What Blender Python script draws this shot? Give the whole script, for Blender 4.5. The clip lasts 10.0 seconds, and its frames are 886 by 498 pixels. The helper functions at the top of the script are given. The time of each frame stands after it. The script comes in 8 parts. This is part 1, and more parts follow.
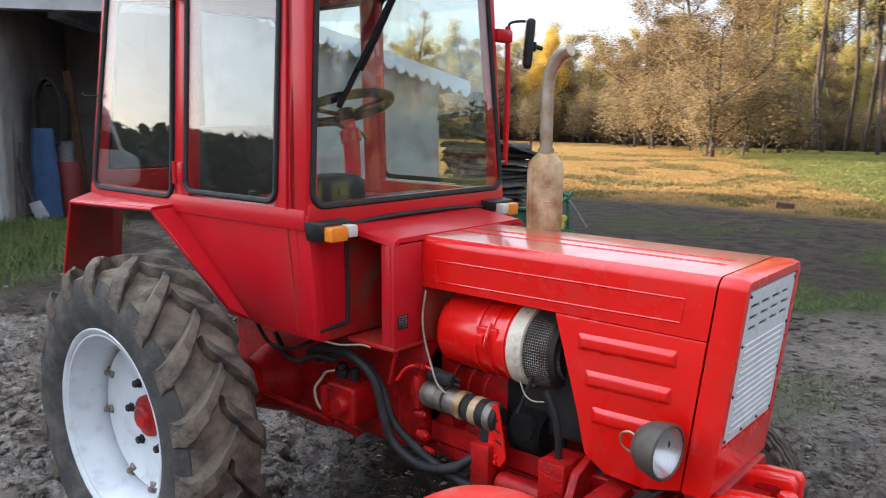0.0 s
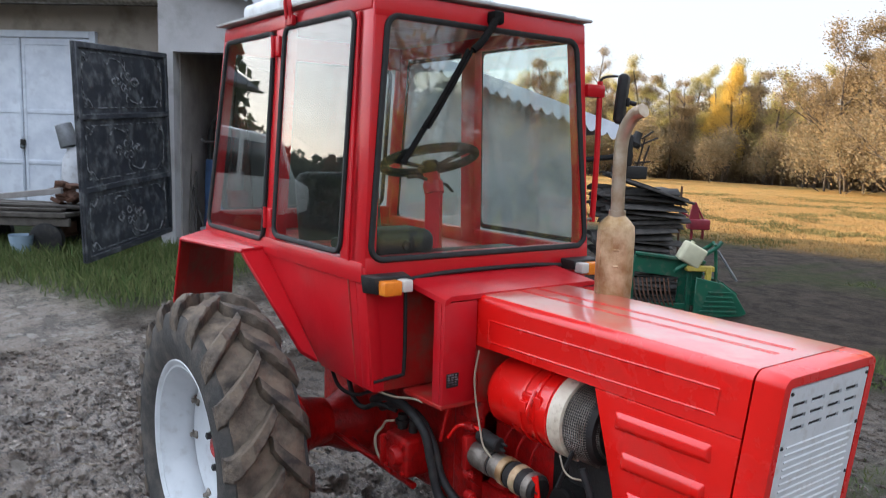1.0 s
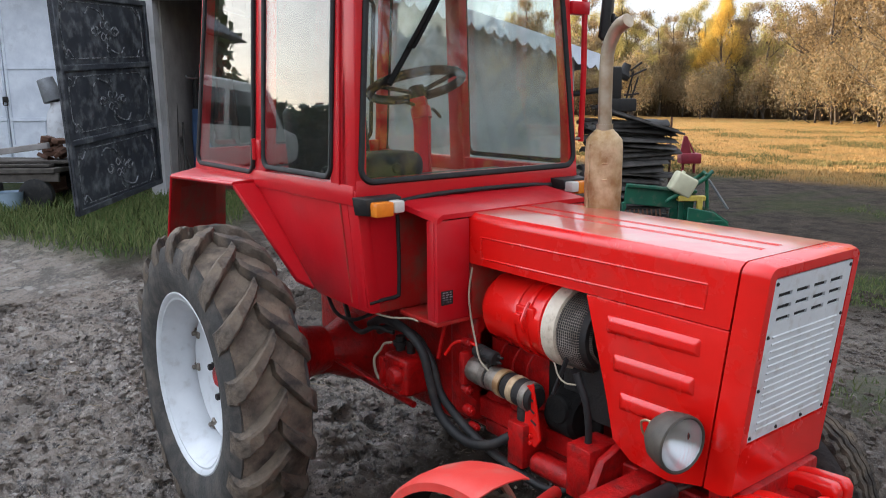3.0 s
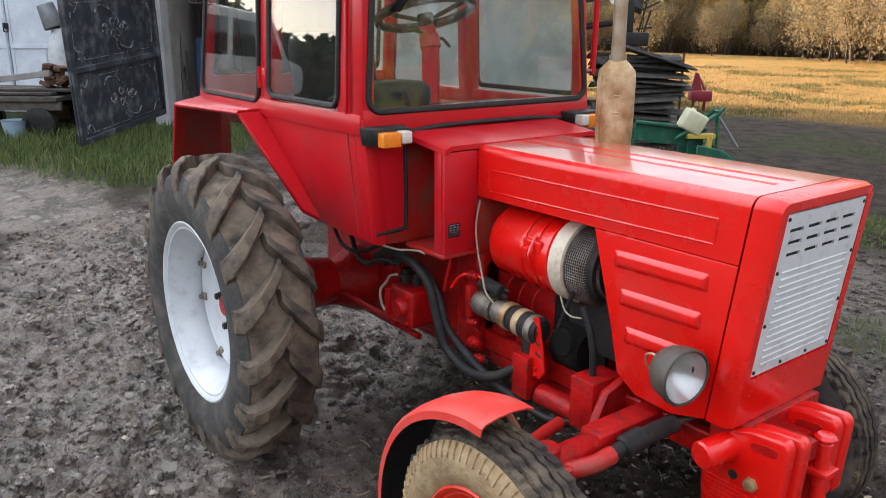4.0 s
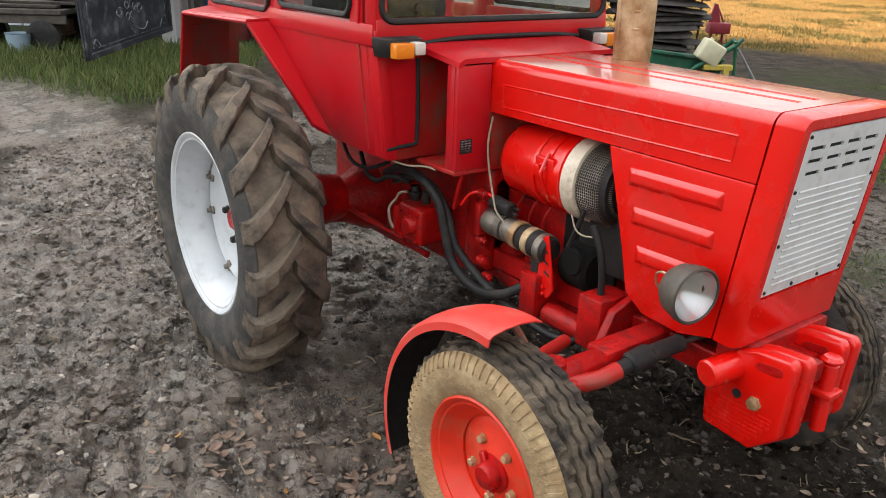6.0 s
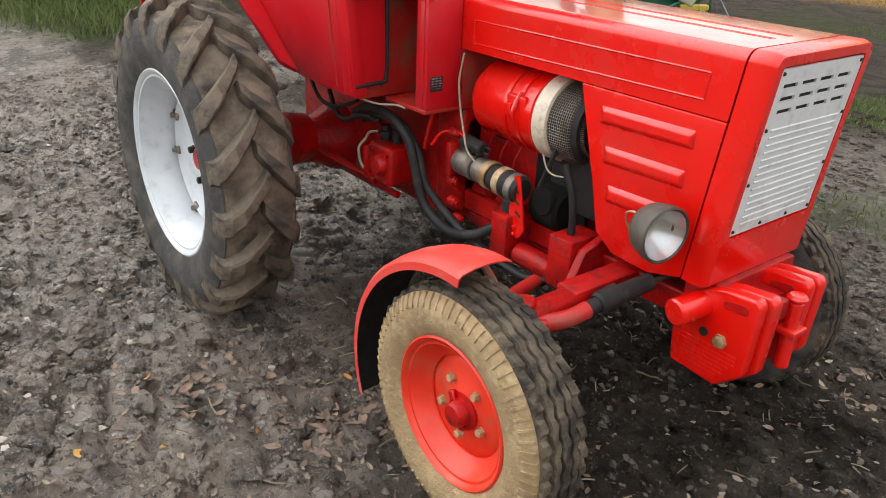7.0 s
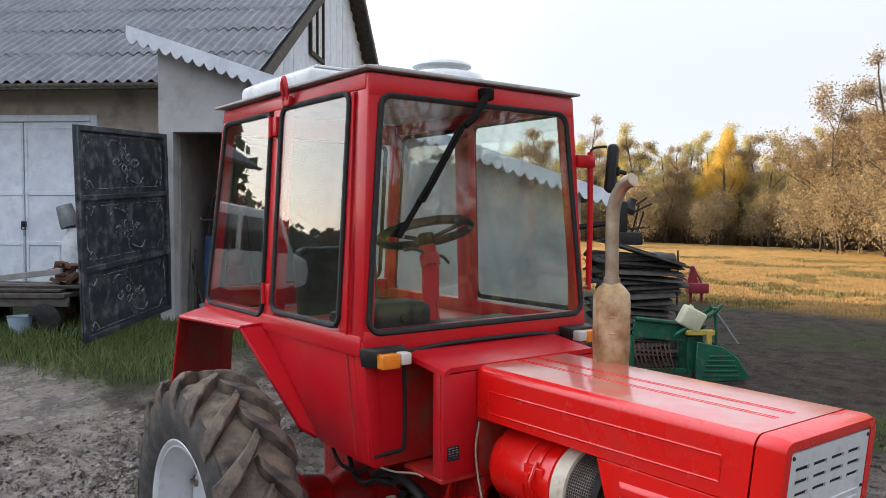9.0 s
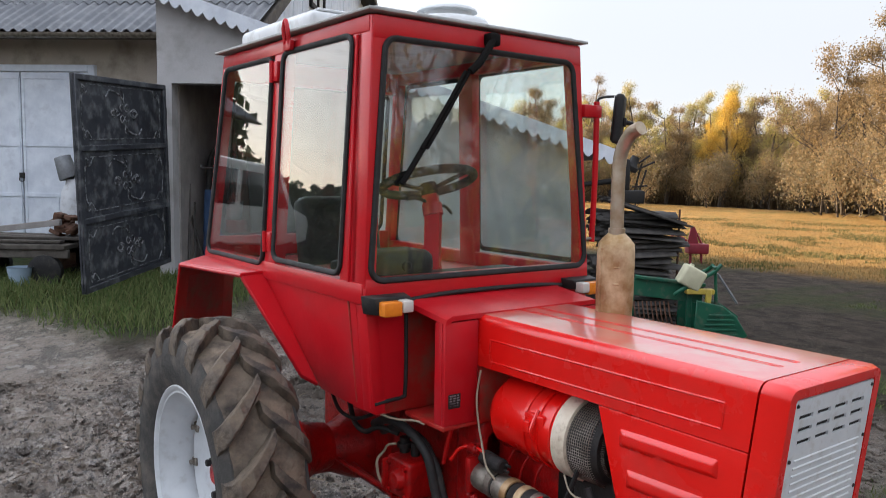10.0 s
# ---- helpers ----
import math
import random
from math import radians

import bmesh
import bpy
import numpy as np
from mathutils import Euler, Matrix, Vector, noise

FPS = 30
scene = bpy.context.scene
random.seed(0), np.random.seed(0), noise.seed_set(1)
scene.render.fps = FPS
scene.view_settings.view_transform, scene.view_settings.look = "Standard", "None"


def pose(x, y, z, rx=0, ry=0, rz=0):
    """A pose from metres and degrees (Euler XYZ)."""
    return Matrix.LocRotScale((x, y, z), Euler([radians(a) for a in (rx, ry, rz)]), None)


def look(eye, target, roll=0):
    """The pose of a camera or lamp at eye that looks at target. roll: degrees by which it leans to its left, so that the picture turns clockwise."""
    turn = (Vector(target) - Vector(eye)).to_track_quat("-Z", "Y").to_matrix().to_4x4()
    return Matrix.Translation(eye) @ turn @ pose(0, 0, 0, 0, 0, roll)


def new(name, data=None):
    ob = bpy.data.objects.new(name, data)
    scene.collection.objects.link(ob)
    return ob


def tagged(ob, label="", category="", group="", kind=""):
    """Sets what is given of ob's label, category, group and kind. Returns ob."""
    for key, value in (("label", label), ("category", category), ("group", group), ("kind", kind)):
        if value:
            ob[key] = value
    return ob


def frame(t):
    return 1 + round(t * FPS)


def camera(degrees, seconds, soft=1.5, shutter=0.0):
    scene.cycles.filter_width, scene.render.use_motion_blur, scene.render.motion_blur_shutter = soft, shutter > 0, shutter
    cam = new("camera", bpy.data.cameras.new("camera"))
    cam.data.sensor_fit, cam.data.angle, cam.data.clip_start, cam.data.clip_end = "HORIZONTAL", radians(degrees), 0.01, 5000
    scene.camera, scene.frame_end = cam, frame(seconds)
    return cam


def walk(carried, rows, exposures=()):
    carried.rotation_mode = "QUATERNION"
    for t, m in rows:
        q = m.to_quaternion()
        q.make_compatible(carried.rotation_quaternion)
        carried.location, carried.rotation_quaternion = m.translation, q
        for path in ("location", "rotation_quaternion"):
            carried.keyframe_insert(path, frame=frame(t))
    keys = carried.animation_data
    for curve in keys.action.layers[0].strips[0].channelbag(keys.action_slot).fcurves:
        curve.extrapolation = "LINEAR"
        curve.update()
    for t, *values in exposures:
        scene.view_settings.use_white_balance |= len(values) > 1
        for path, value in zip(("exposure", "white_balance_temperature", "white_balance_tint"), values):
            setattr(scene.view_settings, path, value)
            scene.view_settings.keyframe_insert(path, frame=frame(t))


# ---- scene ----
cam = camera(59.33, 10.0, soft=0.85, shutter=0.35)
PATH = [
    (0, 2.761, -2.296, 1.773, 80.23, -0.37, 40.63),
    (0.5, 2.867, -2.106, 1.805, 80.36, -1.01, 47.34),
    (1, 3.016, -1.980, 1.870, 82.38, -1.75, 53.51),
    (1.5, 3.072, -1.965, 1.925, 84.96, -1.34, 54.74),
    (2, 3.061, -1.982, 1.884, 83.21, -0.03, 53.38),
    (2.5, 3.062, -1.998, 1.803, 80.87, 0.45, 52.81),
    (4, 3.040, -1.998, 1.751, 73.96, -0.25, 53.18),
    (4.5, 3.045, -1.994, 1.735, 71.86, -0.42, 53.21),
    (5, 3.046, -1.996, 1.726, 70.25, -0.72, 53.36),
    (6.5, 3.022, -2.008, 1.675, 67.43, -2.10, 53.73),
    (7, 3.022, -1.983, 1.671, 64.87, -2.24, 52.32),
    (7.5, 3.033, -1.958, 1.690, 66.44, -1.92, 50.32),
    (8, 3.047, -1.967, 1.766, 75.49, -0.82, 51.31),
    (8.5, 3.046, -1.985, 1.844, 83.71, -0.39, 52.85),
    (9, 3.044, -1.989, 1.880, 87.52, -0.28, 53.32),
    (9.5, 3.032, -1.982, 1.865, 86.79, -0.68, 53.23),
    (10, 3.013, -1.982, 1.836, 84.54, -0.98, 53.33),]
walk(cam, [(t, pose(x, y, z, rx, ry, rz)) for t, x, y, z, rx, ry, rz in PATH],
     exposures=[(0.0, 2.1, 5450, 11), (2.0, 1.85, 5500, 12), (4.5, 2.22, 5900, 11), (6.5, 2.25, 6300, 10), (7.5, 2.42, 6300, 10), (8.5, 2.1, 5800, 11), (9.0, 1.8, 5700, 12), (10.0, 1.78, 5750, 13)])

# ---- light: a low evening sun behind the barn, and the open sky ----
SUN_ELEVATION, SUN_AZIMUTH = 10.5, 198.0      # degrees above the horizon; direction to the sun, from +x towards +y
world = bpy.data.worlds.new("evening_sky")
scene.world = world
world.use_nodes = True
wn = world.node_tree.nodes
sky = wn.new("ShaderNodeTexSky")
sky.sky_type, sky.sun_disc = "NISHITA", False
sky.sun_elevation = radians(SUN_ELEVATION)
sky.sun_rotation = radians(90 - SUN_AZIMUTH)
sky.air_density, sky.dust_density, sky.ozone_density = 1.0, 0.7, 1.0
veil = wn.new("ShaderNodeMix")             # thin even high cloud over the whole sky
veil.data_type = "RGBA"
veil.inputs["Factor"].default_value = 0.93
haze = wn.new("ShaderNodeMix")             # dimmer and warmer towards the horizon, brighter thin cloud overhead
haze.data_type = "RGBA"
haze.inputs["A"].default_value = (1.78, 1.69, 1.56, 1)
haze.inputs["B"].default_value = (2.65, 2.62, 2.54, 1)
sky_at, up, climb = wn.new("ShaderNodeTexCoord"), wn.new("ShaderNodeSeparateXYZ"), wn.new("ShaderNodeMapRange")
climb.interpolation_type = "SMOOTHSTEP"
climb.inputs["From Min"].default_value, climb.inputs["From Max"].default_value = 0.10, 0.70
world.node_tree.links.new(sky_at.outputs["Generated"], up.inputs["Vector"])
world.node_tree.links.new(up.outputs["Z"], climb.inputs["Value"])
world.node_tree.links.new(climb.outputs["Result"], haze.inputs["Factor"])
sunward, glow, lit = wn.new("ShaderNodeVectorMath"), wn.new("ShaderNodeMapRange"), wn.new("ShaderNodeVectorMath")
sunward.operation, lit.operation = "DOT_PRODUCT", "SCALE"
sunward.inputs[1].default_value = (0.86 * math.cos(radians(SUN_AZIMUTH)), 0.86 * math.sin(radians(SUN_AZIMUTH)), 0.51)
glow.interpolation_type = "SMOOTHSTEP"
glow.inputs["From Min"].default_value, glow.inputs["From Max"].default_value = 0.45, 1.0
glow.inputs["To Min"].default_value, glow.inputs["To Max"].default_value = 1.0, 2.4
world.node_tree.links.new(sky_at.outputs["Generated"], sunward.inputs[0])
world.node_tree.links.new(sunward.outputs["Value"], glow.inputs["Value"])
world.node_tree.links.new(haze.outputs["Result"], lit.inputs[0])
world.node_tree.links.new(glow.outputs["Result"], lit.inputs["Scale"])
world.node_tree.links.new(lit.outputs["Vector"], veil.inputs["B"])
world.node_tree.links.new(sky.outputs["Color"], veil.inputs["A"])
world.node_tree.links.new(veil.outputs["Result"], wn["Background"].inputs["Color"])
wn["Background"].inputs["Strength"].default_value = 0.15
sun_data = bpy.data.lights.new("sun", "SUN")
sun_data.energy, sun_data.angle, sun_data.color = 5.0, radians(0.6), (1.0, 0.73, 0.43)
sun = new("sun", sun_data)
sa, se = radians(SUN_AZIMUTH), radians(SUN_ELEVATION)
SUN_WAY = Vector((math.cos(sa) * math.cos(se), math.sin(sa) * math.cos(se), math.sin(se)))
sun.matrix_world = look(SUN_WAY * 50, (0, 0, 0))


# ---- materials ----
def material(name, color, rough=0.5, metal=0.0, color2=None, scale=6.0, detail=6.0, bump=0.0, bump_scale=60.0,
             dirt=None, dirt_scale=3.0, dirt_amount=0.4, coat=0.0, spec=0.5, rough2=None, sharp=0.15, per_object=0.0):
    """A surface with two colours mixed by noise, dirt in patches, and fine relief."""
    m = bpy.data.materials.new(name)
    m.use_nodes = True
    nt = m.node_tree
    b = nt.nodes["Principled BSDF"]
    N, L = nt.nodes.new, nt.links.new
    geo = N("ShaderNodeTexCoord")
    out = geo.outputs["Object"]

    def noise_at(sc, det, lo, hi, a=0.0, z=1.0):
        n = N("ShaderNodeTexNoise")
        n.inputs["Scale"].default_value, n.inputs["Detail"].default_value = sc, det
        n.inputs["Roughness"].default_value = 0.6
        L(out, n.inputs["Vector"])
        r = N("ShaderNodeMapRange")
        r.inputs["From Min"].default_value, r.inputs["From Max"].default_value = lo, hi
        r.inputs["To Min"].default_value, r.inputs["To Max"].default_value = a, z
        L(n.outputs["Fac"], r.inputs["Value"])
        return r.outputs["Result"], n.outputs["Fac"]

    c2 = color2 or tuple(v * 0.82 for v in color)
    f, _ = noise_at(scale, detail, 0.5 - sharp, 0.5 + sharp)
    mix = N("ShaderNodeMix")
    mix.data_type = "RGBA"
    mix.inputs["A"].default_value, mix.inputs["B"].default_value = (*color, 1), (*c2, 1)
    L(f, mix.inputs["Factor"])
    last = mix.outputs["Result"]
    if per_object:
        info, hsv, mr = N("ShaderNodeObjectInfo"), N("ShaderNodeHueSaturation"), N("ShaderNodeMapRange")
        mr.inputs["To Min"].default_value, mr.inputs["To Max"].default_value = 1 - per_object, 1 + per_object
        L(info.outputs["Random"], mr.inputs["Value"])
        L(mr.outputs["Result"], hsv.inputs["Value"])
        L(last, hsv.inputs["Color"])
        last = hsv.outputs["Color"]
    rg = N("ShaderNodeMapRange")
    rg.inputs["To Min"].default_value, rg.inputs["To Max"].default_value = rough, rough2 if rough2 is not None else min(1, rough * 1.25)
    rsrc = f
    if dirt:
        df, _ = noise_at(dirt_scale, 8.0, 0.62 - dirt_amount * 0.4, 0.86 - dirt_amount * 0.4)
        dm = N("ShaderNodeMix")
        dm.data_type = "RGBA"
        L(df, dm.inputs["Factor"])
        L(last, dm.inputs["A"])
        dm.inputs["B"].default_value = (*dirt, 1)
        last = dm.outputs["Result"]
        rsrc = df
    L(rsrc, rg.inputs["Value"])
    L(rg.outputs["Result"], b.inputs["Roughness"])
    L(last, b.inputs["Base Color"])
    b.inputs["Metallic"].default_value = metal
    b.inputs["Specular IOR Level"].default_value = spec
    b.inputs["Coat Weight"].default_value = coat
    b.inputs["Coat Roughness"].default_value = 0.12
    if bump:
        _, h = noise_at(bump_scale, 5.0, 0, 1)
        bp = N("ShaderNodeBump")
        bp.inputs["Strength"].default_value, bp.inputs["Distance"].default_value = 1.0, bump
        L(h, bp.inputs["Height"])
        L(bp.outputs["Normal"], b.inputs["Normal"])
    return m


RED = material("red_paint", (0.76, 0.006, 0.002), 0.26, color2=(0.68, 0.005, 0.002), scale=2.5, bump=0.0012, bump_scale=9,
               dirt=(0.62, 0.016, 0.008), dirt_scale=5, dirt_amount=0.26, spec=0.35, rough2=0.42, coat=0.6)
RED.node_tree.nodes["Principled BSDF"].inputs["Coat IOR"].default_value = 1.55
# paler top red: dust, and the sky's reflection put into the colour
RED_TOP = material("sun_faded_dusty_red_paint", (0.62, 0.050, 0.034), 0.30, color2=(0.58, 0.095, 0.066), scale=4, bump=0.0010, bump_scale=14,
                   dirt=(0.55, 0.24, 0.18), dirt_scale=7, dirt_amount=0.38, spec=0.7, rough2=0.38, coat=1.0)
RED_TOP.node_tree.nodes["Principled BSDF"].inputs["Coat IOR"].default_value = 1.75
RED_DULL = material("red_paint_dusty", (0.46, 0.016, 0.012), 0.42, color2=(0.37, 0.014, 0.011), scale=5, bump=0.0015, bump_scale=30,
                    dirt=(0.20, 0.09, 0.06), dirt_scale=9, dirt_amount=0.35)
RED_CAST = material("red_painted_casting", (0.50, 0.006, 0.005), 0.34, color2=(0.27, 0.004, 0.004), scale=9, bump=0.004, bump_scale=60,
                    dirt=(0.12, 0.014, 0.012), dirt_scale=20, dirt_amount=0.30, spec=0.3)
RED_CAB = material("cab_red_paint", (0.56, 0.008, 0.015), 0.32, color2=(0.47, 0.007, 0.013), scale=3, bump=0.0012, bump_scale=12,
                   dirt=(0.46, 0.022, 0.030), dirt_scale=4, dirt_amount=0.3, spec=0.3, rough2=0.5, coat=0.2)
WHITE_RIM = material("white_rim_paint", (0.66, 0.69, 0.72), 0.4, color2=(0.56, 0.59, 0.62), scale=7, dirt=(0.46, 0.46, 0.46), dirt_scale=14, dirt_amount=0.18)
WHITE_GRILLE = material("white_grille_paint", (0.68, 0.70, 0.72), 0.45, color2=(0.60, 0.62, 0.64), scale=9, dirt=(0.46, 0.43, 0.40), dirt_scale=22, dirt_amount=0.2)
RUBBER = material("muddy_tyre_rubber", (0.045, 0.038, 0.034), 0.7, color2=(0.12, 0.096, 0.074), scale=11, bump=0.014, bump_scale=24,
                  dirt=(0.185, 0.145, 0.106), dirt_scale=9, dirt_amount=0.40, sharp=0.08, spec=0.25)
RUBBER_DARK = material("worn_dark_tread", (0.034, 0.029, 0.026), 0.7, color2=(0.085, 0.068, 0.052), scale=16, bump=0.012, bump_scale=45,
                       dirt=(0.21, 0.165, 0.115), dirt_scale=10, dirt_amount=0.36, sharp=0.08, spec=0.2)
RIM_RED = material("orange_red_rim_paint", (0.80, 0.040, 0.014), 0.38, color2=(0.66, 0.035, 0.014), scale=6, bump=0.001, bump_scale=40,
                   dirt=(0.50, 0.11, 0.05), dirt_scale=9, dirt_amount=0.3)
RED_FADED = material("faded_dusty_red_paint", (0.62, 0.048, 0.034), 0.5, color2=(0.58, 0.030, 0.020), scale=7, bump=0.001, bump_scale=40,
                     dirt=(0.50, 0.13, 0.10), dirt_scale=12, dirt_amount=0.28)
WIRE = material("dirty_wire_sleeve", (0.42, 0.36, 0.26), 0.6, color2=(0.30, 0.25, 0.18), scale=30)
TREAD_MUD = material("mud_packed_tread", (0.24, 0.185, 0.132), 0.85, color2=(0.135, 0.106, 0.080), scale=9, bump=0.016, bump_scale=30,
                     dirt=(0.04, 0.034, 0.03), dirt_scale=8, dirt_amount=0.48)
TYRE_SIDE = material("dark_tyre_wall", (0.030, 0.029, 0.028), 0.8, color2=(0.05, 0.047, 0.044), scale=18, bump=0.004, bump_scale=50,
                     dirt=(0.12, 0.105, 0.09), dirt_scale=10, dirt_amount=0.4)
RUBBER_TAN = material("tyre_caked_with_dried_mud", (0.36, 0.25, 0.13), 0.92, color2=(0.27, 0.185, 0.10), scale=9, bump=0.008, bump_scale=50,
                      dirt=(0.46, 0.35, 0.20), dirt_scale=22, dirt_amount=0.35)
RUBBER_PLAIN = material("black_rubber", (0.016, 0.016, 0.017), 0.55, color2=(0.024, 0.024, 0.024), scale=30, dirt=(0.06, 0.054, 0.047), dirt_scale=12, dirt_amount=0.25, spec=0.3)
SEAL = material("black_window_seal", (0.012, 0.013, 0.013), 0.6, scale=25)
STEEL = material("bare_steel", (0.34, 0.31, 0.27), 0.42, 0.85, color2=(0.20, 0.17, 0.14), scale=18, bump=0.002, bump_scale=80, rough2=0.7)
RUSTY = material("rust_and_heat_stained_steel", (0.42, 0.27, 0.12), 0.5, 0.45, color2=(0.30, 0.16, 0.07), scale=11, bump=0.002, bump_scale=60,
                 dirt=(0.64, 0.50, 0.31), dirt_scale=13, dirt_amount=0.55)
PIPE = material("weathered_exhaust_pipe", (0.52, 0.45, 0.35), 0.40, 0.6, color2=(0.36, 0.27, 0.17), scale=14, bump=0.0015, bump_scale=70, dirt=(0.46, 0.40, 0.31), dirt_scale=9, dirt_amount=0.4)
# plain black: dark parts, and the plate that imitates engine-bay shade
MATT_BLACK = material("oily_black_soot", (0.006, 0.006, 0.006), 0.75, color2=(0.012, 0.011, 0.010), scale=18, spec=0.12, bump=0.003, bump_scale=60)
DARK_METAL = material("dark_dirty_metal", (0.012, 0.012, 0.013), 0.6, 0.2, color2=(0.028, 0.025, 0.022), scale=20, bump=0.003, bump_scale=90)
BEIGE = material("yellowed_white_band", (0.68, 0.62, 0.50), 0.6, color2=(0.56, 0.49, 0.37), scale=22, dirt=(0.30, 0.23, 0.15), dirt_scale=30, dirt_amount=0.2)
AMBER = material("amber_lens", (0.85, 0.28, 0.02), 0.2, color2=(0.72, 0.21, 0.015), scale=20)
CLEAR_LENS = material("clear_lens_plastic", (0.70, 0.68, 0.62), 0.2, color2=(0.56, 0.54, 0.5), scale=20)
WHITE_PLASTIC = material("white_roof_plastic", (0.74, 0.76, 0.77), 0.5, color2=(0.62, 0.64, 0.65), scale=5, dirt=(0.42, 0.41, 0.38), dirt_scale=8, dirt_amount=0.25)
ROOF_GREY = material("pale_grey_roof_paint", (0.42, 0.42, 0.41), 0.55, color2=(0.33, 0.33, 0.32), scale=5, dirt=(0.25, 0.24, 0.22), dirt_scale=9, dirt_amount=0.3)
LAMP_GREY = material("grey_brown_lamp_shell", (0.085, 0.072, 0.055), 0.5, color2=(0.055, 0.048, 0.04), scale=22, bump=0.001, bump_scale=90)
MIRROR = material("silvered_mirror", (0.75, 0.75, 0.75), 0.06, 1.0, scale=3)
REFLECTOR = material("lamp_reflector", (0.72, 0.72, 0.72), 0.28, 1.0, scale=3)


def glass_material(name, tint, dust):
    m = bpy.data.materials.new(name)
    m.use_nodes = True
    nt = m.node_tree
    nt.nodes.clear()
    N, L = nt.nodes.new, nt.links.new
    out, clear, gloss, film = N("ShaderNodeOutputMaterial"), N("ShaderNodeBsdfTransparent"), N("ShaderNodeBsdfGlossy"), N("ShaderNodeBsdfDiffuse")
    clear.inputs["Color"].default_value = (*tint, 1)
    gloss.inputs["Roughness"].default_value = 0.015
    film.inputs["Color"].default_value = (0.55, 0.55, 0.52, 1)
    lw, pw, fr = N("ShaderNodeLayerWeight"), N("ShaderNodeMath"), N("ShaderNodeMath")
    lw.inputs["Blend"].default_value = 0.5
    pw.operation, fr.operation = "POWER", "MULTIPLY_ADD"
    pw.inputs[1].default_value, fr.inputs[1].default_value, fr.inputs[2].default_value = 2.6, 0.46, 0.076
    L(lw.outputs["Facing"], pw.inputs[0])
    L(pw.outputs[0], fr.inputs[0])
    m1, m2 = N("ShaderNodeMixShader"), N("ShaderNodeMixShader")
    n, r = N("ShaderNodeTexNoise"), N("ShaderNodeMapRange")
    tc = N("ShaderNodeTexCoord")
    n.inputs["Scale"].default_value, n.inputs["Detail"].default_value = 5.0, 8.0
    r.inputs["From Min"].default_value, r.inputs["From Max"].default_value = 0.4, 0.75
    r.inputs["To Min"].default_value, r.inputs["To Max"].default_value = dust * 0.3, dust
    L(tc.outputs["Object"], n.inputs["Vector"])
    L(n.outputs["Fac"], r.inputs["Value"])
    L(r.outputs["Result"], m1.inputs["Fac"])
    L(clear.outputs[0], m1.inputs[1])
    L(film.outputs[0], m1.inputs[2])
    L(fr.outputs[0], m2.inputs["Fac"])
    L(m1.outputs[0], m2.inputs[1])
    L(gloss.outputs[0], m2.inputs[2])
    L(m2.outputs[0], out.inputs["Surface"])
    return m


GLASS = glass_material("cab_glass", (0.93, 0.965, 0.95), 0.014)
LAMP_GLASS = glass_material("lamp_glass", (0.93, 0.94, 0.95), 0.13)


# ---- mesh helpers ----
def part(name, bm, mat, parent=None, label="", sharp=38):
    me = bpy.data.meshes.new(name)
    bm.normal_update()
    bm.to_mesh(me)
    bm.free()
    me.materials.append(mat)
    me.shade_smooth()
    me.set_sharp_from_angle(angle=radians(sharp))
    ob = new(name, me)
    ob.parent = parent
    if label:
        ob["label"] = label
    return ob


def again(ob, m=None, parent=None):
    """The same mesh once more as a part of its own, at the pose m."""
    c = bpy.data.objects.new(ob.name.split(".")[0], ob.data)
    scene.collection.objects.link(c)
    c.parent = parent or ob.parent
    c.matrix_basis = m if m is not None else ob.matrix_basis
    if "label" in ob:
        c["label"] = ob["label"]
    return c


def thing(name, label, category, group="", m=None):
    e = new(name)
    e.empty_display_size = 0.2
    if m is not None:
        e.matrix_basis = m
    return tagged(e, label, category, group)


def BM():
    return bmesh.new()


def box(bm, x0, x1, y0, y1, z0, z1, bevel=0.0, seg=2, m=None):
    t = bmesh.new()
    bmesh.ops.create_cube(t, size=1)
    for v in t.verts:
        v.co = Vector(((x0 + x1) / 2 + v.co.x * (x1 - x0), (y0 + y1) / 2 + v.co.y * (y1 - y0), (z0 + z1) / 2 + v.co.z * (z1 - z0)))
    if bevel:
        bmesh.ops.bevel(t, geom=t.edges[:], offset=bevel, segments=seg, affect="EDGES", profile=0.5)
    return merge(bm, t, m)


def merge(bm, t, m=None):
    if m is not None:
        bmesh.ops.transform(t, matrix=m, verts=t.verts[:])
    me = bpy.data.meshes.new("scratch")
    t.to_mesh(me)
    t.free()
    bm.from_mesh(me)
    bpy.data.meshes.remove(me)
    return bm


def solid(bm, low, high, bevel=0.0, seg=2, m=None):
    """A solid between two rings of points of equal count."""
    t = bmesh.new()
    a = [t.verts.new(p) for p in low]
    b = [t.verts.new(p) for p in high]
    n = len(a)
    t.faces.new(a[::-1])
    t.faces.new(b)
    for i in range(n):
        t.faces.new((a[i], a[(i + 1) % n], b[(i + 1) % n], b[i]))
    bmesh.ops.recalc_face_normals(t, faces=t.faces[:])
    if bevel:
        bmesh.ops.bevel(t, geom=t.edges[:], offset=bevel, segments=seg, affect="EDGES", profile=0.5)
    return merge(bm, t, m)


def slab_y(bm, pts, y0, y1, bevel=0.0, seg=2, m=None):
    """A plate of outline pts (x, z) between two y."""
    return solid(bm, [(x, y0, z) for x, z in pts], [(x, y1, z) for x, z in pts], bevel, seg, m)


def slab_x(bm, pts, x0, x1, bevel=0.0, seg=2, m=None):
    return solid(bm, [(x0, y, z) for y, z in pts], [(x1, y, z) for y, z in pts], bevel, seg, m)


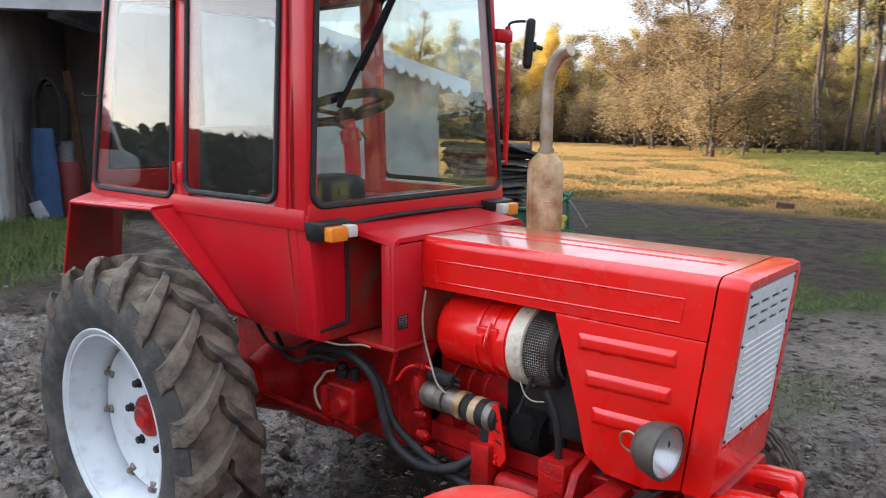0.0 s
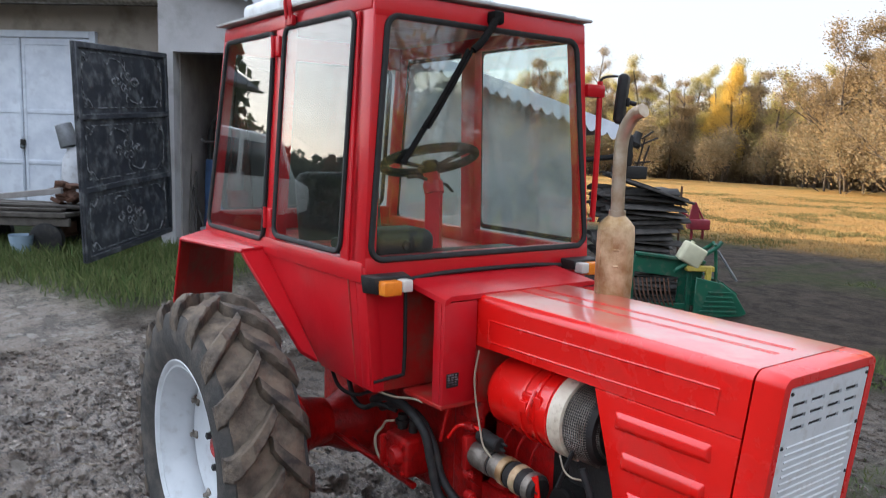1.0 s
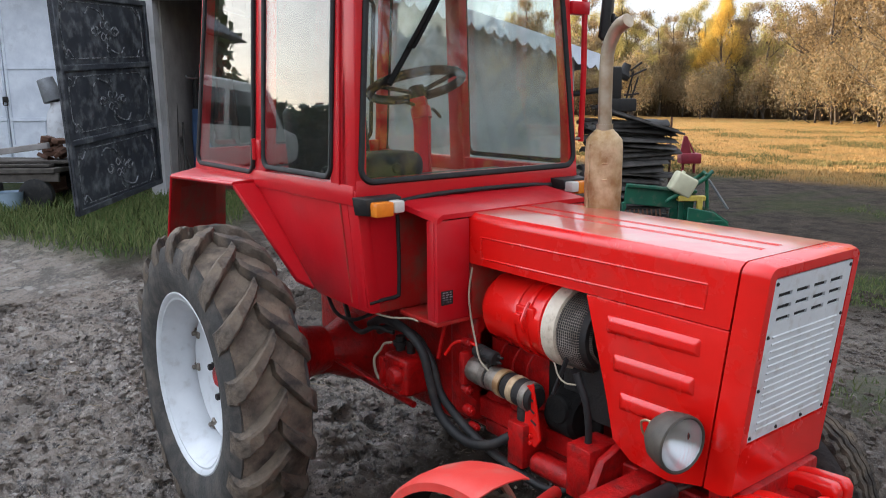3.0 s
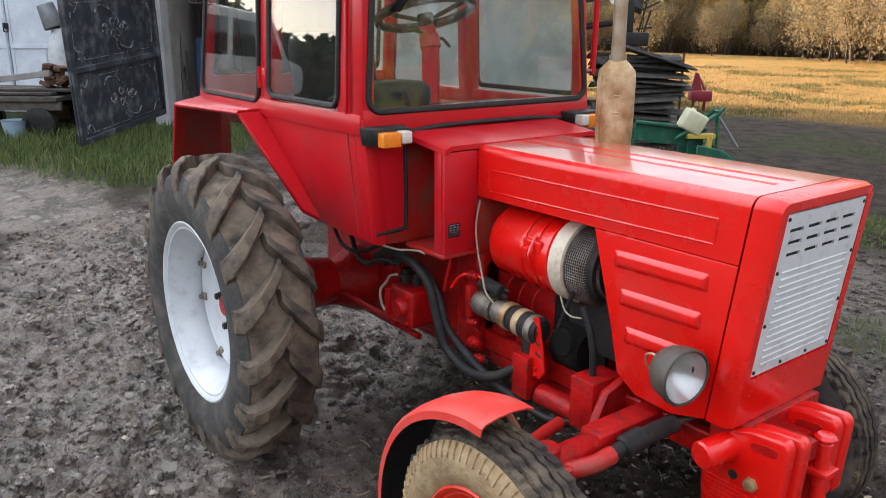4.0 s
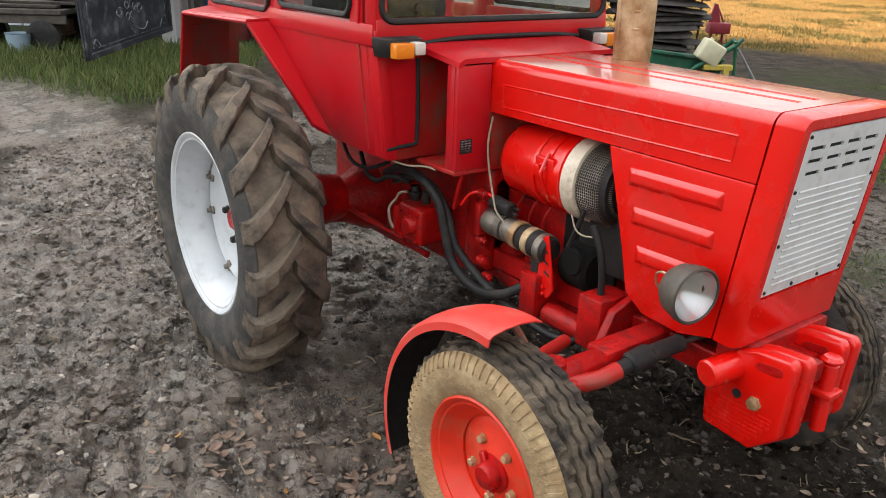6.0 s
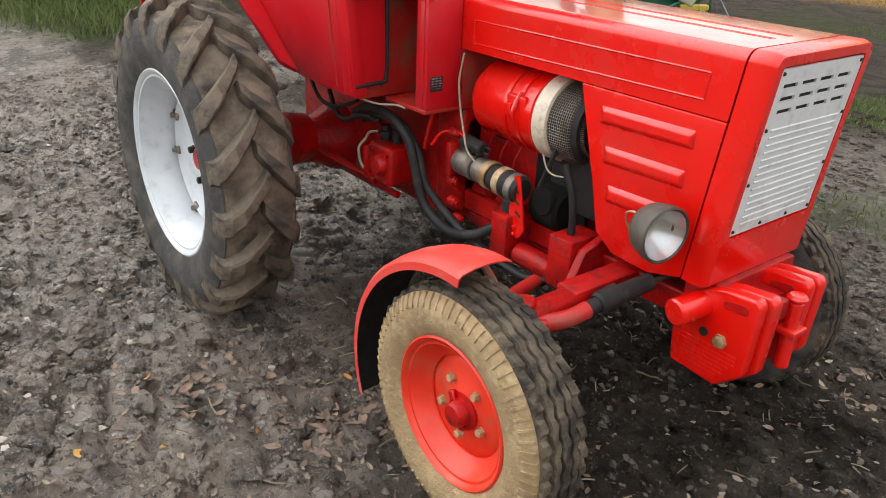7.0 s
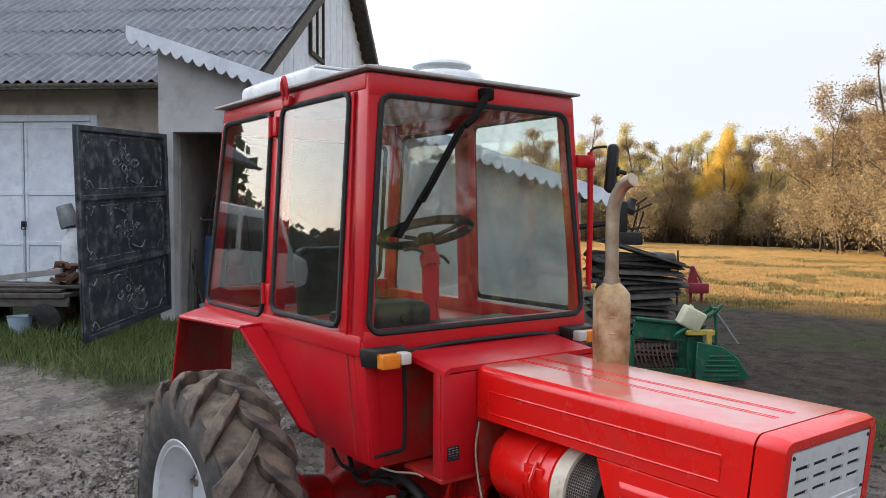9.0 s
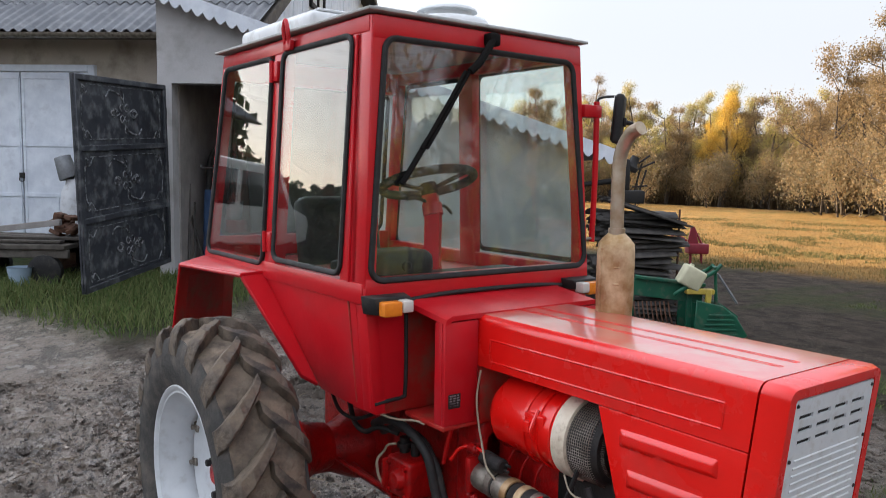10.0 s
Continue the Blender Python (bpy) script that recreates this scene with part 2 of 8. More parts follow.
def slab_z(bm, pts, z0, z1, bevel=0.0, seg=2, m=None):
    return solid(bm, [(x, y, z0) for x, y in pts], [(x, y, z1) for x, y in pts], bevel, seg, m)


def curve_points(pts, steps=8):
    pts = [Vector(p) for p in pts]
    if len(pts) < 3:
        return pts
    p = [pts[0] * 2 - pts[1]] + pts + [pts[-1] * 2 - pts[-2]]
    out = []
    for i in range(1, len(p) - 2):
        for k in range(steps):
            t = k / steps
            a, b, c, d = p[i - 1], p[i], p[i + 1], p[i + 2]
            out.append(0.5 * ((2 * b) + (c - a) * t + (2 * a - 5 * b + 4 * c - d) * t * t + (3 * b - a - 3 * c + d) * t ** 3))
    return out + [pts[-1]]


def tube(bm, pts, r, n=10, smooth=True, steps=8, closed=False):
    """A round bar or hose along points; r is one radius or one at each end."""
    line = curve_points(pts, steps) if smooth else [Vector(p) for p in pts]
    count = len(line)
    up = Vector((0, 0, 1))
    rings = []
    for i, p in enumerate(line):
        d = (line[min(i + 1, count - 1)] - line[max(i - 1, 0)]).normalized()
        side = d.cross(up)
        if side.length < 0.05:
            side = d.cross(Vector((1, 0, 0)))
        side.normalize()
        up = side.cross(d).normalized()
        rad = r if not isinstance(r, tuple) else r[0] + (r[1] - r[0]) * i / (count - 1)
        rings.append([bm.verts.new(p + (side * math.cos(a) + up * math.sin(a)) * rad) for a in (2 * math.pi * k / n for k in range(n))])
    for a, b in zip(rings, rings[1:]):
        for k in range(n):
            bm.faces.new((a[k], a[(k + 1) % n], b[(k + 1) % n], b[k]))
    bm.faces.new(rings[0][::-1])
    bm.faces.new(rings[-1])
    return bm


def lathe(bm, profile, n=32, m=None, cap=True):
    """Turns a profile of (radius, height) about the z axis."""
    t = bmesh.new()
    rings = []
    for r, h in profile:
        rings.append([t.verts.new((r * math.cos(a), r * math.sin(a), h)) for a in (2 * math.pi * k / n for k in range(n))])
    for a, b in zip(rings, rings[1:]):
        for k in range(n):
            t.faces.new((a[k], a[(k + 1) % n], b[(k + 1) % n], b[k]))
    if cap:
        if profile[0][0] > 1e-4:
            t.faces.new(rings[0][::-1])
        if profile[-1][0] > 1e-4:
            t.faces.new(rings[-1])
    bmesh.ops.remove_doubles(t, verts=t.verts[:], dist=1e-5)
    bmesh.ops.recalc_face_normals(t, faces=t.faces[:])
    return merge(bm, t, m)


# a lathe or cylinder whose axis points to -y, +x, or along any way
TO_SIDE = pose(0, 0, 0, 90, 0, 0)
TO_FRONT = pose(0, 0, 0, 0, 90, 0)


def rod(bm, a, b, r, n=16, bevel=0.0):
    a, b = Vector(a), Vector(b)
    h = (b - a).length
    e = min(bevel, r * 0.5)
    prof = [(r - e, 0), (r, e), (r, h - e), (r - e, h)] if e else [(r, 0), (r, h)]
    m = Matrix.Translation(a) @ (b - a).to_track_quat("Z", "Y").to_matrix().to_4x4()
    return lathe(bm, prof, n, m)


def bolt_at(bm, p, way, r=0.012, h=0.014):
    m = Matrix.Translation(p) @ Vector(way).to_track_quat("Z", "Y").to_matrix().to_4x4()
    lathe(bm, [(r * 1.3, 0), (r * 1.3, h * 0.25), (r, h * 0.25), (r, h * 0.9), (r * 0.8, h)], 6, m)
    return bm


def mirror_y(ob, parent=None):
    """The same part on the other side of the middle plane."""
    me = ob.data.copy()
    me.transform(Matrix.Diagonal((1, -1, 1, 1)))
    me.flip_normals()
    c = new(ob.name.split(".")[0], me)
    c.parent = parent or ob.parent
    if "label" in ob:
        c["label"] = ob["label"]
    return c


# ---- ground ----
YARD = pose(3.04, -1.99, 0, 0, 0, 53.13)       # yard frame: x along the barn front, y away towards it
YARD_IN = YARD.inverted()


def smooth01(a, b, v):
    t = min(1.0, max(0.0, (v - a) / (b - a)))
    return t * t * (3 - 2 * t)


def ground_height(x, y):
    q = YARD_IN @ Vector((x, y, 0))
    h = 0.5 * smooth01(4.0, 9.5, q.y) * (1 - smooth01(-1.5, 2.3, q.x)) * smooth01(-30, -12, q.x)
    far = math.hypot(x, y)
    h += 0.12 * smooth01(14, 34, y) - 3.4 * smooth01(40, 75, y) + 16.0 * smooth01(85, 170, y)
    if far < 60:
        near = 1 - smooth01(10, 40, far)
        h += 0.05 * noise.noise((x * 0.35, y * 0.35, 3.1)) * near
        h += 0.022 * noise.noise((x * 1.7, y * 1.7, 0.7)) * (1 - smooth01(4, 7, far))
        if far < 9:
            clod = noise.fractal((x * 7, y * 7, 5.0), 0.7, 2.1, 4) * 0.050
            clod += max(0, noise.noise((x * 11, y * 11, 9.0)) - 0.10) * 0.06
            clod += 0.016 * noise.noise((x * 3.6, y * 3.6, 15.0)) + 0.012 * abs(noise.noise((x * 5.5, y * 5.5, 21.0)))
            # prints of a lugged tyre: two rows of bars that meet along the track's middle
            px_, py_ = x - 0.64, y + 1.36
            along, across = 0.63 * px_ + 0.77 * py_, 0.77 * px_ - 0.63 * py_
            if -1.5 < along < 0.75 and abs(across) < 0.42:
                bar = (0.29 * px_ + 0.957 * py_) if across > -0.09 else (0.873 * px_ + 0.469 * py_)
                worn = smooth01(-0.35, 0.25, noise.noise((x * 1.8, y * 1.8, 40)) + 0.1) * smooth01(0.42, 0.34, abs(across)) * smooth01(0.75, 0.5, along)
                clod = clod * (1 - 0.5 * worn) - worn * (0.010 + 0.052 * max(0.0, math.cos(2 * math.pi * bar / 0.157)) ** 2)
            rut = max(0, 1 - abs(q.x + 2.2 + 0.25 * math.sin(q.y * 0.8)) / 0.28)
            clod -= 0.03 * rut
            edge = max(-3.0 - x, x - 2.8, -2.2 - y, y - 2.2)
            h += clod * (1 - smooth01(-0.1, 0.5, edge))
    return h


def field_mask(x, y):
    return smooth01(12.5, 13.6, y + 0.5 * noise.noise((x * 0.25, y * 0.25, 0)) + 0.5 * noise.noise((x * 1.1, y * 1.1, 4)))


def crop_mask(x, y):
    return smooth01(-0.6, 0.6, x + 0.7 + 0.56 * (y - 15.7) + 0.8 * noise.noise((x * 0.5, y * 0.5, 6))) * smooth01(13, 15, y)


# dark soil right and back; its reach under the tractor stands in for shade
def soil_shade_mask(x, y):
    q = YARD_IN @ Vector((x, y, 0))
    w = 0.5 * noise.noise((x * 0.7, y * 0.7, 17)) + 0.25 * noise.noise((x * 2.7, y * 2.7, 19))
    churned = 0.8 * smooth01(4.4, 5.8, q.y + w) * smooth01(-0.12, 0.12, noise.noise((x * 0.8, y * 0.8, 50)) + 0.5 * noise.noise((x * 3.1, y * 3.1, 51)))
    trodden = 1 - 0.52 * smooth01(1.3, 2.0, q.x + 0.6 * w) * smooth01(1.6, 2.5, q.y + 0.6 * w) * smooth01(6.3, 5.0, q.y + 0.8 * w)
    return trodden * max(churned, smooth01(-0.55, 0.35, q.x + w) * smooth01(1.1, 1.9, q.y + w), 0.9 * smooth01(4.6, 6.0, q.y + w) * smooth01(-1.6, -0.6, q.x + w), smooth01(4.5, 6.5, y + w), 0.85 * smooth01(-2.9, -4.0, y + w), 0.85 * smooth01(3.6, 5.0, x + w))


def grass_mask(x, y):
    q = YARD_IN @ Vector((x, y, 0))
    w = 0.7 * noise.noise((x * 0.6, y * 0.6, 2))
    left = smooth01(6.8, 7.7, q.y + w) * (1 - smooth01(-2.9, -1.8, q.x + w))
    right = 0.7 * smooth01(0.05, 0.35, noise.noise((x * 0.45, y * 0.45, 8)) + 0.4 * noise.noise((x * 2.5, y * 2.5, 1)) - 0.12) * smooth01(2.4, 3.4, q.x) * smooth01(1.5, 3, q.y)
    torn = noise.noise((x * 2.1, y * 2.1, 33)) + 0.7 * noise.noise((x * 6.5, y * 6.5, 34))
    thick = 0.95 * smooth01(1.25, 0.55, math.hypot((q.x - 4.1) / 1.5, (q.y - 6.6) / 0.75) - 0.45 * torn)
    thin = 0.62 * smooth01(1.25, 0.5, math.hypot((q.x - 2.75) / 0.9, (q.y - 4.25) / 0.45) - 0.6 * torn)
    return max(left, right, thick, thin)


def spread(lo, hi, step, reach, grow=1.16):
    inner = [lo + (hi - lo) * i / round((hi - lo) / step) for i in range(round((hi - lo) / step) + 1)]
    d, s, out_hi, out_lo = 0.0, step, [], []
    while d < reach:
        s *= grow
        d += s
        out_hi.append(hi + d)
        out_lo.append(lo - d)
    return out_lo[::-1] + inner + out_hi


gx, gy = spread(-3.0, 2.8, 0.019, 500), spread(-2.2, 2.2, 0.019, 500)
verts, mask_f, mask_g, mask_c, mask_s, mask_w = [], [], [], [], [], []
for y in gy:
    for x in gx:
        verts.append((x, y, ground_height(x, y)))
        mask_f.append(field_mask(x, y))
        mask_g.append(grass_mask(x, y))
        mask_c.append(crop_mask(x, y))
        mask_s.append(soil_shade_mask(x, y))
        mask_w.append(max(smooth01(-18, -26, y), smooth01(60, 72, y)))
nx = len(gx)
faces = [(j * nx + i, j * nx + i + 1, (j + 1) * nx + i + 1, (j + 1) * nx + i) for j in range(len(gy) - 1) for i in range(nx - 1)]
me = bpy.data.meshes.new("ground")
me.from_pydata(verts, [], faces)
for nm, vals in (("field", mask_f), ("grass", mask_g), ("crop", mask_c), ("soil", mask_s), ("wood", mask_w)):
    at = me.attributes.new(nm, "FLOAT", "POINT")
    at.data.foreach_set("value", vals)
me.shade_smooth()


def ground_material():
    m = bpy.data.materials.new("mud_gravel_and_grass")
    m.use_nodes = True
    nt = m.node_tree
    b = nt.nodes["Principled BSDF"]
    N, L = nt.nodes.new, nt.links.new
    tc = N("ShaderNodeTexCoord").outputs["Object"]

    def noisy(sc, det=6.0, ro=0.6):
        n = N("ShaderNodeTexNoise")
        n.inputs["Scale"].default_value, n.inputs["Detail"].default_value, n.inputs["Roughness"].default_value = sc, det, ro
        L(tc, n.inputs["Vector"])
        return n.outputs["Fac"]

    def ramp(src, lo, hi):
        r = N("ShaderNodeMapRange")
        r.inputs["From Min"].default_value, r.inputs["From Max"].default_value = lo, hi
        L(src, r.inputs["Value"])
        return r.outputs["Result"]

    def mixc(f, a, b2):
        x = N("ShaderNodeMix")
        x.data_type = "RGBA"
        L(f, x.inputs["Factor"])
        for k, v in (("A", a), ("B", b2)):
            if isinstance(v, tuple):
                x.inputs[k].default_value = (*v, 1)
            else:
                L(v, x.inputs[k])
        return x.outputs["Result"]

    def attr(n):
        a = N("ShaderNodeAttribute")
        a.attribute_name = n
        return a.outputs["Fac"]

    mud = mixc(ramp(noisy(0.8), 0.38, 0.62), (0.25, 0.188, 0.142), (0.39, 0.318, 0.255))
    mud = mixc(ramp(noisy(3.1, 7, 0.65), 0.47, 0.58), mud, (0.13, 0.098, 0.074))
    mud = mixc(ramp(noisy(9, 8, 0.7), 0.52, 0.62), mud, (0.38, 0.315, 0.258))
    mud = mixc(ramp(noisy(14, 8, 0.7), 0.56, 0.62), mud, (0.050, 0.038, 0.031))
    mud = mixc(ramp(noisy(33, 6, 0.7), 0.57, 0.62), mud, (0.060, 0.047, 0.038))
    mud = mixc(ramp(noisy(60, 5, 0.7), 0.62, 0.66), mud, (0.46, 0.40, 0.34))
    mud = mixc(ramp(noisy(120, 4, 0.7), 0.60, 0.63), mud, (0.50, 0.44, 0.375))
    jig = N("ShaderNodeTexNoise")
    jig.inputs["Scale"].default_value = 20
    L(tc, jig.inputs["Vector"])
    bent = N("ShaderNodeMixRGB")
    bent.blend_type = "LINEAR_LIGHT"
    bent.inputs["Fac"].default_value = 0.045
    L(tc, bent.inputs["Color1"])
    L(jig.outputs["Color"], bent.inputs["Color2"])

    def chips(sc, lo, hi):
        v = N("ShaderNodeTexVoronoi")
        v.inputs["Scale"].default_value = sc
        L(bent.outputs["Color"], v.inputs["Vector"])
        s = N("ShaderNodeSeparateColor")
        L(v.outputs["Color"], s.inputs["Color"])
        return ramp(s.outputs["Red"], lo, hi)

    mud = mixc(chips(17, 0.93, 0.95), mud, (0.42, 0.365, 0.31))
    # dark earth colours, also painted as shade beneath the tractor
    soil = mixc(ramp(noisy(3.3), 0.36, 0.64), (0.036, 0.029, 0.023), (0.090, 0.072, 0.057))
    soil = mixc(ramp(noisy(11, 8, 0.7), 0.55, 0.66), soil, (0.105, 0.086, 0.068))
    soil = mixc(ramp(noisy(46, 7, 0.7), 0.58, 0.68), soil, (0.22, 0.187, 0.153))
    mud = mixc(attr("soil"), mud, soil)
    straw = mixc(ramp(noisy(2.2), 0.35, 0.65), (0.42, 0.225, 0.065), (0.29, 0.18, 0.05))
    straw = mixc(ramp(noisy(0.22, 3), 0.56, 0.74), straw, (0.17, 0.165, 0.045))
    straw = mixc(ramp(noisy(0.9, 7, 0.7), 0.50, 0.60), straw, (0.21, 0.16, 0.045))
    straw = mixc(ramp(noisy(5, 8, 0.75), 0.55, 0.64), straw, (0.15, 0.10, 0.04))
    straw = mixc(ramp(noisy(30, 6, 0.75), 0.48, 0.62), straw, (0.46, 0.29, 0.11))
    green = mixc(ramp(noisy(9), 0.4, 0.6), (0.045, 0.07, 0.02), (0.08, 0.085, 0.035))
    col = mixc(attr("field"), mixc(attr("grass"), mud, green), mixc(attr("crop"), straw, mixc(ramp(noisy(1.2), 0.35, 0.65), (0.10, 0.13, 0.025), (0.19, 0.17, 0.045))))
    col = mixc(attr("wood"), col, mixc(ramp(noisy(0.5, 8, 0.75), 0.42, 0.58), (0.050, 0.038, 0.022), (0.10, 0.078, 0.045)))
    L(col, b.inputs["Base Color"])
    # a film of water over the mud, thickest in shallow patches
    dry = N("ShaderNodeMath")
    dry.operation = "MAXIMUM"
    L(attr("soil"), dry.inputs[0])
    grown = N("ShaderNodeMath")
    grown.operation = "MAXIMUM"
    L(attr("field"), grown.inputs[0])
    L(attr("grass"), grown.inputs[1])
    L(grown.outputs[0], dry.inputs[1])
    film = N("ShaderNodeMapRange")
    film.inputs["From Min"].default_value, film.inputs["From Max"].default_value = 0.40, 0.60
    film.inputs["To Min"].default_value, film.inputs["To Max"].default_value = 1.0, 0.40
    L(noisy(1.3, 5, 0.6), film.inputs["Value"])
    cover = N("ShaderNodeMix")
    L(dry.outputs[0], cover.inputs["Factor"])
    L(film.outputs["Result"], cover.inputs["A"])
    cover.inputs["B"].default_value = 0.05
    L(cover.outputs["Result"], b.inputs["Coat Weight"])
    b.inputs["Coat IOR"].default_value = 1.45
    b.inputs["Coat Roughness"].default_value = 0.22
    dull = N("ShaderNodeMix")
    L(dry.outputs[0], dull.inputs["Factor"])
    dull.inputs["A"].default_value, dull.inputs["B"].default_value = 0.5, 0.9
    L(dull.outputs["Result"], b.inputs["Roughness"])
    shine = N("ShaderNodeMix")
    L(dry.outputs[0], shine.inputs["Factor"])
    shine.inputs["A"].default_value, shine.inputs["B"].default_value = 0.5, 0.08
    L(shine.outputs["Result"], b.inputs["Specular IOR Level"])

    def relief(heights, distance):
        total = heights[0]
        for h2 in heights[1:]:
            add = N("ShaderNodeMath")
            add.operation = "ADD"
            L(total, add.inputs[0])
            L(h2, add.inputs[1])
            total = add.outputs[0]
        bp = N("ShaderNodeBump")
        bp.inputs["Strength"].default_value, bp.inputs["Distance"].default_value = 1.0, distance
        L(total, bp.inputs["Height"])
        return bp.outputs["Normal"]

    L(relief((noisy(13, 12, 0.76), ramp(noisy(55, 5, 0.7), -0.7, 1.5)), 0.11), b.inputs["Normal"])
    L(relief((noisy(7, 8, 0.66),), 0.07), b.inputs["Coat Normal"])
    return m


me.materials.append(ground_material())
ground = tagged(new("ground", me), "muddy farmyard of dark gravelly earth running out into a dry stubble field", "ground", kind="structure")

rnd = random.Random(5)


def stuff(name, verts, faces, mat, label, category, smooth=False):
    me = bpy.data.meshes.new(name)
    me.from_pydata(verts, [], faces)
    me.materials.append(mat)
    if smooth:
        me.shade_smooth()
    return tagged(new(name, me), label, category, kind="stuff")


def island_material(name, c1, c2, rough=0.9, thin=0.0):
    """Two colours, chosen for each loose piece of a joined mesh."""
    m = bpy.data.materials.new(name)
    m.use_nodes = True
    nt = m.node_tree
    g, r = nt.nodes.new("ShaderNodeNewGeometry"), nt.nodes.new("ShaderNodeMix")
    r.data_type = "RGBA"
    r.inputs["A"].default_value, r.inputs["B"].default_value = (*c1, 1), (*c2, 1)
    nt.links.new(g.outputs["Random Per Island"], r.inputs["Factor"])
    b = nt.nodes["Principled BSDF"]
    nt.links.new(r.outputs["Result"], b.inputs["Base Color"])
    b.inputs["Roughness"].default_value = rough
    if thin:
        tr, mx = nt.nodes.new("ShaderNodeBsdfTranslucent"), nt.nodes.new("ShaderNodeMixShader")
        nt.links.new(r.outputs["Result"], tr.inputs["Color"])
        mx.inputs["Fac"].default_value = thin
        nt.links.new(b.outputs[0], mx.inputs[1])
        nt.links.new(tr.outputs[0], mx.inputs[2])
        nt.links.new(mx.outputs[0], nt.nodes["Material Output"].inputs["Surface"])
    return m


# ---- barn ----
PLASTER = material("grey_plaster", (0.52, 0.52, 0.53), 0.9, color2=(0.44, 0.44, 0.45), scale=1.6, bump=0.004, bump_scale=40, dirt=(0.31, 0.305, 0.295), dirt_scale=2.2, dirt_amount=0.4)
BEIGE_PLASTER = material("beige_plaster", (0.50, 0.445, 0.375), 0.9, color2=(0.42, 0.372, 0.318), scale=1.2, bump=0.004, bump_scale=40, dirt=(0.22, 0.19, 0.15), dirt_scale=2, dirt_amount=0.35)
SLATE = material("weathered_corrugated_roofing", (0.17, 0.178, 0.195), 0.85, color2=(0.105, 0.112, 0.125), scale=2.5, bump=0.003, bump_scale=50, dirt=(0.24, 0.245, 0.255), dirt_scale=5, dirt_amount=0.35)
WHITE_WOOD = material("white_painted_boards", (0.76, 0.81, 0.89), 0.6, color2=(0.62, 0.67, 0.76), scale=4, bump=0.002, bump_scale=30, dirt=(0.58, 0.62, 0.70), dirt_scale=6, dirt_amount=0.2, per_object=0.06)
DARK_WOOD = material("dark_weathered_wood", (0.060, 0.052, 0.046), 0.85, color2=(0.11, 0.098, 0.085), scale=9, bump=0.004, bump_scale=35, per_object=0.25)
BLACK_STEEL = material("dusty_black_painted_steel", (0.022, 0.025, 0.032), 0.45, color2=(0.04, 0.045, 0.055), scale=4, dirt=(0.16, 0.17, 0.18), dirt_scale=6, dirt_amount=0.35)
SILVER = material("silver_painted_relief", (0.26, 0.27, 0.285), 0.55, 0.2, color2=(0.06, 0.065, 0.072), scale=14, sharp=0.06)
# a darker, browner grey than the outer plaster
BARN_DARK = material("sooty_inner_wall", (0.36, 0.335, 0.32), 0.95, color2=(0.24, 0.225, 0.22), scale=2.5, bump=0.004, bump_scale=30)
CONCRETE = material("worn_concrete", (0.24, 0.225, 0.20), 0.9, color2=(0.17, 0.16, 0.145), scale=4, bump=0.004, bump_scale=50)


def yard(ob):
    ob.matrix_basis = YARD @ ob.matrix_basis
    return ob


def setting(name, bm, mat, label, category, m=None):
    ob = part(name, bm, mat)
    ob.matrix_basis = m or YARD
    return tagged(ob, label, category, kind="structure")


def board(bm, x0, x1, y0, y1, z0, z1, bevel=0.004):
    return box(bm, x0, x1, y0, y1, z0, z1, bevel, 1)


LT_L, LT_R, LT_D, LT_TOP, LT_SLOPE = -3.64, 1.72, 9.9, 3.97, 0.335     # lean-to: ends, depth, top at its high end
OPEN_L, OPEN_R, OPEN_T = -3.46, -1.15, 2.92

BARN = YARD @ pose(-3.0, 11.3, 0, 0, 0, -4.6) @ pose(3.0, -11.3, 0)


def lt_top(x):
    return LT_TOP - LT_SLOPE * (x - LT_L)


bm = BM()
slab_y(bm, [(LT_L, 0.1), (OPEN_L, 0.1), (OPEN_L, OPEN_T), (OPEN_R, OPEN_T), (OPEN_R, lt_top(OPEN_R)), (LT_L, LT_TOP)], LT_D, LT_D + 0.22)
wall_shed = setting("wall_shed_front", bm, PLASTER, "grey plastered shed front with an open doorway", "wall")
bm = BM()
slab_y(bm, [(OPEN_R, -0.3), (LT_R, -0.3), (LT_R, lt_top(LT_R)), (OPEN_R, lt_top(OPEN_R))], LT_D, LT_D + 0.22)
setting("wall_shed_side", bm, PLASTER, "pale grey plastered shed wall beneath the sloping roof", "wall")
bm = BM()
slab_y(bm, [(-15, -0.2), (LT_L, -0.2), (LT_L, 3.75), (-15, 3.75)], 11.5, 11.75)
setting("wall_barn_front", bm, BEIGE_PLASTER, "beige plastered barn front under the eaves", "wall", BARN)
# rooms behind, closed all round
bm = BM()
box(bm, LT_L, LT_L + 0.2, LT_D + 0.22, 13.6, -0.2, 3.9)
setting("wall_shed_west", bm, BARN_DARK, "darker grey inner wall of the shed", "wall")
bm = BM()
slab_y(bm, [(LT_L + 0.2, -0.2), (LT_R - 0.2, -0.2), (LT_R - 0.2, lt_top(LT_R - 0.2)), (LT_L + 0.2, lt_top(LT_L + 0.2))], 13.4, 13.6)
setting("wall_shed_back", bm, BARN_DARK, "darker grey inner wall of the shed", "wall")
bm = BM()
slab_y(bm, [(LT_R - 0.2, -0.3), (LT_R, -0.3), (LT_R, lt_top(LT_R)), (LT_R - 0.2, lt_top(LT_R - 0.2))], LT_D + 0.22, 13.6)
setting("wall_shed_east", bm, BARN_DARK, "darker grey inner wall of the shed", "wall")
bm = BM()
box(bm, LT_L + 0.2, LT_R - 0.2, LT_D + 0.22, 13.4, 0.2, 0.46)
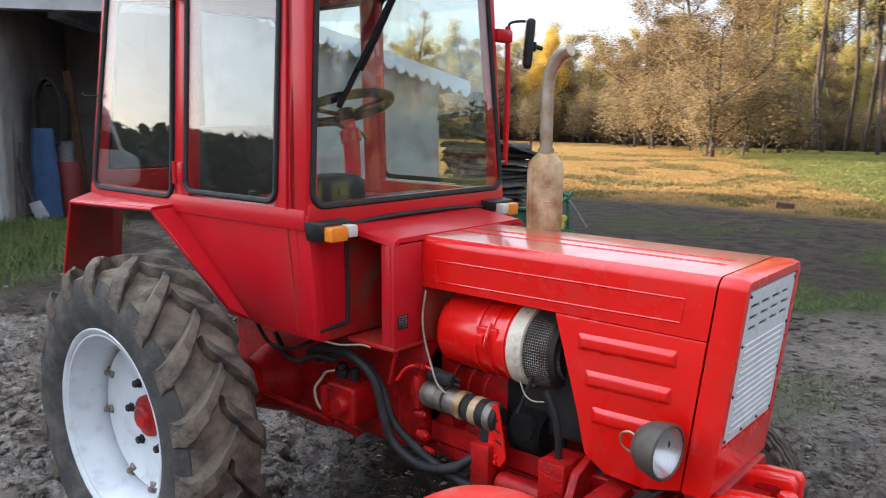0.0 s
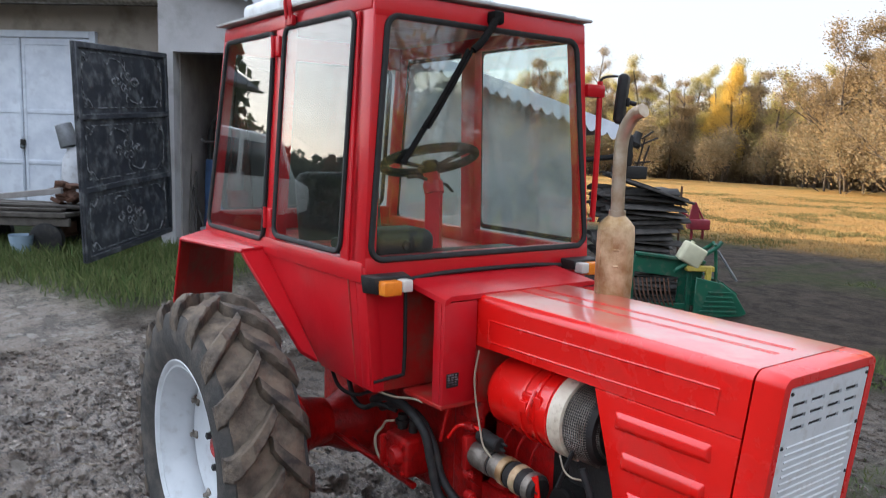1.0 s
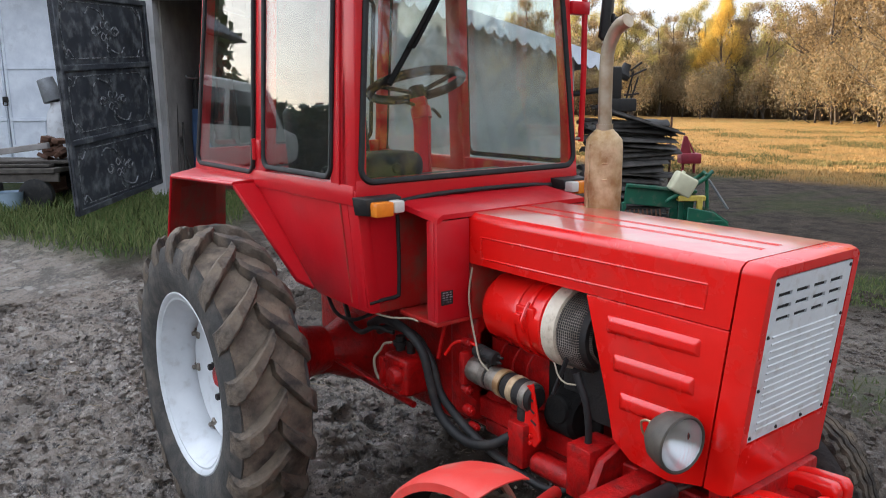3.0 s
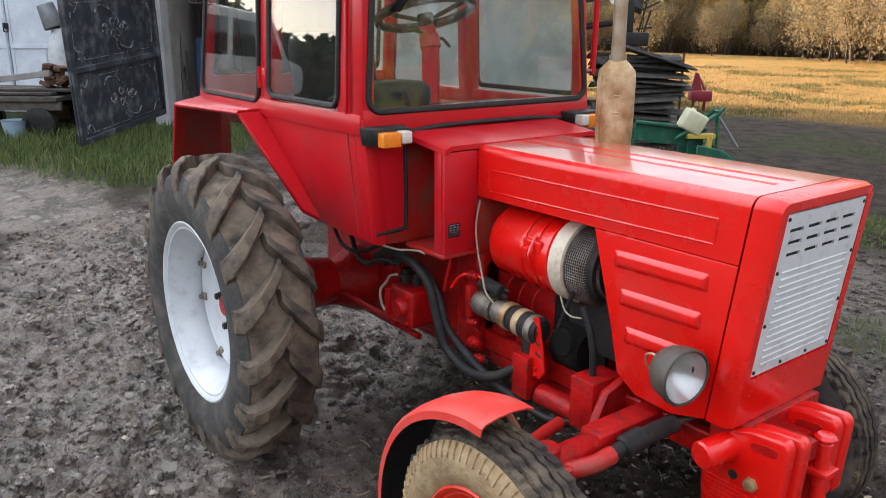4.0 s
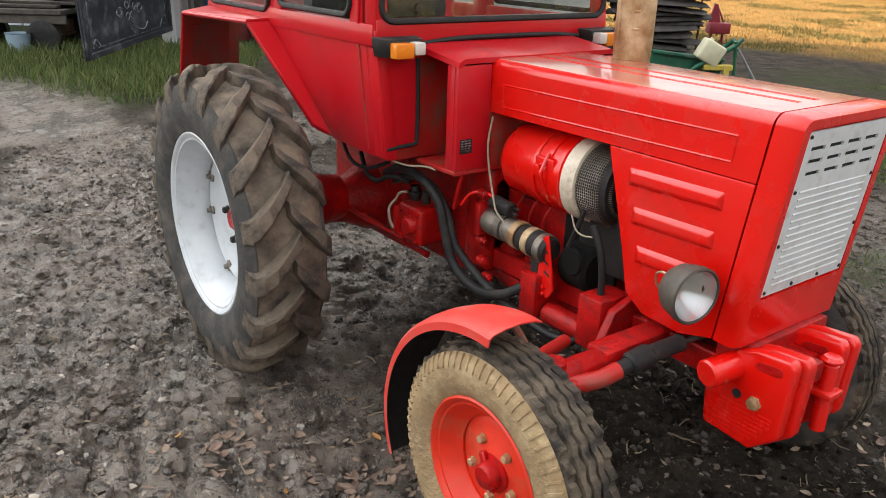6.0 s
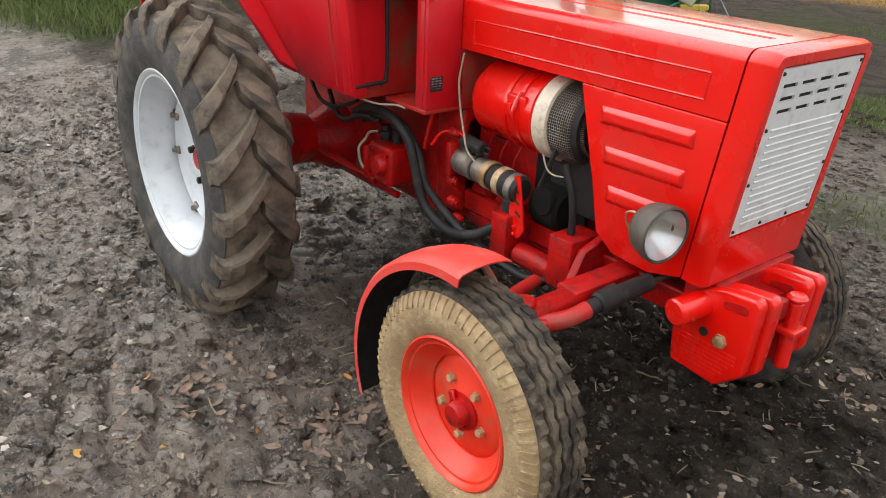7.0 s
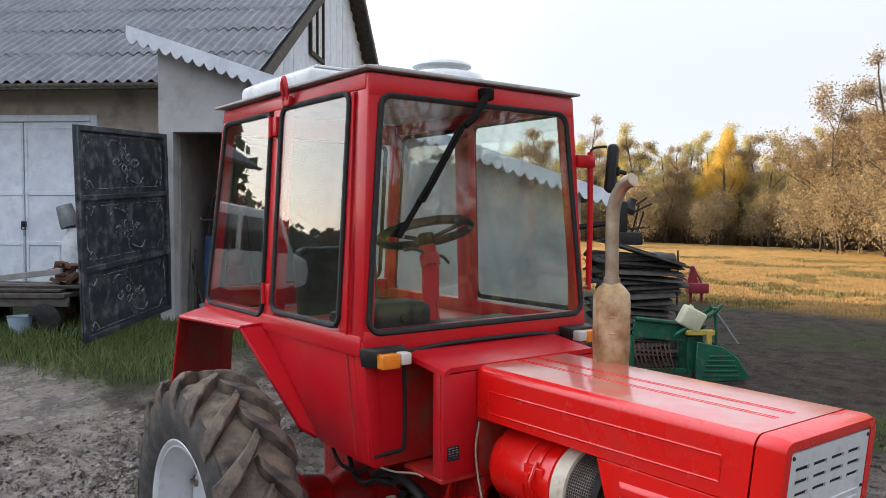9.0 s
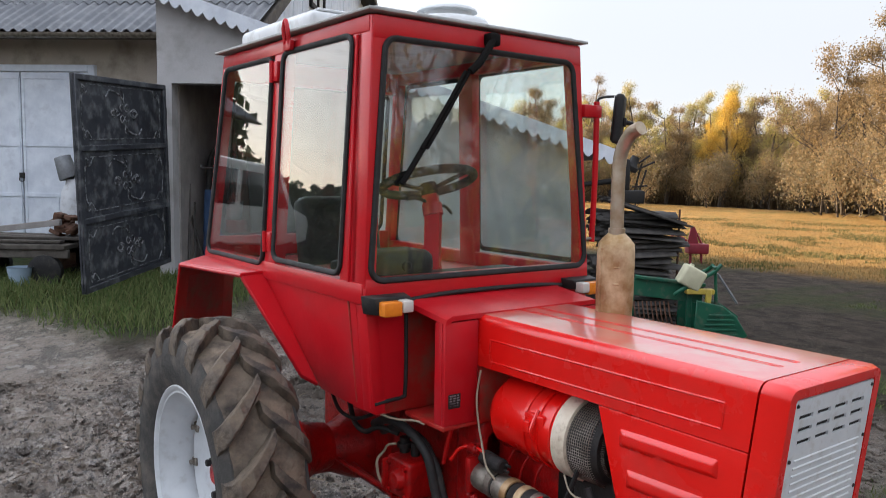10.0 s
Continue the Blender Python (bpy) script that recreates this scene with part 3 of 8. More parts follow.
setting("floor_shed", bm, CONCRETE, "worn concrete shed floor", "floor")


def corrugated(x0, x1, length, slope, period=0.165, amp=0.026, course=1.15, nc=6):
    """Overlapping courses of corrugated sheet rising along +y with the slope, from (x, 0, 0)."""
    t = bmesh.new()
    n = int((x1 - x0) / period * nc)
    c = math.cos(math.atan(slope))
    k = 0
    s = 0.0
    while s < length:
        e = min(length, s + course + 0.08)
        rows = []
        for j, d in enumerate((s, e)):
            lift = 0.022 if j == 0 else 0.0
            wob = 0.012 * noise.noise((d, k, 1))
            rows.append([t.verts.new((x0 + (x1 - x0) * i / n, d * c, d * c * slope + lift + wob + amp * math.cos(2 * math.pi * i / nc) + 0.012 * noise.noise((i * 0.02, k * 3.3, 7)))) for i in range(n + 1)])
        low = [t.verts.new(v.co - Vector((0, 0, 0.012))) for v in rows[0]]
        for i in range(n):
            t.faces.new((rows[0][i], rows[0][i + 1], rows[1][i + 1], rows[1][i]))
            t.faces.new((low[i], low[i + 1], rows[0][i + 1], rows[0][i]))
        s += course
        k += 1
    return t


ROOF_SLOPE, EAVE_D, EAVE_Z, GABLE_X = 0.60, 10.95, 3.74, -3.0
RIDGE_D = 18.0
RIDGE_Z = EAVE_Z + ROOF_SLOPE * (RIDGE_D - EAVE_D)
barn_roof = thing("barn_roof", "steep barn roof of weathered grey corrugated sheets", "roof", m=BARN)
barn_roof["kind"] = "structure"
t = corrugated(-15.2, GABLE_X + 0.35, (RIDGE_D - EAVE_D) / math.cos(math.atan(ROOF_SLOPE)), ROOF_SLOPE)
o = part("front_slope", t, SLATE, barn_roof, sharp=60)
o.matrix_basis = pose(0, EAVE_D, EAVE_Z)
t = corrugated(-15.2, GABLE_X + 0.35, (RIDGE_D - EAVE_D) / math.cos(math.atan(ROOF_SLOPE)), ROOF_SLOPE)
bmesh.ops.scale(t, vec=(1, -1, 1), verts=t.verts[:])
bmesh.ops.reverse_faces(t, faces=t.faces[:])
o = part("back_slope", t, SLATE, barn_roof, sharp=60)
o.matrix_basis = pose(0, 2 * RIDGE_D - EAVE_D, EAVE_Z)
bm = BM()
for sgn, d0 in ((1, EAVE_D), (-1, 2 * RIDGE_D - EAVE_D)):
    a, b2 = (d0, EAVE_Z - 0.05), (RIDGE_D, RIDGE_Z - 0.05)
    slab_x(bm, [(a[0], a[1] - 0.2), (b2[0], b2[1] - 0.2), b2, a], GABLE_X + 0.34, GABLE_X + 0.38)
part("verge_board", bm, DARK_WOOD, barn_roof)
bm = BM()
slab_x(bm, [(EAVE_D + 0.05, EAVE_Z - 0.1), (RIDGE_D, RIDGE_Z - 0.1), (2 * RIDGE_D - EAVE_D, EAVE_Z - 0.1), (2 * RIDGE_D - EAVE_D, EAVE_Z - 0.06), (RIDGE_D, RIDGE_Z - 0.05), (EAVE_D + 0.05, EAVE_Z - 0.06)], -15.1, GABLE_X + 0.34)
part("soffit", bm, DARK_WOOD, barn_roof)
bm = BM()
prof = [(EAVE_D - 0.07 + 0.07 * math.cos(math.pi + math.pi * k / 8), EAVE_Z - 0.03 + 0.07 * math.sin(math.pi + math.pi * k / 8)) for k in range(9)]
slab_x(bm, prof, -15.2, LT_L + 0.05)
part("gutter", bm, STEEL, barn_roof, "dull grey metal gutter")
bm = BM()
slab_x(bm, [(11.5, 3.0), (11.5, EAVE_Z + 0.1), (RIDGE_D, RIDGE_Z - 0.12), (2 * RIDGE_D - 11.5, EAVE_Z + 0.1), (2 * RIDGE_D - 11.5, 0.2), (13.7, 0.2), (13.7, 3.0)], GABLE_X - 0.22, GABLE_X - 0.03)
back = BM()
slab_y(back, [(-15, -0.2), (GABLE_X - 0.22, -0.2), (GABLE_X - 0.22, 3.75), (-15, 3.75)], 2 * RIDGE_D - 11.75, 2 * RIDGE_D - 11.5)
far_end = BM()
slab_x(far_end, [(11.75, -0.2), (11.75, EAVE_Z + 0.1), (RIDGE_D, RIDGE_Z - 0.12), (2 * RIDGE_D - 11.75, EAVE_Z + 0.1), (2 * RIDGE_D - 11.75, -0.2)], -15, -14.8)
setting("wall_barn_back", back, BEIGE_PLASTER, "beige plastered back wall of the barn", "wall", BARN)
setting("wall_barn_end", far_end, BEIGE_PLASTER, "beige plastered far end of the barn", "wall", BARN)
gable = setting("wall_barn_gable", bm, WHITE_WOOD, "white boarded barn gable with a small loft window", "wall", BARN)
for i in range(44):
    d = 11.52 + i * 0.3
    top = EAVE_Z + 0.02 + ROOF_SLOPE * (min(d, 2 * RIDGE_D - d - 0.3) - EAVE_D)
    if d > 2 * RIDGE_D - 11.9:
        break
    bm = BM()
    box(bm, GABLE_X - 0.03, GABLE_X - 0.004 + 0.006 * (i % 2), d, d + 0.288, 3.02, max(3.3, top - 0.12), 0.004, 1)
    part("board", bm, WHITE_WOOD, gable)
loft = thing("window_loft", "narrow dark-framed loft window in the white gable", "window", m=BARN)
loft["kind"] = "structure"
W0, W1, WZ0, WZ1 = 15.3, 16.4, 5.0, 7.0
bm = BM()
for a in ((W0, W0 + .08, WZ0, WZ1), (W1 - .08, W1, WZ0, WZ1), (W0 + .08, W1 - .08, WZ0, WZ0 + .1), (W0 + .08, W1 - .08, WZ1 - .1, WZ1), ((W0 + W1) / 2 - .03, (W0 + W1) / 2 + .03, WZ0 + .1, WZ1 - .1)):
    box(bm, GABLE_X, GABLE_X + 0.06, *a, 0.006, 1)
part("window_frame", bm, DARK_METAL, loft, "dark window frame")
bm = BM()
box(bm, GABLE_X + 0.012, GABLE_X + 0.02, W0 + .08, W1 - .08, WZ0 + .1, WZ1 - .1)
part("pane", bm, WHITE_PLASTIC, loft, "pale curtained pane")

# the shed's sloping roof, with a scalloped board along its verge
shed_roof = thing("shed_roof", "sloping shed roof with a white scalloped fascia board", "roof", m=YARD)
shed_roof["kind"] = "structure"
bm = BM()
slab_y(bm, [(LT_L - 0.3, lt_top(LT_L - 0.3) + 0.02), (LT_R + 0.35, lt_top(LT_R + 0.35) + 0.02), (LT_R + 0.35, lt_top(LT_R + 0.35) + 0.08), (LT_L - 0.3, lt_top(LT_L - 0.3) + 0.08)], LT_D - 0.22, 13.8)
part("roof_deck", bm, SLATE, shed_roof)
bm = BM()
n_s = 44
xs = [LT_L - 0.3 + (LT_R + 0.65 - LT_L) * i / n_s for i in range(n_s + 1)]
for a, b2 in zip(xs, xs[1:]):
    pts = [(a, lt_top(a) + 0.13), (a, lt_top(a) - 0.01)]
    for k in range(1, 6):
        xx = a + (b2 - a) * k / 6
        pts.append((xx, lt_top(xx) - 0.01 - 0.07 * math.sin(math.pi * k / 6)))
    pts += [(b2, lt_top(b2) - 0.01), (b2, lt_top(b2) + 0.13)]
    slab_y(bm, pts, LT_D - 0.25, LT_D - 0.225)
part("scalloped_board", bm, WHITE_WOOD, shed_roof, "white scalloped trim board")

# double white garage door in the barn front
garage = thing("door_garage", "closed white painted steel garage door of two leaves", "door", m=BARN)
garage["kind"] = "structure"
bm = BM()
for a in ((-7.5, -7.4, 0.2, 3.35), (-5.3, -5.2, 0.2, 3.35), (-7.4, -5.3, 3.25, 3.35)):
    box(bm, a[0], a[1], 11.42, 11.5, a[2], a[3], 0.008, 1)
part("door_frame", bm, WHITE_WOOD, garage)
for x0, x1 in ((-7.39, -6.37), (-6.35, -5.31)):
    bm = BM()
    box(bm, x0, x1, 11.44, 11.48, 0.3, 3.24, 0.006, 1)
    for z in (0.32, 1.4, 2.15, 3.14):
        box(bm, x0 + 0.01, x1 - 0.01, 11.425, 11.44, z, z + 0.06, 0.004, 1)
    for x in (x0 + 0.01, (x0 + x1) / 2 - 0.02, x1 - 0.06):
        box(bm, x, x + 0.045, 11.428, 11.44, 0.36, 3.14 if x != (x0 + x1) / 2 - 0.02 else 1.4, 0.004, 1)
    leaf = part("leaf", bm, WHITE_WOOD, garage)
bm = BM()
box(bm, -6.40, -6.32, 11.40, 11.425, 1.68, 1.76, 0.008)
tube(bm, [(-6.39, 11.405, 1.70), (-6.39, 11.405, 1.64), (-6.33, 11.405, 1.64), (-6.33, 11.405, 1.70)], 0.008, 6)
part("padlock", bm, DARK_METAL, garage, "dark padlock")

# open black steel door, hinged at the shed opening
DOOR_Z0, DOOR_Z1, DOOR_W = 0.665, 2.885, 2.06
door = thing("door_shed", "open black steel door with three panels of silver scrollwork", "door", m=YARD @ pose(OPEN_L - 0.085, LT_D - 0.02, 0, 0, 0, -94.5) @ pose(0, 0, 1.8, 0, 3.2, 0) @ pose(0, 0, -1.8))
door["kind"] = "structure"
bm = BM()
box(bm, 0, DOOR_W, -0.012, 0.012, DOOR_Z0, DOOR_Z1, 0.003, 1)
part("sheet", bm, BLACK_STEEL, door)
bm = BM()
H3 = (DOOR_Z1 - DOOR_Z0) / 3
for z in [DOOR_Z0 + H3 * k for k in range(4)]:
    zz = min(max(z, DOOR_Z0 + 0.03), DOOR_Z1 - 0.03)
    box(bm, 0, DOOR_W, 0.012, 0.045, zz - 0.03, zz + 0.03, 0.006, 1)
for x in (0, DOOR_W - 0.06):
    box(bm, x, x + 0.06, 0.0125, 0.0455, DOOR_Z0, DOOR_Z1, 0.006, 1)
part("door_frame", bm, BLACK_STEEL, door)
for k in range(3):
    z0, z1 = DOOR_Z0 + H3 * k + 0.03, DOOR_Z0 + H3 * (k + 1) - 0.03
    zc, xc, w, h = (z0 + z1) / 2, DOOR_W / 2, DOOR_W - 0.12, z1 - z0
    bm = BM()
    # thin border line, and a scrolled rosette with corner curls
    def line(p, r=0.0055):
        tube(bm, [(x, 0.016, z) for x, z in p], r * 0.72, 5, steps=5)
    e = 0.10
    for sx in (-1, 1):
        for sz in (-1, 1):
            def at(a, b3):
                return (xc + sx * a, zc + sz * b3)
            line([at(0, h / 2 - e * 0.6), at(w / 4, h / 2 - e * 0.6), at(w / 2 - e - 0.1, h / 2 - e * 0.6)])
            line([at(w / 2 - e * 0.8, 0), at(w / 2 - e * 0.8, h / 4), at(w / 2 - e * 0.8, h / 2 - e - 0.05)])
            line([at(w / 2 - e * 2.6, h / 2 - e * 0.6), at(w / 2 - e * 1.7, h / 2 - e * 1.5), at(w / 2 - e * 1.1, h / 2 - e * 1.0), at(w / 2 - e * 0.9, h / 2 - e * 2.0)], 0.009)
            line([at(w / 2 - e * 1.6, h / 2 - e * 0.9), at(w / 2 - e * 1.0, h / 2 - e * 0.7), at(w / 2 - e * 1.2, h / 2 - e * 1.6)], 0.008)
            line([at(0.0, 0.05), at(0.05, 0.02), at(0.1, 0.06), at(0.06, 0.1), at(0.0, 0.06)], 0.008)
            line([at(0.10, 0.0), at(0.22, 0.05), at(0.3, 0.0), at(0.22, -0.03), at(0.17, 0.02)], 0.009)
            if sx * sz > 0:
                line([at(0.0, 0.12), at(0.1, 0.2), at(0.3, 0.24), at(0.4, 0.17)], 0.011)
                line([at(0.02, 0.14), at(0.0, 0.2), at(0.06, 0.25)], 0.008)
    part("scrollwork", bm, SILVER, door, "silver scrollwork panel")
bm = BM()
for z in (DOOR_Z0 + 0.35, DOOR_Z1 - 0.35):
    rod(bm, (-0.015, 0.02, z - 0.07), (-0.015, 0.02, z + 0.07), 0.018, 10)
part("hinge", bm, DARK_METAL, door)


# ---- trees ----
BARK = material("grey_brown_bark", (0.080, 0.064, 0.049), 0.95, color2=(0.048, 0.039, 0.031), scale=14, bump=0.01, bump_scale=30, per_object=0.3)
BARK_DARK = material("dark_pine_bark", (0.075, 0.055, 0.045), 0.95, color2=(0.045, 0.036, 0.03), scale=14, bump=0.01, bump_scale=30)
LEAF_TAN = island_material("withered_tan_leaves", (0.28, 0.19, 0.09), (0.18, 0.135, 0.068), 0.8, 0.5)
LEAF_YELLOW = island_material("autumn_yellow_leaves", (0.667, 0.451, 0.075), (0.451, 0.316, 0.067), 0.8, 0.5)
LEAF_OLIVE = island_material("olive_autumn_leaves", (0.326, 0.315, 0.098), (0.456, 0.348, 0.12), 0.8, 0.5)
LEAF_ORANGE = island_material("rusty_orange_leaves", (0.326, 0.228, 0.12), (0.197, 0.174, 0.098), 0.8, 0.5)


def tree_meshes(seed, height, spread_r, leaves, leaf_size, bare_to=0.25, lean=0.05, twigs=4, upright=0.55, levels=3, thick=0.02, bark=None):
    """Trunk with limbs and twigs, and a crown of loose leaves, as two meshes."""
    r = random.Random(seed)
    wood = bmesh.new()
    tips = []

    def limb(p, way, length, rad, level):
        pts = [p]
        d = way.copy()
        seg = 4 if level < 2 else 3
        for i in range(seg):
            d = (d + Vector((r.uniform(-1, 1), r.uniform(-1, 1), r.uniform(-0.2, 0.7))) * (0.16 if level == 0 else 0.24)).normalized()
            pts.append(pts[-1] + d * length / seg)
        tube(wood, pts, (rad, rad * (0.25 if level else 0.2)), 7 if level == 0 else (4 if level == 1 else 3), steps=2)
        if level >= levels:
            tips.extend(pts[1:])
            return
        n = {0: 11, 1: 6, 2: twigs}.get(level, 3)
        for k in range(n):
            f = bare_to + (1 - bare_to) * (k + r.random()) / n if level == 0 else 0.25 + 0.75 * (k + r.random()) / n
            i = min(int(f * seg), seg - 1)
            q = pts[i].lerp(pts[i + 1], f * seg - i)
            az = r.uniform(0, 2 * math.pi)
            out = Vector((math.cos(az), math.sin(az), upright + r.uniform(-0.3, 0.5)))
            if level:
                out = out * 0.7 + d * 0.6
            ln = (spread_r * (1.15 - 0.75 * f) if level == 0 else length * 0.5) * r.uniform(0.7, 1.2)
            limb(q, out.normalized(), ln, rad * (0.42 if level == 0 else 0.5) * (1.1 - 0.6 * f), level + 1)
        if level:
            tips.append(pts[-1])

    limb(Vector((0, 0, -0.3)), Vector((r.uniform(-lean, lean), r.uniform(-lean, lean), 1)).normalized(), height, height * thick, 0)
    v, f = [], []
    for i in range(leaves):
        c = r.choice(tips) + Vector((r.gauss(0, 1), r.gauss(0, 1), r.gauss(0, 0.8))) * leaf_size * 5.0
        a = Vector((r.gauss(0, 1), r.gauss(0, 1), r.gauss(0, 1))).normalized()
        b2 = a.cross(Vector((r.gauss(0, 1), r.gauss(0, 1), r.gauss(0, 1)))).normalized()
        s = leaf_size * r.uniform(0.6, 1.4)
        k = len(v)
        v += [c - a * s, c + b2 * s * 0.55, c + a * s, c - b2 * s * 0.55]
        f.append((k, k + 1, k + 2, k + 3))
    tm = bpy.data.meshes.new("trunk")
    wood.to_mesh(tm)
    wood.free()
    tm.materials.append(bark or BARK)
    tm.shade_smooth()
    lm = bpy.data.meshes.new("crown")
    lm.from_pydata(v, [], f)
    return tm, lm


def tree(meshes, leaf_mat, m, label, group, name="tree"):
    t = thing(name, label, "tree", group, m)
    a = new("trunk", meshes[0])
    a.parent = t
    if not meshes[1].materials:
        meshes[1].materials.append(leaf_mat)
    b = new("crown", meshes[1])
    b.parent = t
    return t


KINDS = [
    (tree_meshes(11, 9.0, 2.6, 15000, 0.044, 0.08, twigs=5), LEAF_TAN, "half-bare autumn tree with thin brown leaves"),
    (tree_meshes(12, 9.6, 2.4, 17000, 0.046, 0.08, twigs=4), LEAF_OLIVE, "slender tree with olive and yellowing leaves"),
    (tree_meshes(13, 9.0, 2.9, 22000, 0.046, 0.08, twigs=6, upright=0.85), LEAF_YELLOW, "bright yellow autumn tree at the wood's edge"),
    (tree_meshes(14, 10.0, 2.4, 8000, 0.042, 0.15, twigs=6), LEAF_TAN, "nearly bare tree with fine brown twigs"),
    (tree_meshes(15, 16.0, 2.4, 5200, 0.085, 0.42, 0.03, 5, thick=0.0075, bark=BARK_DARK), LEAF_OLIVE, "tall slim-trunked tree with a thin high crown"),
    (tree_meshes(16, 3.0, 1.6, 4200, 0.06, 0.02, 0.2, 6, 0.9), LEAF_ORANGE, "rusty brown shrub at the field's edge"),
    (tree_meshes(17, 6.2, 3.6, 12000, 0.05, 0.10, 0.1, 8, 0.45), LEAF_TAN, "wide low tree with dense brown twigs and few leaves"),
]
rt = random.Random(31)
EYE0 = Vector((3.0, -2.0, 0))


def plant(kind, az, dist, size=1.0, group="trees along the wood's edge", name="tree"):
    x, y = EYE0.x + dist * math.cos(radians(az)), EYE0.y + dist * math.sin(radians(az))
    m = pose(x, y, ground_height(x, y) - 0.1, 0, 0, rt.uniform(0, 360)) @ Matrix.Diagonal((size, size, size * rt.uniform(0.92, 1.1), 1))
    k = KINDS[kind]
    return tree(k[0], k[1], m, k[2], group, name)


for row, (dist, step, size) in enumerate(((56, 1.5, 0.66), (61, 1.6, 0.76), (68, 1.7, 0.88), (78, 1.6, 1.02))):
    az = 98.5 + row * 0.7
    while az < 139:
        kind = rt.choice((0, 0, 1, 3, 3, 0, 1))
        s = size * rt.uniform(0.85, 1.1)
        plant(kind, az + rt.uniform(-0.6, 0.6), dist + rt.uniform(-3, 3), s)
        az += step * rt.uniform(0.7, 1.3)
az = 95.0
while az < 113:
    plant(rt.choice((0, 1, 3)), az, rt.uniform(62, 76), rt.uniform(1.35, 1.7))
    az += rt.uniform(0.7, 1.1)
plant(2, 123.6, 55, 0.76)
plant(2, 124.6, 57, 0.62)
plant(6, 116.0, 45, 1.08)
plant(0, 114.4, 46, 0.80)
plant(6, 118.0, 50, 0.88)
plant(0, 116.9, 47, 0.66)
for az, d, sc in ((108.8, 39, 1.2), (110.2, 36, 1.0), (111.4, 37, 0.9), (112.6, 34.5, 0.9), (113.6, 40, 1.1), (115.0, 43, 1.2), (116.3, 42, 1.0), (117.4, 44, 1.1), (118.6, 47, 1.0), (107.2, 40, 0.8)):
    plant(5, az, d, sc, "shrubs along the field's edge", "shrub")
plant(3, 117.2, 50, 0.55)
for az in (99, 100.4, 101.8, 103, 104.2, 105.4, 106.6, 107.9, 100.9, 105.0, 97, 95, 102.4):
    plant(4, az + rt.uniform(-0.4, 0.4), rt.uniform(40, 52), rt.uniform(0.9, 1.15), "tall slim trees beside the field")
plant(6, 112.2, 35, 1.0)
plant(6, 109.8, 40, 0.95)
az = 94.0
while az < 138:
    plant(5, az, 62 + rt.uniform(-3, 3), rt.uniform(1.2, 1.7), "shrubs along the field's edge", "shrub")
    az += rt.uniform(1.4, 2.2)
az = 94.0
while az < 138:
    plant(5, az, 52 + rt.uniform(-4, 8), rt.uniform(0.6, 1.1), "shrubs along the field's edge", "shrub")
    az += rt.uniform(0.7, 1.5)

# thicket of thin grey-brown stems and dead leaves under the wood's edge
rv, rf = [], []
for i in range(42000):
    az, d = radians(rt.uniform(97.5, 140)), 57 + 15 * rt.random() ** 1.5
    x, y = EYE0.x + d * math.cos(az), EYE0.y + d * math.sin(az)
    z = ground_height(x, y)
    k = len(rv)
    if i % 3:
        h, w = rt.uniform(1.2, 4.4), rt.uniform(0.010, 0.030)
        lx, ly = rt.gauss(0, 0.16) * h, rt.gauss(0, 0.16) * h
        rv += [(x - w, y, z - 0.1), (x + w, y, z - 0.1), (x + lx + w * 0.3, y + ly, z + h), (x + lx - w * 0.3, y + ly, z + h)]
    else:
        c = Vector((x, y, z + rt.uniform(0.0, 3.6) ** 0.8))
        u = Vector((rt.gauss(0, 1), rt.gauss(0, 1), rt.gauss(0, 1))).normalized()
        w = u.cross(Vector((rt.gauss(0, 1), rt.gauss(0, 1), rt.gauss(0, 1)))).normalized()
        q = rt.uniform(0.06, 0.15)
        rv += [c - u * q, c + w * q * 0.6, c + u * q, c - w * q * 0.6]
    rf.append((k, k + 1, k + 2, k + 3))
stuff("thicket", rv, rf, island_material("grey_brown_brushwood", (0.085, 0.068, 0.052), (0.20, 0.15, 0.09), 0.9, 0.2), "tangled grey-brown brushwood under the trees", "thicket")

# woods behind the camera: a ragged dark rim, steep towards the low sun and falling away from it
# the tall stretch up to 197.9 is unseen, added to block the low sun
RIM = ((189, 12.0), (197.2, 11.6), (197.9, 6.3), (201.1, 2.7), (202.6, 2.1), (207.5, 1.0), (220, 1.6), (250, 4.0), (300, 6.0), (345, 6.5), (400, 4.5), (432, 3.0))


def rim_angle(az):
    for (a0, e0), (a1, e1) in zip(RIM, RIM[1:]):
        if a0 <= az <= a1:
            return e0 + (e1 - e0) * (az - a0) / (a1 - a0)
    return RIM[-1][1]


rv, rf = [], []
az = RIM[0][0]
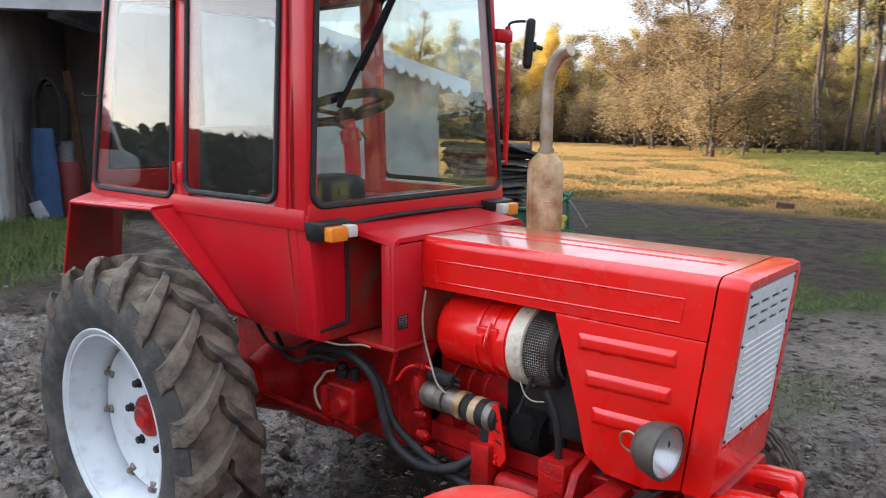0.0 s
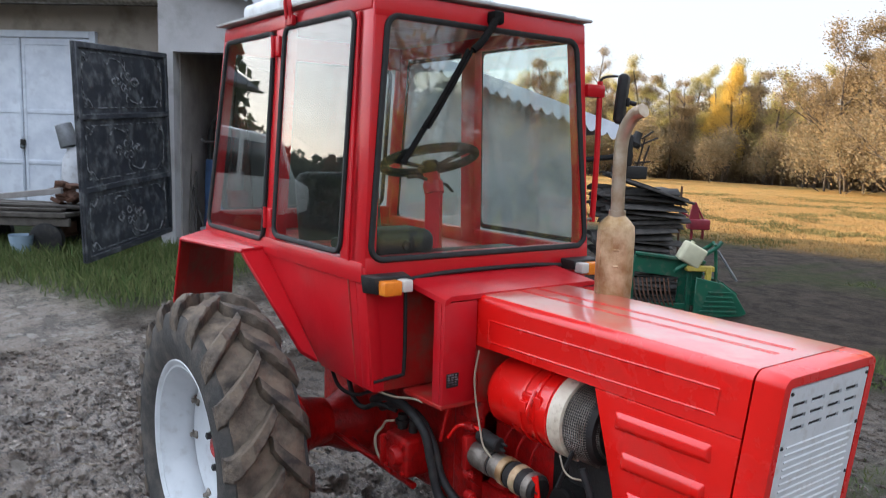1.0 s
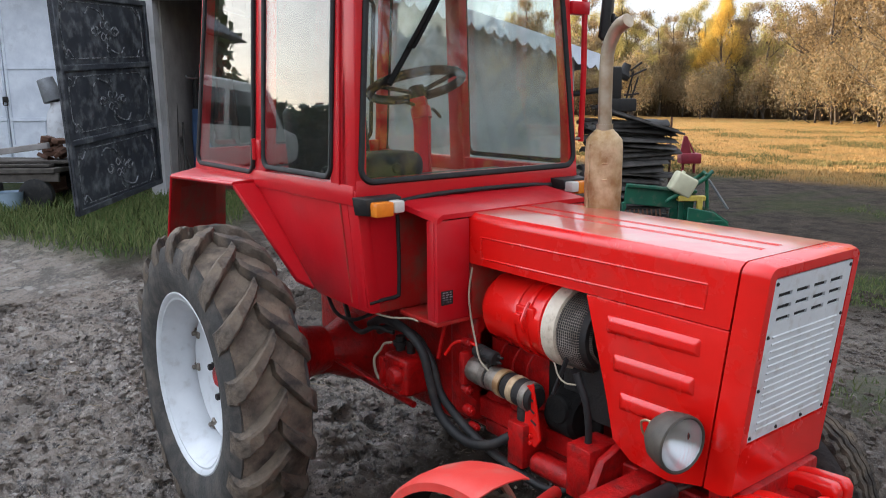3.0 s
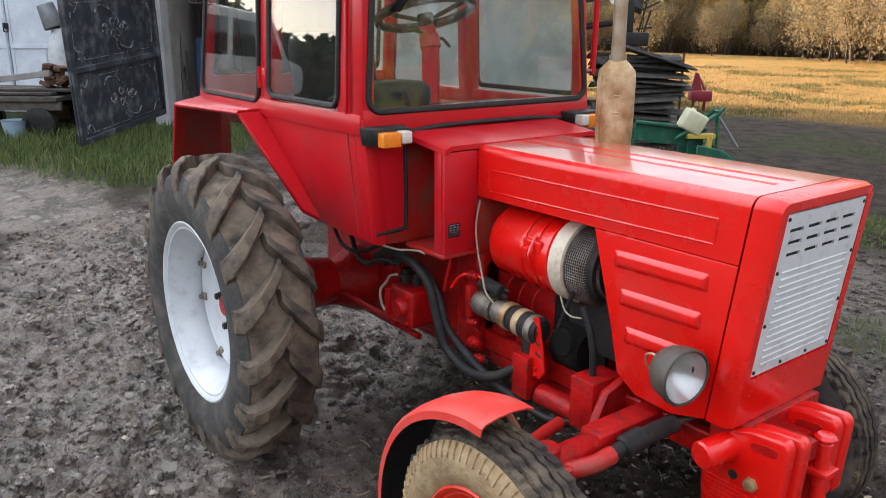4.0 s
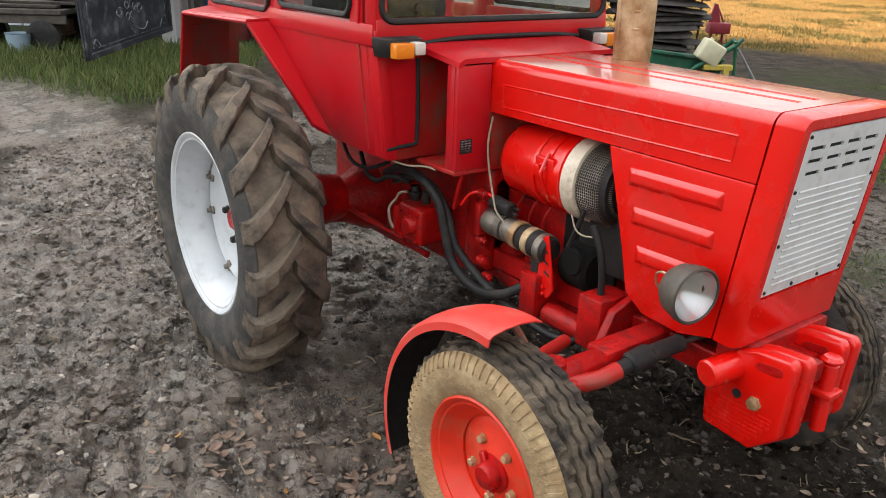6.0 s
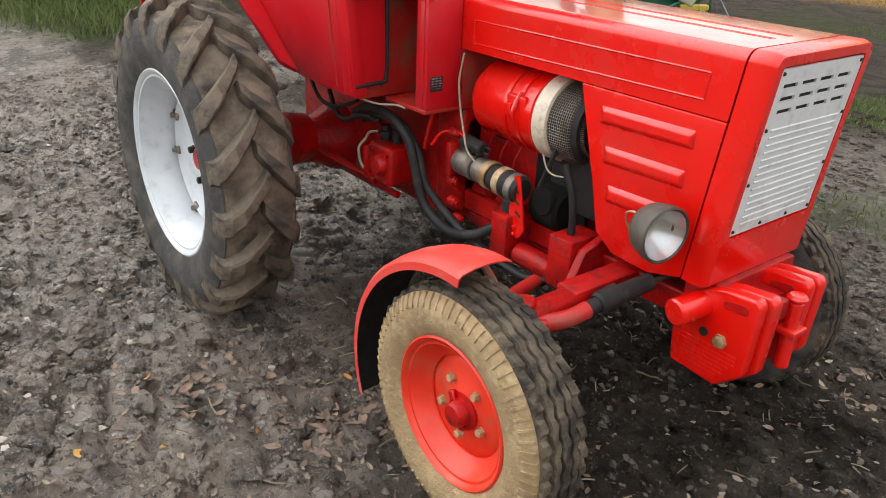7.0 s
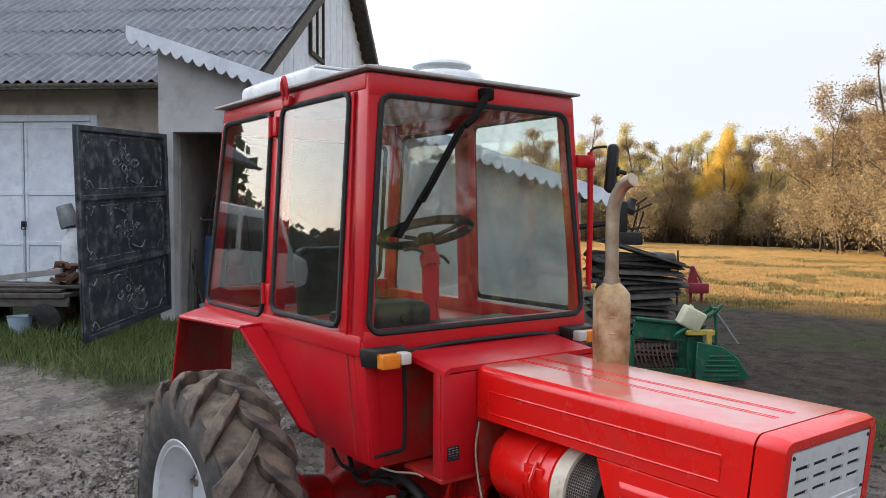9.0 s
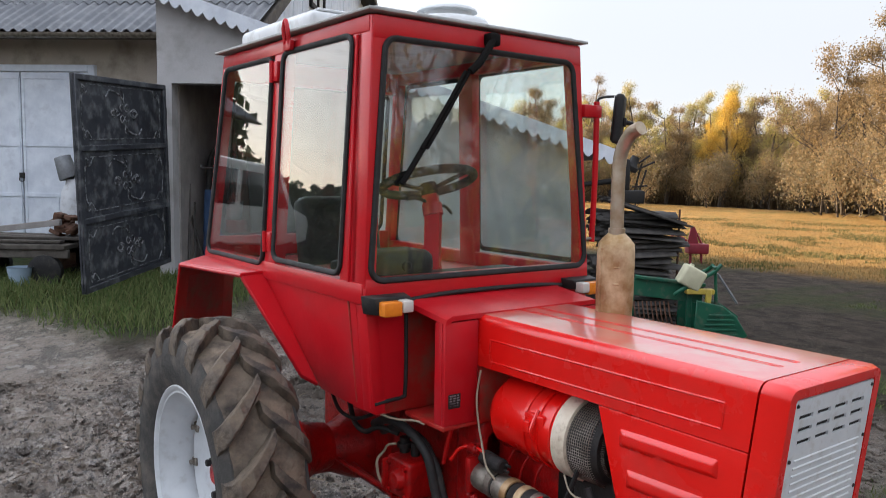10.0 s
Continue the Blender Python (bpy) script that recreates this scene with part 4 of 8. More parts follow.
while az < RIM[-1][0]:
    d = 66 + rt.uniform(-4, 4)
    top = 1.8 + d * math.tan(radians(rim_angle(az))) * rt.uniform(0.90, 1.03)
    x, y = EYE0.x + d * math.cos(radians(az)), EYE0.y + d * math.sin(radians(az))
    foot = ground_height(x, y)
    z = foot - 0.2
    while z < top:
        # each tree narrows to its tip
        taper = 0.25 + 0.75 * min(1.0, (top - z) / 3.0)
        for n4 in range(15 if top > 8 else 6):
            c = Vector((x + rt.gauss(0, 1.0) * taper, y + rt.gauss(0, 1.0) * taper, z + rt.uniform(-0.3, 0.3)))
            u = Vector((rt.gauss(0, 1), rt.gauss(0, 1), rt.gauss(0, 1))).normalized()
            w = u.cross(Vector((rt.gauss(0, 1), rt.gauss(0, 1), rt.gauss(0, 1)))).normalized()
            q = rt.uniform(0.35, 0.75) * (0.4 + 0.6 * taper) * (1.5 if top > 8 else 1)
            k = len(rv)
            rv += [c - u * q, c + w * q * 0.7, c + u * q, c - w * q * 0.7]
            rf.append((k, k + 1, k + 2, k + 3))
        z += 0.55
    az += 0.62 * rt.uniform(0.7, 1.3)
stuff("ridge_woods", rv, rf, island_material("dark_evergreen_foliage", (0.040, 0.055, 0.022), (0.075, 0.085, 0.036), 0.9, 0.2), "dense dark wood along the ridge, with an added tall stretch blocking the sun", "woods")
# added hedge: hides the sunlit ground that the door glass would mirror
rv, rf = [], []
for i in range(9000):
    f = rt.random()
    x, y = -17.5 + 13 * f + rt.gauss(0, 0.5), -7.4 - 5.0 * f + rt.gauss(0, 0.5)
    c = Vector((x, y, ground_height(x, y) + rt.uniform(0, 1.75 + 0.35 * noise.noise((x * 0.9, y * 0.9, 2)))))
    u = Vector((rt.gauss(0, 1), rt.gauss(0, 1), rt.gauss(0, 1))).normalized()
    w = u.cross(Vector((rt.gauss(0, 1), rt.gauss(0, 1), rt.gauss(0, 1)))).normalized()
    q = rt.uniform(0.07, 0.17)
    k = len(rv)
    rv += [c - u * q, c + w * q * 0.7, c + u * q, c - w * q * 0.7]
    rf.append((k, k + 1, k + 2, k + 3))
stuff("hedge", rv, rf, bpy.data.materials["dark_evergreen_foliage"], "low dark hedge added out of view to darken the cab glass reflection", "hedge")
OLD_TREE = tree_meshes(21, 9.5, 3.6, 3000, 0.075, 0.42, 0.06, 7, 0.6, thick=0.017)
tree(OLD_TREE, LEAF_ORANGE, pose(12.5, 10.9, ground_height(12.5, 10.9) - 0.1, 0, 0, 40), "old forked tree with a thick trunk and few brown leaves", "trees beside the yard")
BARE_TREE = tree_meshes(22, 8.0, 3.2, 2200, 0.06, 0.22, 0.08, 8, 0.7)
for x, y, turn, sc in ((8.9, 5.4, 10, 1.0), (10.0, 8.4, 120, 0.9)):
    tree(BARE_TREE, LEAF_TAN, pose(x, y, ground_height(x, y) - 0.1, 0, 0, turn) @ Matrix.Diagonal((sc, sc, sc, 1)), "nearly bare fruit tree with a few withered leaves", "trees beside the yard")
for x, y, sc, k in ((12.5, 2.5, 0.8, 0), (14, 13.5, 0.85, 1), (15.5, 5, 0.9, 3), (14.5, 8.0, 0.8, 1), (17, 13.5, 0.9, 0), (20, 6, 1.0, 0), (22, 17, 1.1, 3), (26, 9, 1.1, 0), (11.5, 12.5, 0.35, 1), (10.6, 9.6, 0.3, 1), (16, 10, 0.45, 1)):
    tree(KINDS[k][0], KINDS[k][1], pose(x, y, ground_height(x, y) - 0.1, 0, 0, rt.uniform(0, 360)) @ Matrix.Diagonal((sc, sc, sc, 1)), KINDS[k][2], "trees beside the yard")


# ---- tractor: nose to +x, rear axle over the origin ----
tractor = thing("tractor", "small old red farm tractor with a glazed cab, parked on mud", "tractor")

# wheels
REAR_Z, FRONT_X, FRONT_Z = 0.602, 1.698, 0.369
REAR_OUT, FRONT_OUT = 0.996, {-1: 0.873, 1: 0.600}      # the far front wheel is set further in


def ring_profile(bm, prof, n, m):
    """A closed profile of (radius, height) turned into a ring."""
    return lathe(bm, list(prof) + [prof[0]], n, m, cap=False)

LUG_SWEEP = 0.29


def rear_wheel(side):
    m = pose(0, side * REAR_OUT, REAR_Z, 90 * -side, 0, 0)      # local +z points outwards
    # local height 0 is the outer rim flange, the tyre reaches inwards to -0.27
    w = tagged(new("rear_wheel"), "", "")
    w.parent = tractor
    w.matrix_basis = m
    w["label"] = "large rear wheel with white rim and muddy lugged tyre"
    t = bmesh.new()
    prof = [(0.375, -0.005), (0.385, 0.012), (0.43, 0.030), (0.49, 0.036), (0.54, 0.029), (0.572, 0.015), (0.56, -0.125),
            (0.572, -0.265), (0.54, -0.279), (0.49, -0.286), (0.43, -0.28), (0.385, -0.262), (0.375, -0.245), (0.36, -0.12)]
    ring_profile(t, prof, 72, None)
    bmesh.ops.recalc_face_normals(t, faces=t.faces[:])
    part("tyre", t, TYRE_SIDE, w, "black tyre wall", sharp=30)
    t = bmesh.new()
    ring_profile(t, [(0.560, 0.017), (0.577, 0.004), (0.590, -0.04), (0.594, -0.08), (0.596, -0.125), (0.594, -0.17), (0.590, -0.21), (0.577, -0.254), (0.560, -0.267), (0.54, -0.125)], 150, None)
    for v in t.verts:
        v.co *= 1 + 0.016 * noise.noise(v.co * 14) + 0.008 * noise.noise(v.co * 40)
    bmesh.ops.recalc_face_normals(t, faces=t.faces[:])
    part("tread", t, TREAD_MUD, w, "tread filled with dried mud", sharp=50)
    nl = 18
    for half in (0, 1):
        # one bar of the chevron tread: from the middle out over the shoulder, swept back
        t = bmesh.new()
        ringv = []
        for j in range(10):
            f = j / 8 if j < 9 else 1.0
            over = max(0, j - 8)
            h = -0.125 + (1 if half else -1) * (-0.014 + 0.166 * f + 0.009 * over)
            ang = LUG_SWEEP * f ** 0.85 * side
            rb = 0.590 - 0.16 * max(0, f - 0.62) ** 1.5 - 0.030 * over
            lug = 0.051 - (0.0 if f < 0.85 else (f - 0.85) * 0.05) - 0.010 * over
            wdt = 0.026 + 0.017 * f + 0.004 * noise.noise((j * 0.7, half * 5, 3))
            pts = []
            for da, rr in ((-wdt * 1.2, rb - 0.012), (-wdt * 0.95, rb + lug * 0.85), (-wdt * 0.7, rb + lug), (wdt * 0.7, rb + lug), (wdt * 0.95, rb + lug * 0.85), (wdt * 1.2, rb - 0.012)):
                q = ang + da / 0.6
                rr += 0.009 * noise.noise((j * 0.9, da * 40, half))
                pts.append(t.verts.new((rr * math.cos(q), rr * math.sin(q), h)))
            ringv.append(pts)
        for a, b in zip(ringv, ringv[1:]):
            for i in range(5):
                t.faces.new((a[i], a[i + 1], b[i + 1], b[i]))
        t.faces.new(ringv[0])
        t.faces.new(ringv[-1][::-1])
        bmesh.ops.recalc_face_normals(t, faces=t.faces[:])
        bar = part("lug", t, RUBBER, w, sharp=30)
        for k in range(nl):
            m_k = Matrix.Rotation(2 * math.pi * (k + 0.5 * half) / nl, 4, "Z")
            if k == 0:
                bar.matrix_basis = m_k
            else:
                again(bar, m_k, w)
    t = bmesh.new()
    ring_profile(t, [(0.380, 0.0), (0.384, 0.008), (0.378, 0.012), (0.362, 0.006), (0.352, -0.012), (0.345, -0.035), (0.318, -0.07), (0.314, -0.13),
                     (0.318, -0.185), (0.345, -0.215), (0.375, -0.245), (0.382, -0.252), (0.372, -0.255), (0.335, -0.225), (0.308, -0.188), (0.304, -0.13), (0.308, -0.066), (0.336, -0.03), (0.350, 0.0)], 72, None)
    part("rim", t, WHITE_RIM, w, "white painted steel rim", sharp=50)
    t = bmesh.new()
    lathe(t, [(0.0, -0.155), (0.10, -0.155), (0.115, -0.160), (0.20, -0.155), (0.262, -0.143), (0.284, -0.131), (0.288, -0.139), (0.27, -0.177), (0.0, -0.177)], 56)
    part("disc", t, WHITE_RIM, w)
    t = bmesh.new()
    for k in range(8):
        a = 2 * math.pi * (k + 0.3) / 8
        if k == 0:
            box(t, -0.024, 0.024, -0.018, 0.018, -0.006, 0.008, 0.004, 1)
            bolt_at(t, (0, 0, 0.006), (0, 0, 1), 0.011, 0.018)
            lug = part("rim_lug", t, STEEL, w)
        m_k = Matrix.Rotation(a + (0.10 if k % 2 else -0.10), 4, "Z") @ Matrix.Translation((0.288, 0, -0.138))
        if k == 0:
            lug.matrix_basis = m_k
        else:
            again(lug, m_k, w)
    t = bmesh.new()
    lathe(t, [(0.0, -0.112), (0.038, -0.113), (0.046, -0.120), (0.050, -0.135), (0.080, -0.140), (0.084, -0.156), (0.0, -0.157)], 28)
    part("hub", t, RED_CAST, w, "red axle hub")
    t = bmesh.new()
    bolt_at(t, (0.135, 0, -0.158), (0, 0, 1), 0.015, 0.026)
    nut = part("wheel_bolt", t, DARK_METAL, w)
    for k in range(1, 6):
        again(nut, Matrix.Rotation(2 * math.pi * k / 6, 4, "Z"), w)
    return w


rear_wheel(-1)
rear_wheel(1)


def front_wheel(side):
    m = pose(FRONT_X, side * FRONT_OUT[side], FRONT_Z - (0.012 if side > 0 else 0), 90 * -side, 0, 0)
    w = new("front_wheel")
    w.parent = tractor
    w.matrix_basis = m
    w["label"] = "front wheel with red rim and mud-caked ribbed tyre"
    t = bmesh.new()
    prof = [(0.216, -0.004), (0.226, 0.006), (0.255, 0.020), (0.295, 0.024), (0.325, 0.016), (0.344, 0.000), (0.348, -0.008),
            (0.30, -0.08), (0.348, -0.150), (0.325, -0.172), (0.295, -0.180), (0.255, -0.176), (0.226, -0.162), (0.216, -0.15), (0.21, -0.08)]
    ring_profile(t, prof, 64, None)
    # worn radial ridges on the shoulder
    for k in range(72):
        a = 2 * math.pi * k / 72
        mm = Matrix.Rotation(a, 4, "Z")
        solid(t, [(0.305, -0.004, 0.018), (0.345, -0.004, -0.004), (0.345, 0.004, -0.004), (0.305, 0.004, 0.018)], [(0.308, -0.003, 0.0265), (0.345, -0.003, 0.008), (0.345, 0.003, 0.008), (0.308, 0.003, 0.0265)], 0, 1, mm)
    part("sidewall", t, RUBBER_TAN if side < 0 else TYRE_SIDE, w, "tyre wall caked with tan dried mud" if side < 0 else "black ribbed tyre wall", sharp=40)
    t = bmesh.new()
    prof = [(0.346, -0.002)]
    for h0, h1 in ((-0.004, -0.030), (-0.036, -0.058), (-0.064, -0.090), (-0.096, -0.118), (-0.124, -0.152)):
        mid = 0.010 * (1 - ((h0 + h1) / 2 + 0.078) ** 2 / 0.0062)
        prof += [(0.349, h0 + 0.002), (0.357 + mid, h0 - 0.002), (0.357 + mid, h1 + 0.002), (0.349, h1 - 0.002)]
    prof += [(0.340, -0.156), (0.30, -0.08)]
    ring_profile(t, prof, 240, None)
    for v in t.verts:
        if math.hypot(v.co.x, v.co.y) > 0.352:
            a = math.atan2(v.co.y, v.co.x)
            v.co.z += 0.0035 * math.sin(a * 42)
            cut = 0.0
            if v.co.z > -0.033 or v.co.z < -0.121:
                cut = 0.009 if math.sin(a * 40) > 0.55 else 0.0
            f = 1 - cut / 0.36 + 0.005 * noise.noise(v.co * 30)
            v.co.x, v.co.y = v.co.x * f, v.co.y * f
    bmesh.ops.recalc_face_normals(t, faces=t.faces[:])
    part("tread", t, RUBBER_DARK, w, "worn dark ribbed tread", sharp=30)
    t = bmesh.new()
    ring_profile(t, [(0.222, 0.0), (0.224, 0.006), (0.218, 0.010), (0.206, 0.002), (0.200, -0.018), (0.188, -0.03), (0.183, -0.05), (0.165, -0.062), (0.163, -0.10),
                     (0.183, -0.12), (0.2, -0.14), (0.222, -0.155), (0.216, -0.16), (0.19, -0.14), (0.15, -0.105), (0.150, -0.055), (0.178, -0.035), (0.196, -0.005), (0.214, -0.004)], 56, None)
    part("rim", t, RIM_RED, w, "orange-red painted rim", sharp=50)
    t = bmesh.new()
    lathe(t, [(0.0, -0.036), (0.062, -0.036), (0.075, -0.046), (0.125, -0.052), (0.15, -0.062), (0.162, -0.078), (0.156, -0.09), (0.0, -0.09)], 44)
    part("disc", t, RIM_RED, w)
    t = bmesh.new()
    lathe(t, [(0.0, 0.006), (0.030, 0.004), (0.036, -0.002), (0.040, -0.03), (0.056, -0.034), (0.058, -0.045), (0.0, -0.045)], 24, pose(0.012, 0.0, 0))
    box(t, -0.012, 0.012, -0.058, 0.058, -0.036, -0.018, 0.004, 1, Matrix.Rotation(0.5, 4, "Z"))
    part("hub", t, RED_CAST, w)
    t = bmesh.new()
    bolt_at(t, (0.088, 0, -0.047), (0, 0, 1), 0.012, 0.018)
    nut = part("wheel_nut", t, RUSTY, w, "rusty wheel nut")
    nut.matrix_basis = Matrix.Rotation(0.9, 4, "Z")
    for k in range(1, 5):
        again(nut, Matrix.Rotation(2 * math.pi * k / 5 + 0.9, 4, "Z"), w)
    return w


front_wheel(-1)
front_wheel(1)

# bonnet
HW, HOOD_Z, HOOD_R, HOOD_F = 0.237, 1.343, 0.885, 1.985


def seam_x(z):
    return 1.915 + 0.115 * (z - 0.70) * 0.98


def front_x(z):
    return 1.998 + 0.105 * (z - 0.70)


def rounded(hw, z0, z1, r, n=5):
    pts = [(-hw, z0)]
    for k in range(n + 1):
        a = math.pi - math.pi / 2 * k / n
        pts.append((-hw + r + r * math.cos(a), z1 - r + r * math.sin(a)))
    for k in range(n + 1):
        a = math.pi / 2 - math.pi / 2 * k / n
        pts.append((hw - r + r * math.cos(a), z1 - r + r * math.sin(a)))
    return pts + [(hw, z0)]


def hood_section(z0, z1, fx, hw=HW, r=0.032):
    return [(fx(z), y, z) for y, z in rounded(hw, z0, z1, r)]


bm = BM()
SEAM_H = 1.158
solid(bm, hood_section(SEAM_H, HOOD_Z, lambda z: HOOD_R), hood_section(SEAM_H, HOOD_Z, lambda z: seam_x(z) - 0.003))
hood = part("bonnet", bm, RED, tractor, "glossy red bonnet with pressed panel lines and a top paled by dust and painted sky sheen", sharp=25)
# upward faces get the paler red that imitates sky sheen over dust
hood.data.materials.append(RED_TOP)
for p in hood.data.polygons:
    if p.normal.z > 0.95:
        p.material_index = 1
for y, s in ((-HW, -1), (HW, 1)):
    # pressed outline along the bonnet's side
    bm = BM()
    pts = [(0.965, 1.185), (1.885, 1.198), (1.893, 1.268), (0.965, 1.262)]
    for (a, b2) in zip(pts, pts[1:] + pts[:1]):
        tube(bm, [(a[0], y, a[1]), (b2[0], y, b2[1])], 0.0032, 6, False)
    part("pressed_line", bm, RED, hood)
bm = BM()
for y in (-0.035, 0.035, 0.05, -0.05):
    box(bm, HOOD_R + 0.02, 1.93, y - 0.0015, y + 0.0015, HOOD_Z - 0.001, HOOD_Z + 0.0012)
part("top_seam", bm, RED, hood)


def side_panel(s):
    bm = BM()
    y = s * HW
    out = [(1.468, SEAM_H - 0.003), (seam_x(SEAM_H) - 0.003, SEAM_H - 0.003), (seam_x(0.70) - 0.003, 0.695), (1.80, 0.665), (1.665, 0.672), (1.592, 0.72), (1.56, 0.85)]
    slab_y(bm, out, y, y - s * 0.02, 0.004, 2)
    p = part("side_panel", bm, RED, tractor, "red side panel with pressed ribs")
    for x0, x1, z0, z1 in ((1.553, 1.884, 1.052, 1.110), (1.583, 1.872, 0.938, 0.996), (1.612, 1.858, 0.824, 0.882)):
        bm = BM()
        t = bmesh.new()
        lo = [(x0, y, z0), (x1, y, z0 + 0.008), (x1, y, z1 + 0.006), (x0, y, z1)]
        hi = [(x0 + 0.02, y + s * 0.012, z0 + 0.016), (x1 - 0.012, y + s * 0.012, z0 + 0.022), (x1 - 0.012, y + s * 0.012, z1 - 0.012), (x0 + 0.02, y + s * 0.012, z1 - 0.014)]
        solid(bm, lo, hi, 0.004, 2)
        part("rib", bm, RED, p)
    return p


side_panel(-1)
side_panel(1)

# nose with the white grille
bm = BM()
a = hood_section(0.695, HOOD_Z, lambda z: seam_x(z) + 0.003)
t = bmesh.new()
back = [t.verts.new(p) for p in a]
mid = [t.verts.new(p) for p in hood_section(0.695, HOOD_Z, lambda z: front_x(z) - 0.022)]
fr = [t.verts.new(p) for p in hood_section(0.702, HOOD_Z - 0.007, front_x, HW - 0.008, 0.03)]
inner = [t.verts.new(p) for p in hood_section(0.842, HOOD_Z - 0.032, front_x, HW - 0.036, 0.012)]
sunk = [t.verts.new(p) for p in hood_section(0.844, HOOD_Z - 0.034, lambda z: front_x(z) - 0.014, HW - 0.037, 0.012)]
n = len(back)
for r0, r1 in ((back, mid), (mid, fr), (fr, inner), (inner, sunk)):
    for i in range(n):
        t.faces.new((r0[i], r0[(i + 1) % n], r1[(i + 1) % n], r1[i]))
t.faces.new(sunk)
bmesh.ops.recalc_face_normals(t, faces=t.faces[:])
nose = part("nose_cowl", merge(bm, t), RED, tractor, "red nose cowl round the grille", sharp=28)
SLOPE_DEG = math.degrees(math.atan(0.105))
grille = new("grille")
grille.parent = tractor
grille["label"] = "white louvred grille plate with dark slots"
grille.matrix_basis = pose(front_x(0.85) - 0.008, 0, 0.85, 0, SLOPE_DEG, 0)
# local: z up the plate, from 0 to 0.455
bm = BM()
GH, GW = 0.457, 0.198
prev = 0.0
for r_ in (2, 1, 0):
    z = 0.405 - r_ * 0.0335
    box(bm, 0, 0.006, -GW, GW, prev, z)
    ys = [-GW] + [v for c in range(4) for v in (-0.172 + c * 0.0875 + 0.004 * r_, -0.172 + c * 0.0875 + 0.004 * r_ + 0.065)] + [GW]
    for i in range(0, len(ys), 2):
        box(bm, 0, 0.006, ys[i], ys[i + 1], z, z + 0.012)
    prev = z + 0.012
box(bm, 0, 0.006, -GW, GW, prev, GH)
part("plate", bm, WHITE_GRILLE, grille)
for k in range(14):
    bm = BM()
    z = 0.030 + k * 0.0205
    tube(bm, [(0.006, -0.165, z), (0.006, 0.165, z)], 0.0032, 6, False)
    part("louvre", bm, WHITE_GRILLE, grille)
bm = BM()
for y in (-0.188, 0.188):
    for z in (0.012, 0.15, 0.30, 0.445):
        bolt_at(bm, (0.006, y, z), (1, 0, 0), 0.0045, 0.004)
        part("screw", bm, DARK_METAL, grille)
        bm = BM()
bm.free()
for y in (-0.06, 0.07):
    bm = BM()
    bolt_at(bm, (0.006, y, 0.012), (1, 0, 0), 0.0045, 0.004)
    part("screw", bm, DARK_METAL, grille)
bm = BM()
box(bm, -0.0045, -0.0015, -GW + 0.004, GW - 0.004, 0.004, GH - 0.004)
part("backing", bm, DARK_METAL, grille)

# headlamps beside the nose
def headlamp(s):
    h = new("headlamp")
    h.parent = tractor
    h["label"] = "round headlamp in a grey-brown shell"
    h.matrix_basis = pose(1.897, s * 0.340, 0.852, 0, 91, 9 * s) @ Matrix.Scale(0.89, 4)      # local +z looks ahead
    bm = BM()
    lathe(bm, [(0.0, -0.090), (0.03, -0.088), (0.06, -0.076), (0.080, -0.050), (0.088, -0.018), (0.089, 0.0), (0.092, 0.001), (0.092, 0.022), (0.086, 0.026), (0.0825, 0.02), (0.080, 0.0), (0.06, -0.055), (0.0, -0.075)], 40, cap=False)
    part("shell", bm, LAMP_GREY, h)
    bm = BM()
    lathe(bm, [(0.0, -0.055), (0.03, -0.045), (0.06, -0.018), (0.081, 0.021)], 36, cap=False)
    part("reflector", bm, REFLECTOR, h, "silvered reflector")
    bm = BM()
    lathe(bm, [(0.0825 * (1 - k / 12), 0.020 + 0.020 * math.sin(math.pi / 2 * k / 12)) for k in range(13)], 60, cap=False)
    for v in bm.verts:
        v.co.z += 0.0014 * math.sin(v.co.y * 420)
    part("lens", bm, LAMP_GLASS, h, "fluted clear glass lens")
    bm = BM()
    rod(bm, (0.0, -s * 0.10, -0.03), (0.0, -s * 0.06, -0.03), 0.02, 12)
    part("bracket", bm, DARK_METAL, h)
    bm = BM()
    tube(bm, [(-0.01, 0, -0.085), (-0.02, 0, -0.125), (0.005, -s * 0.01, -0.165), (0.055, -s * 0.03, -0.165), (0.080, -s * 0.06, -0.11), (0.075, -s * 0.10, -0.06)], 0.0042, 6)
    part("cable", bm, RUSTY, h, "brown lamp cable")


headlamp(-1)
headlamp(1)

# exhaust
exhaust = new("exhaust")
exhaust.parent = tractor
exhaust["label"] = "rust-stained oval silencer with a bent exhaust pipe"
EX, EY = 1.11, 0.235
bm = BM()
prof = []
t = bmesh.new()
rings = []
for z, a, b in ((1.30, 0.062, 0.045), (1.33, 0.066, 0.048), (1.40, 0.069, 0.050), (1.56, 0.069, 0.050), (1.595, 0.066, 0.047), (1.615, 0.050, 0.036), (1.630, 0.034, 0.030), (1.640, 0.027, 0.027)):
    rings.append([t.verts.new((a * math.cos(q), b * math.sin(q), z)) for q in (2 * math.pi * k / 28 for k in range(28))])
for a, b in zip(rings, rings[1:]):
    for k in range(28):
        t.faces.new((a[k], a[(k + 1) % 28], b[(k + 1) % 28], b[k]))
t.faces.new(rings[0][::-1])
t.faces.new(rings[-1])
merge(bm, t, pose(EX, EY, 0, 0, 0, 35))
part("silencer", bm, RUSTY, exhaust, "oval silencer stained with rust", sharp=50)
bm = BM()
tube(bm, [(EX, EY, 1.63), (EX - 0.002, EY, 1.80), (EX, EY + 0.002, 1.90), (EX + 0.02, EY, 1.955), (EX + 0.055, EY - 0.005, 1.995), (EX + 0.10, EY - 0.01, 2.012)], 0.025, 16)
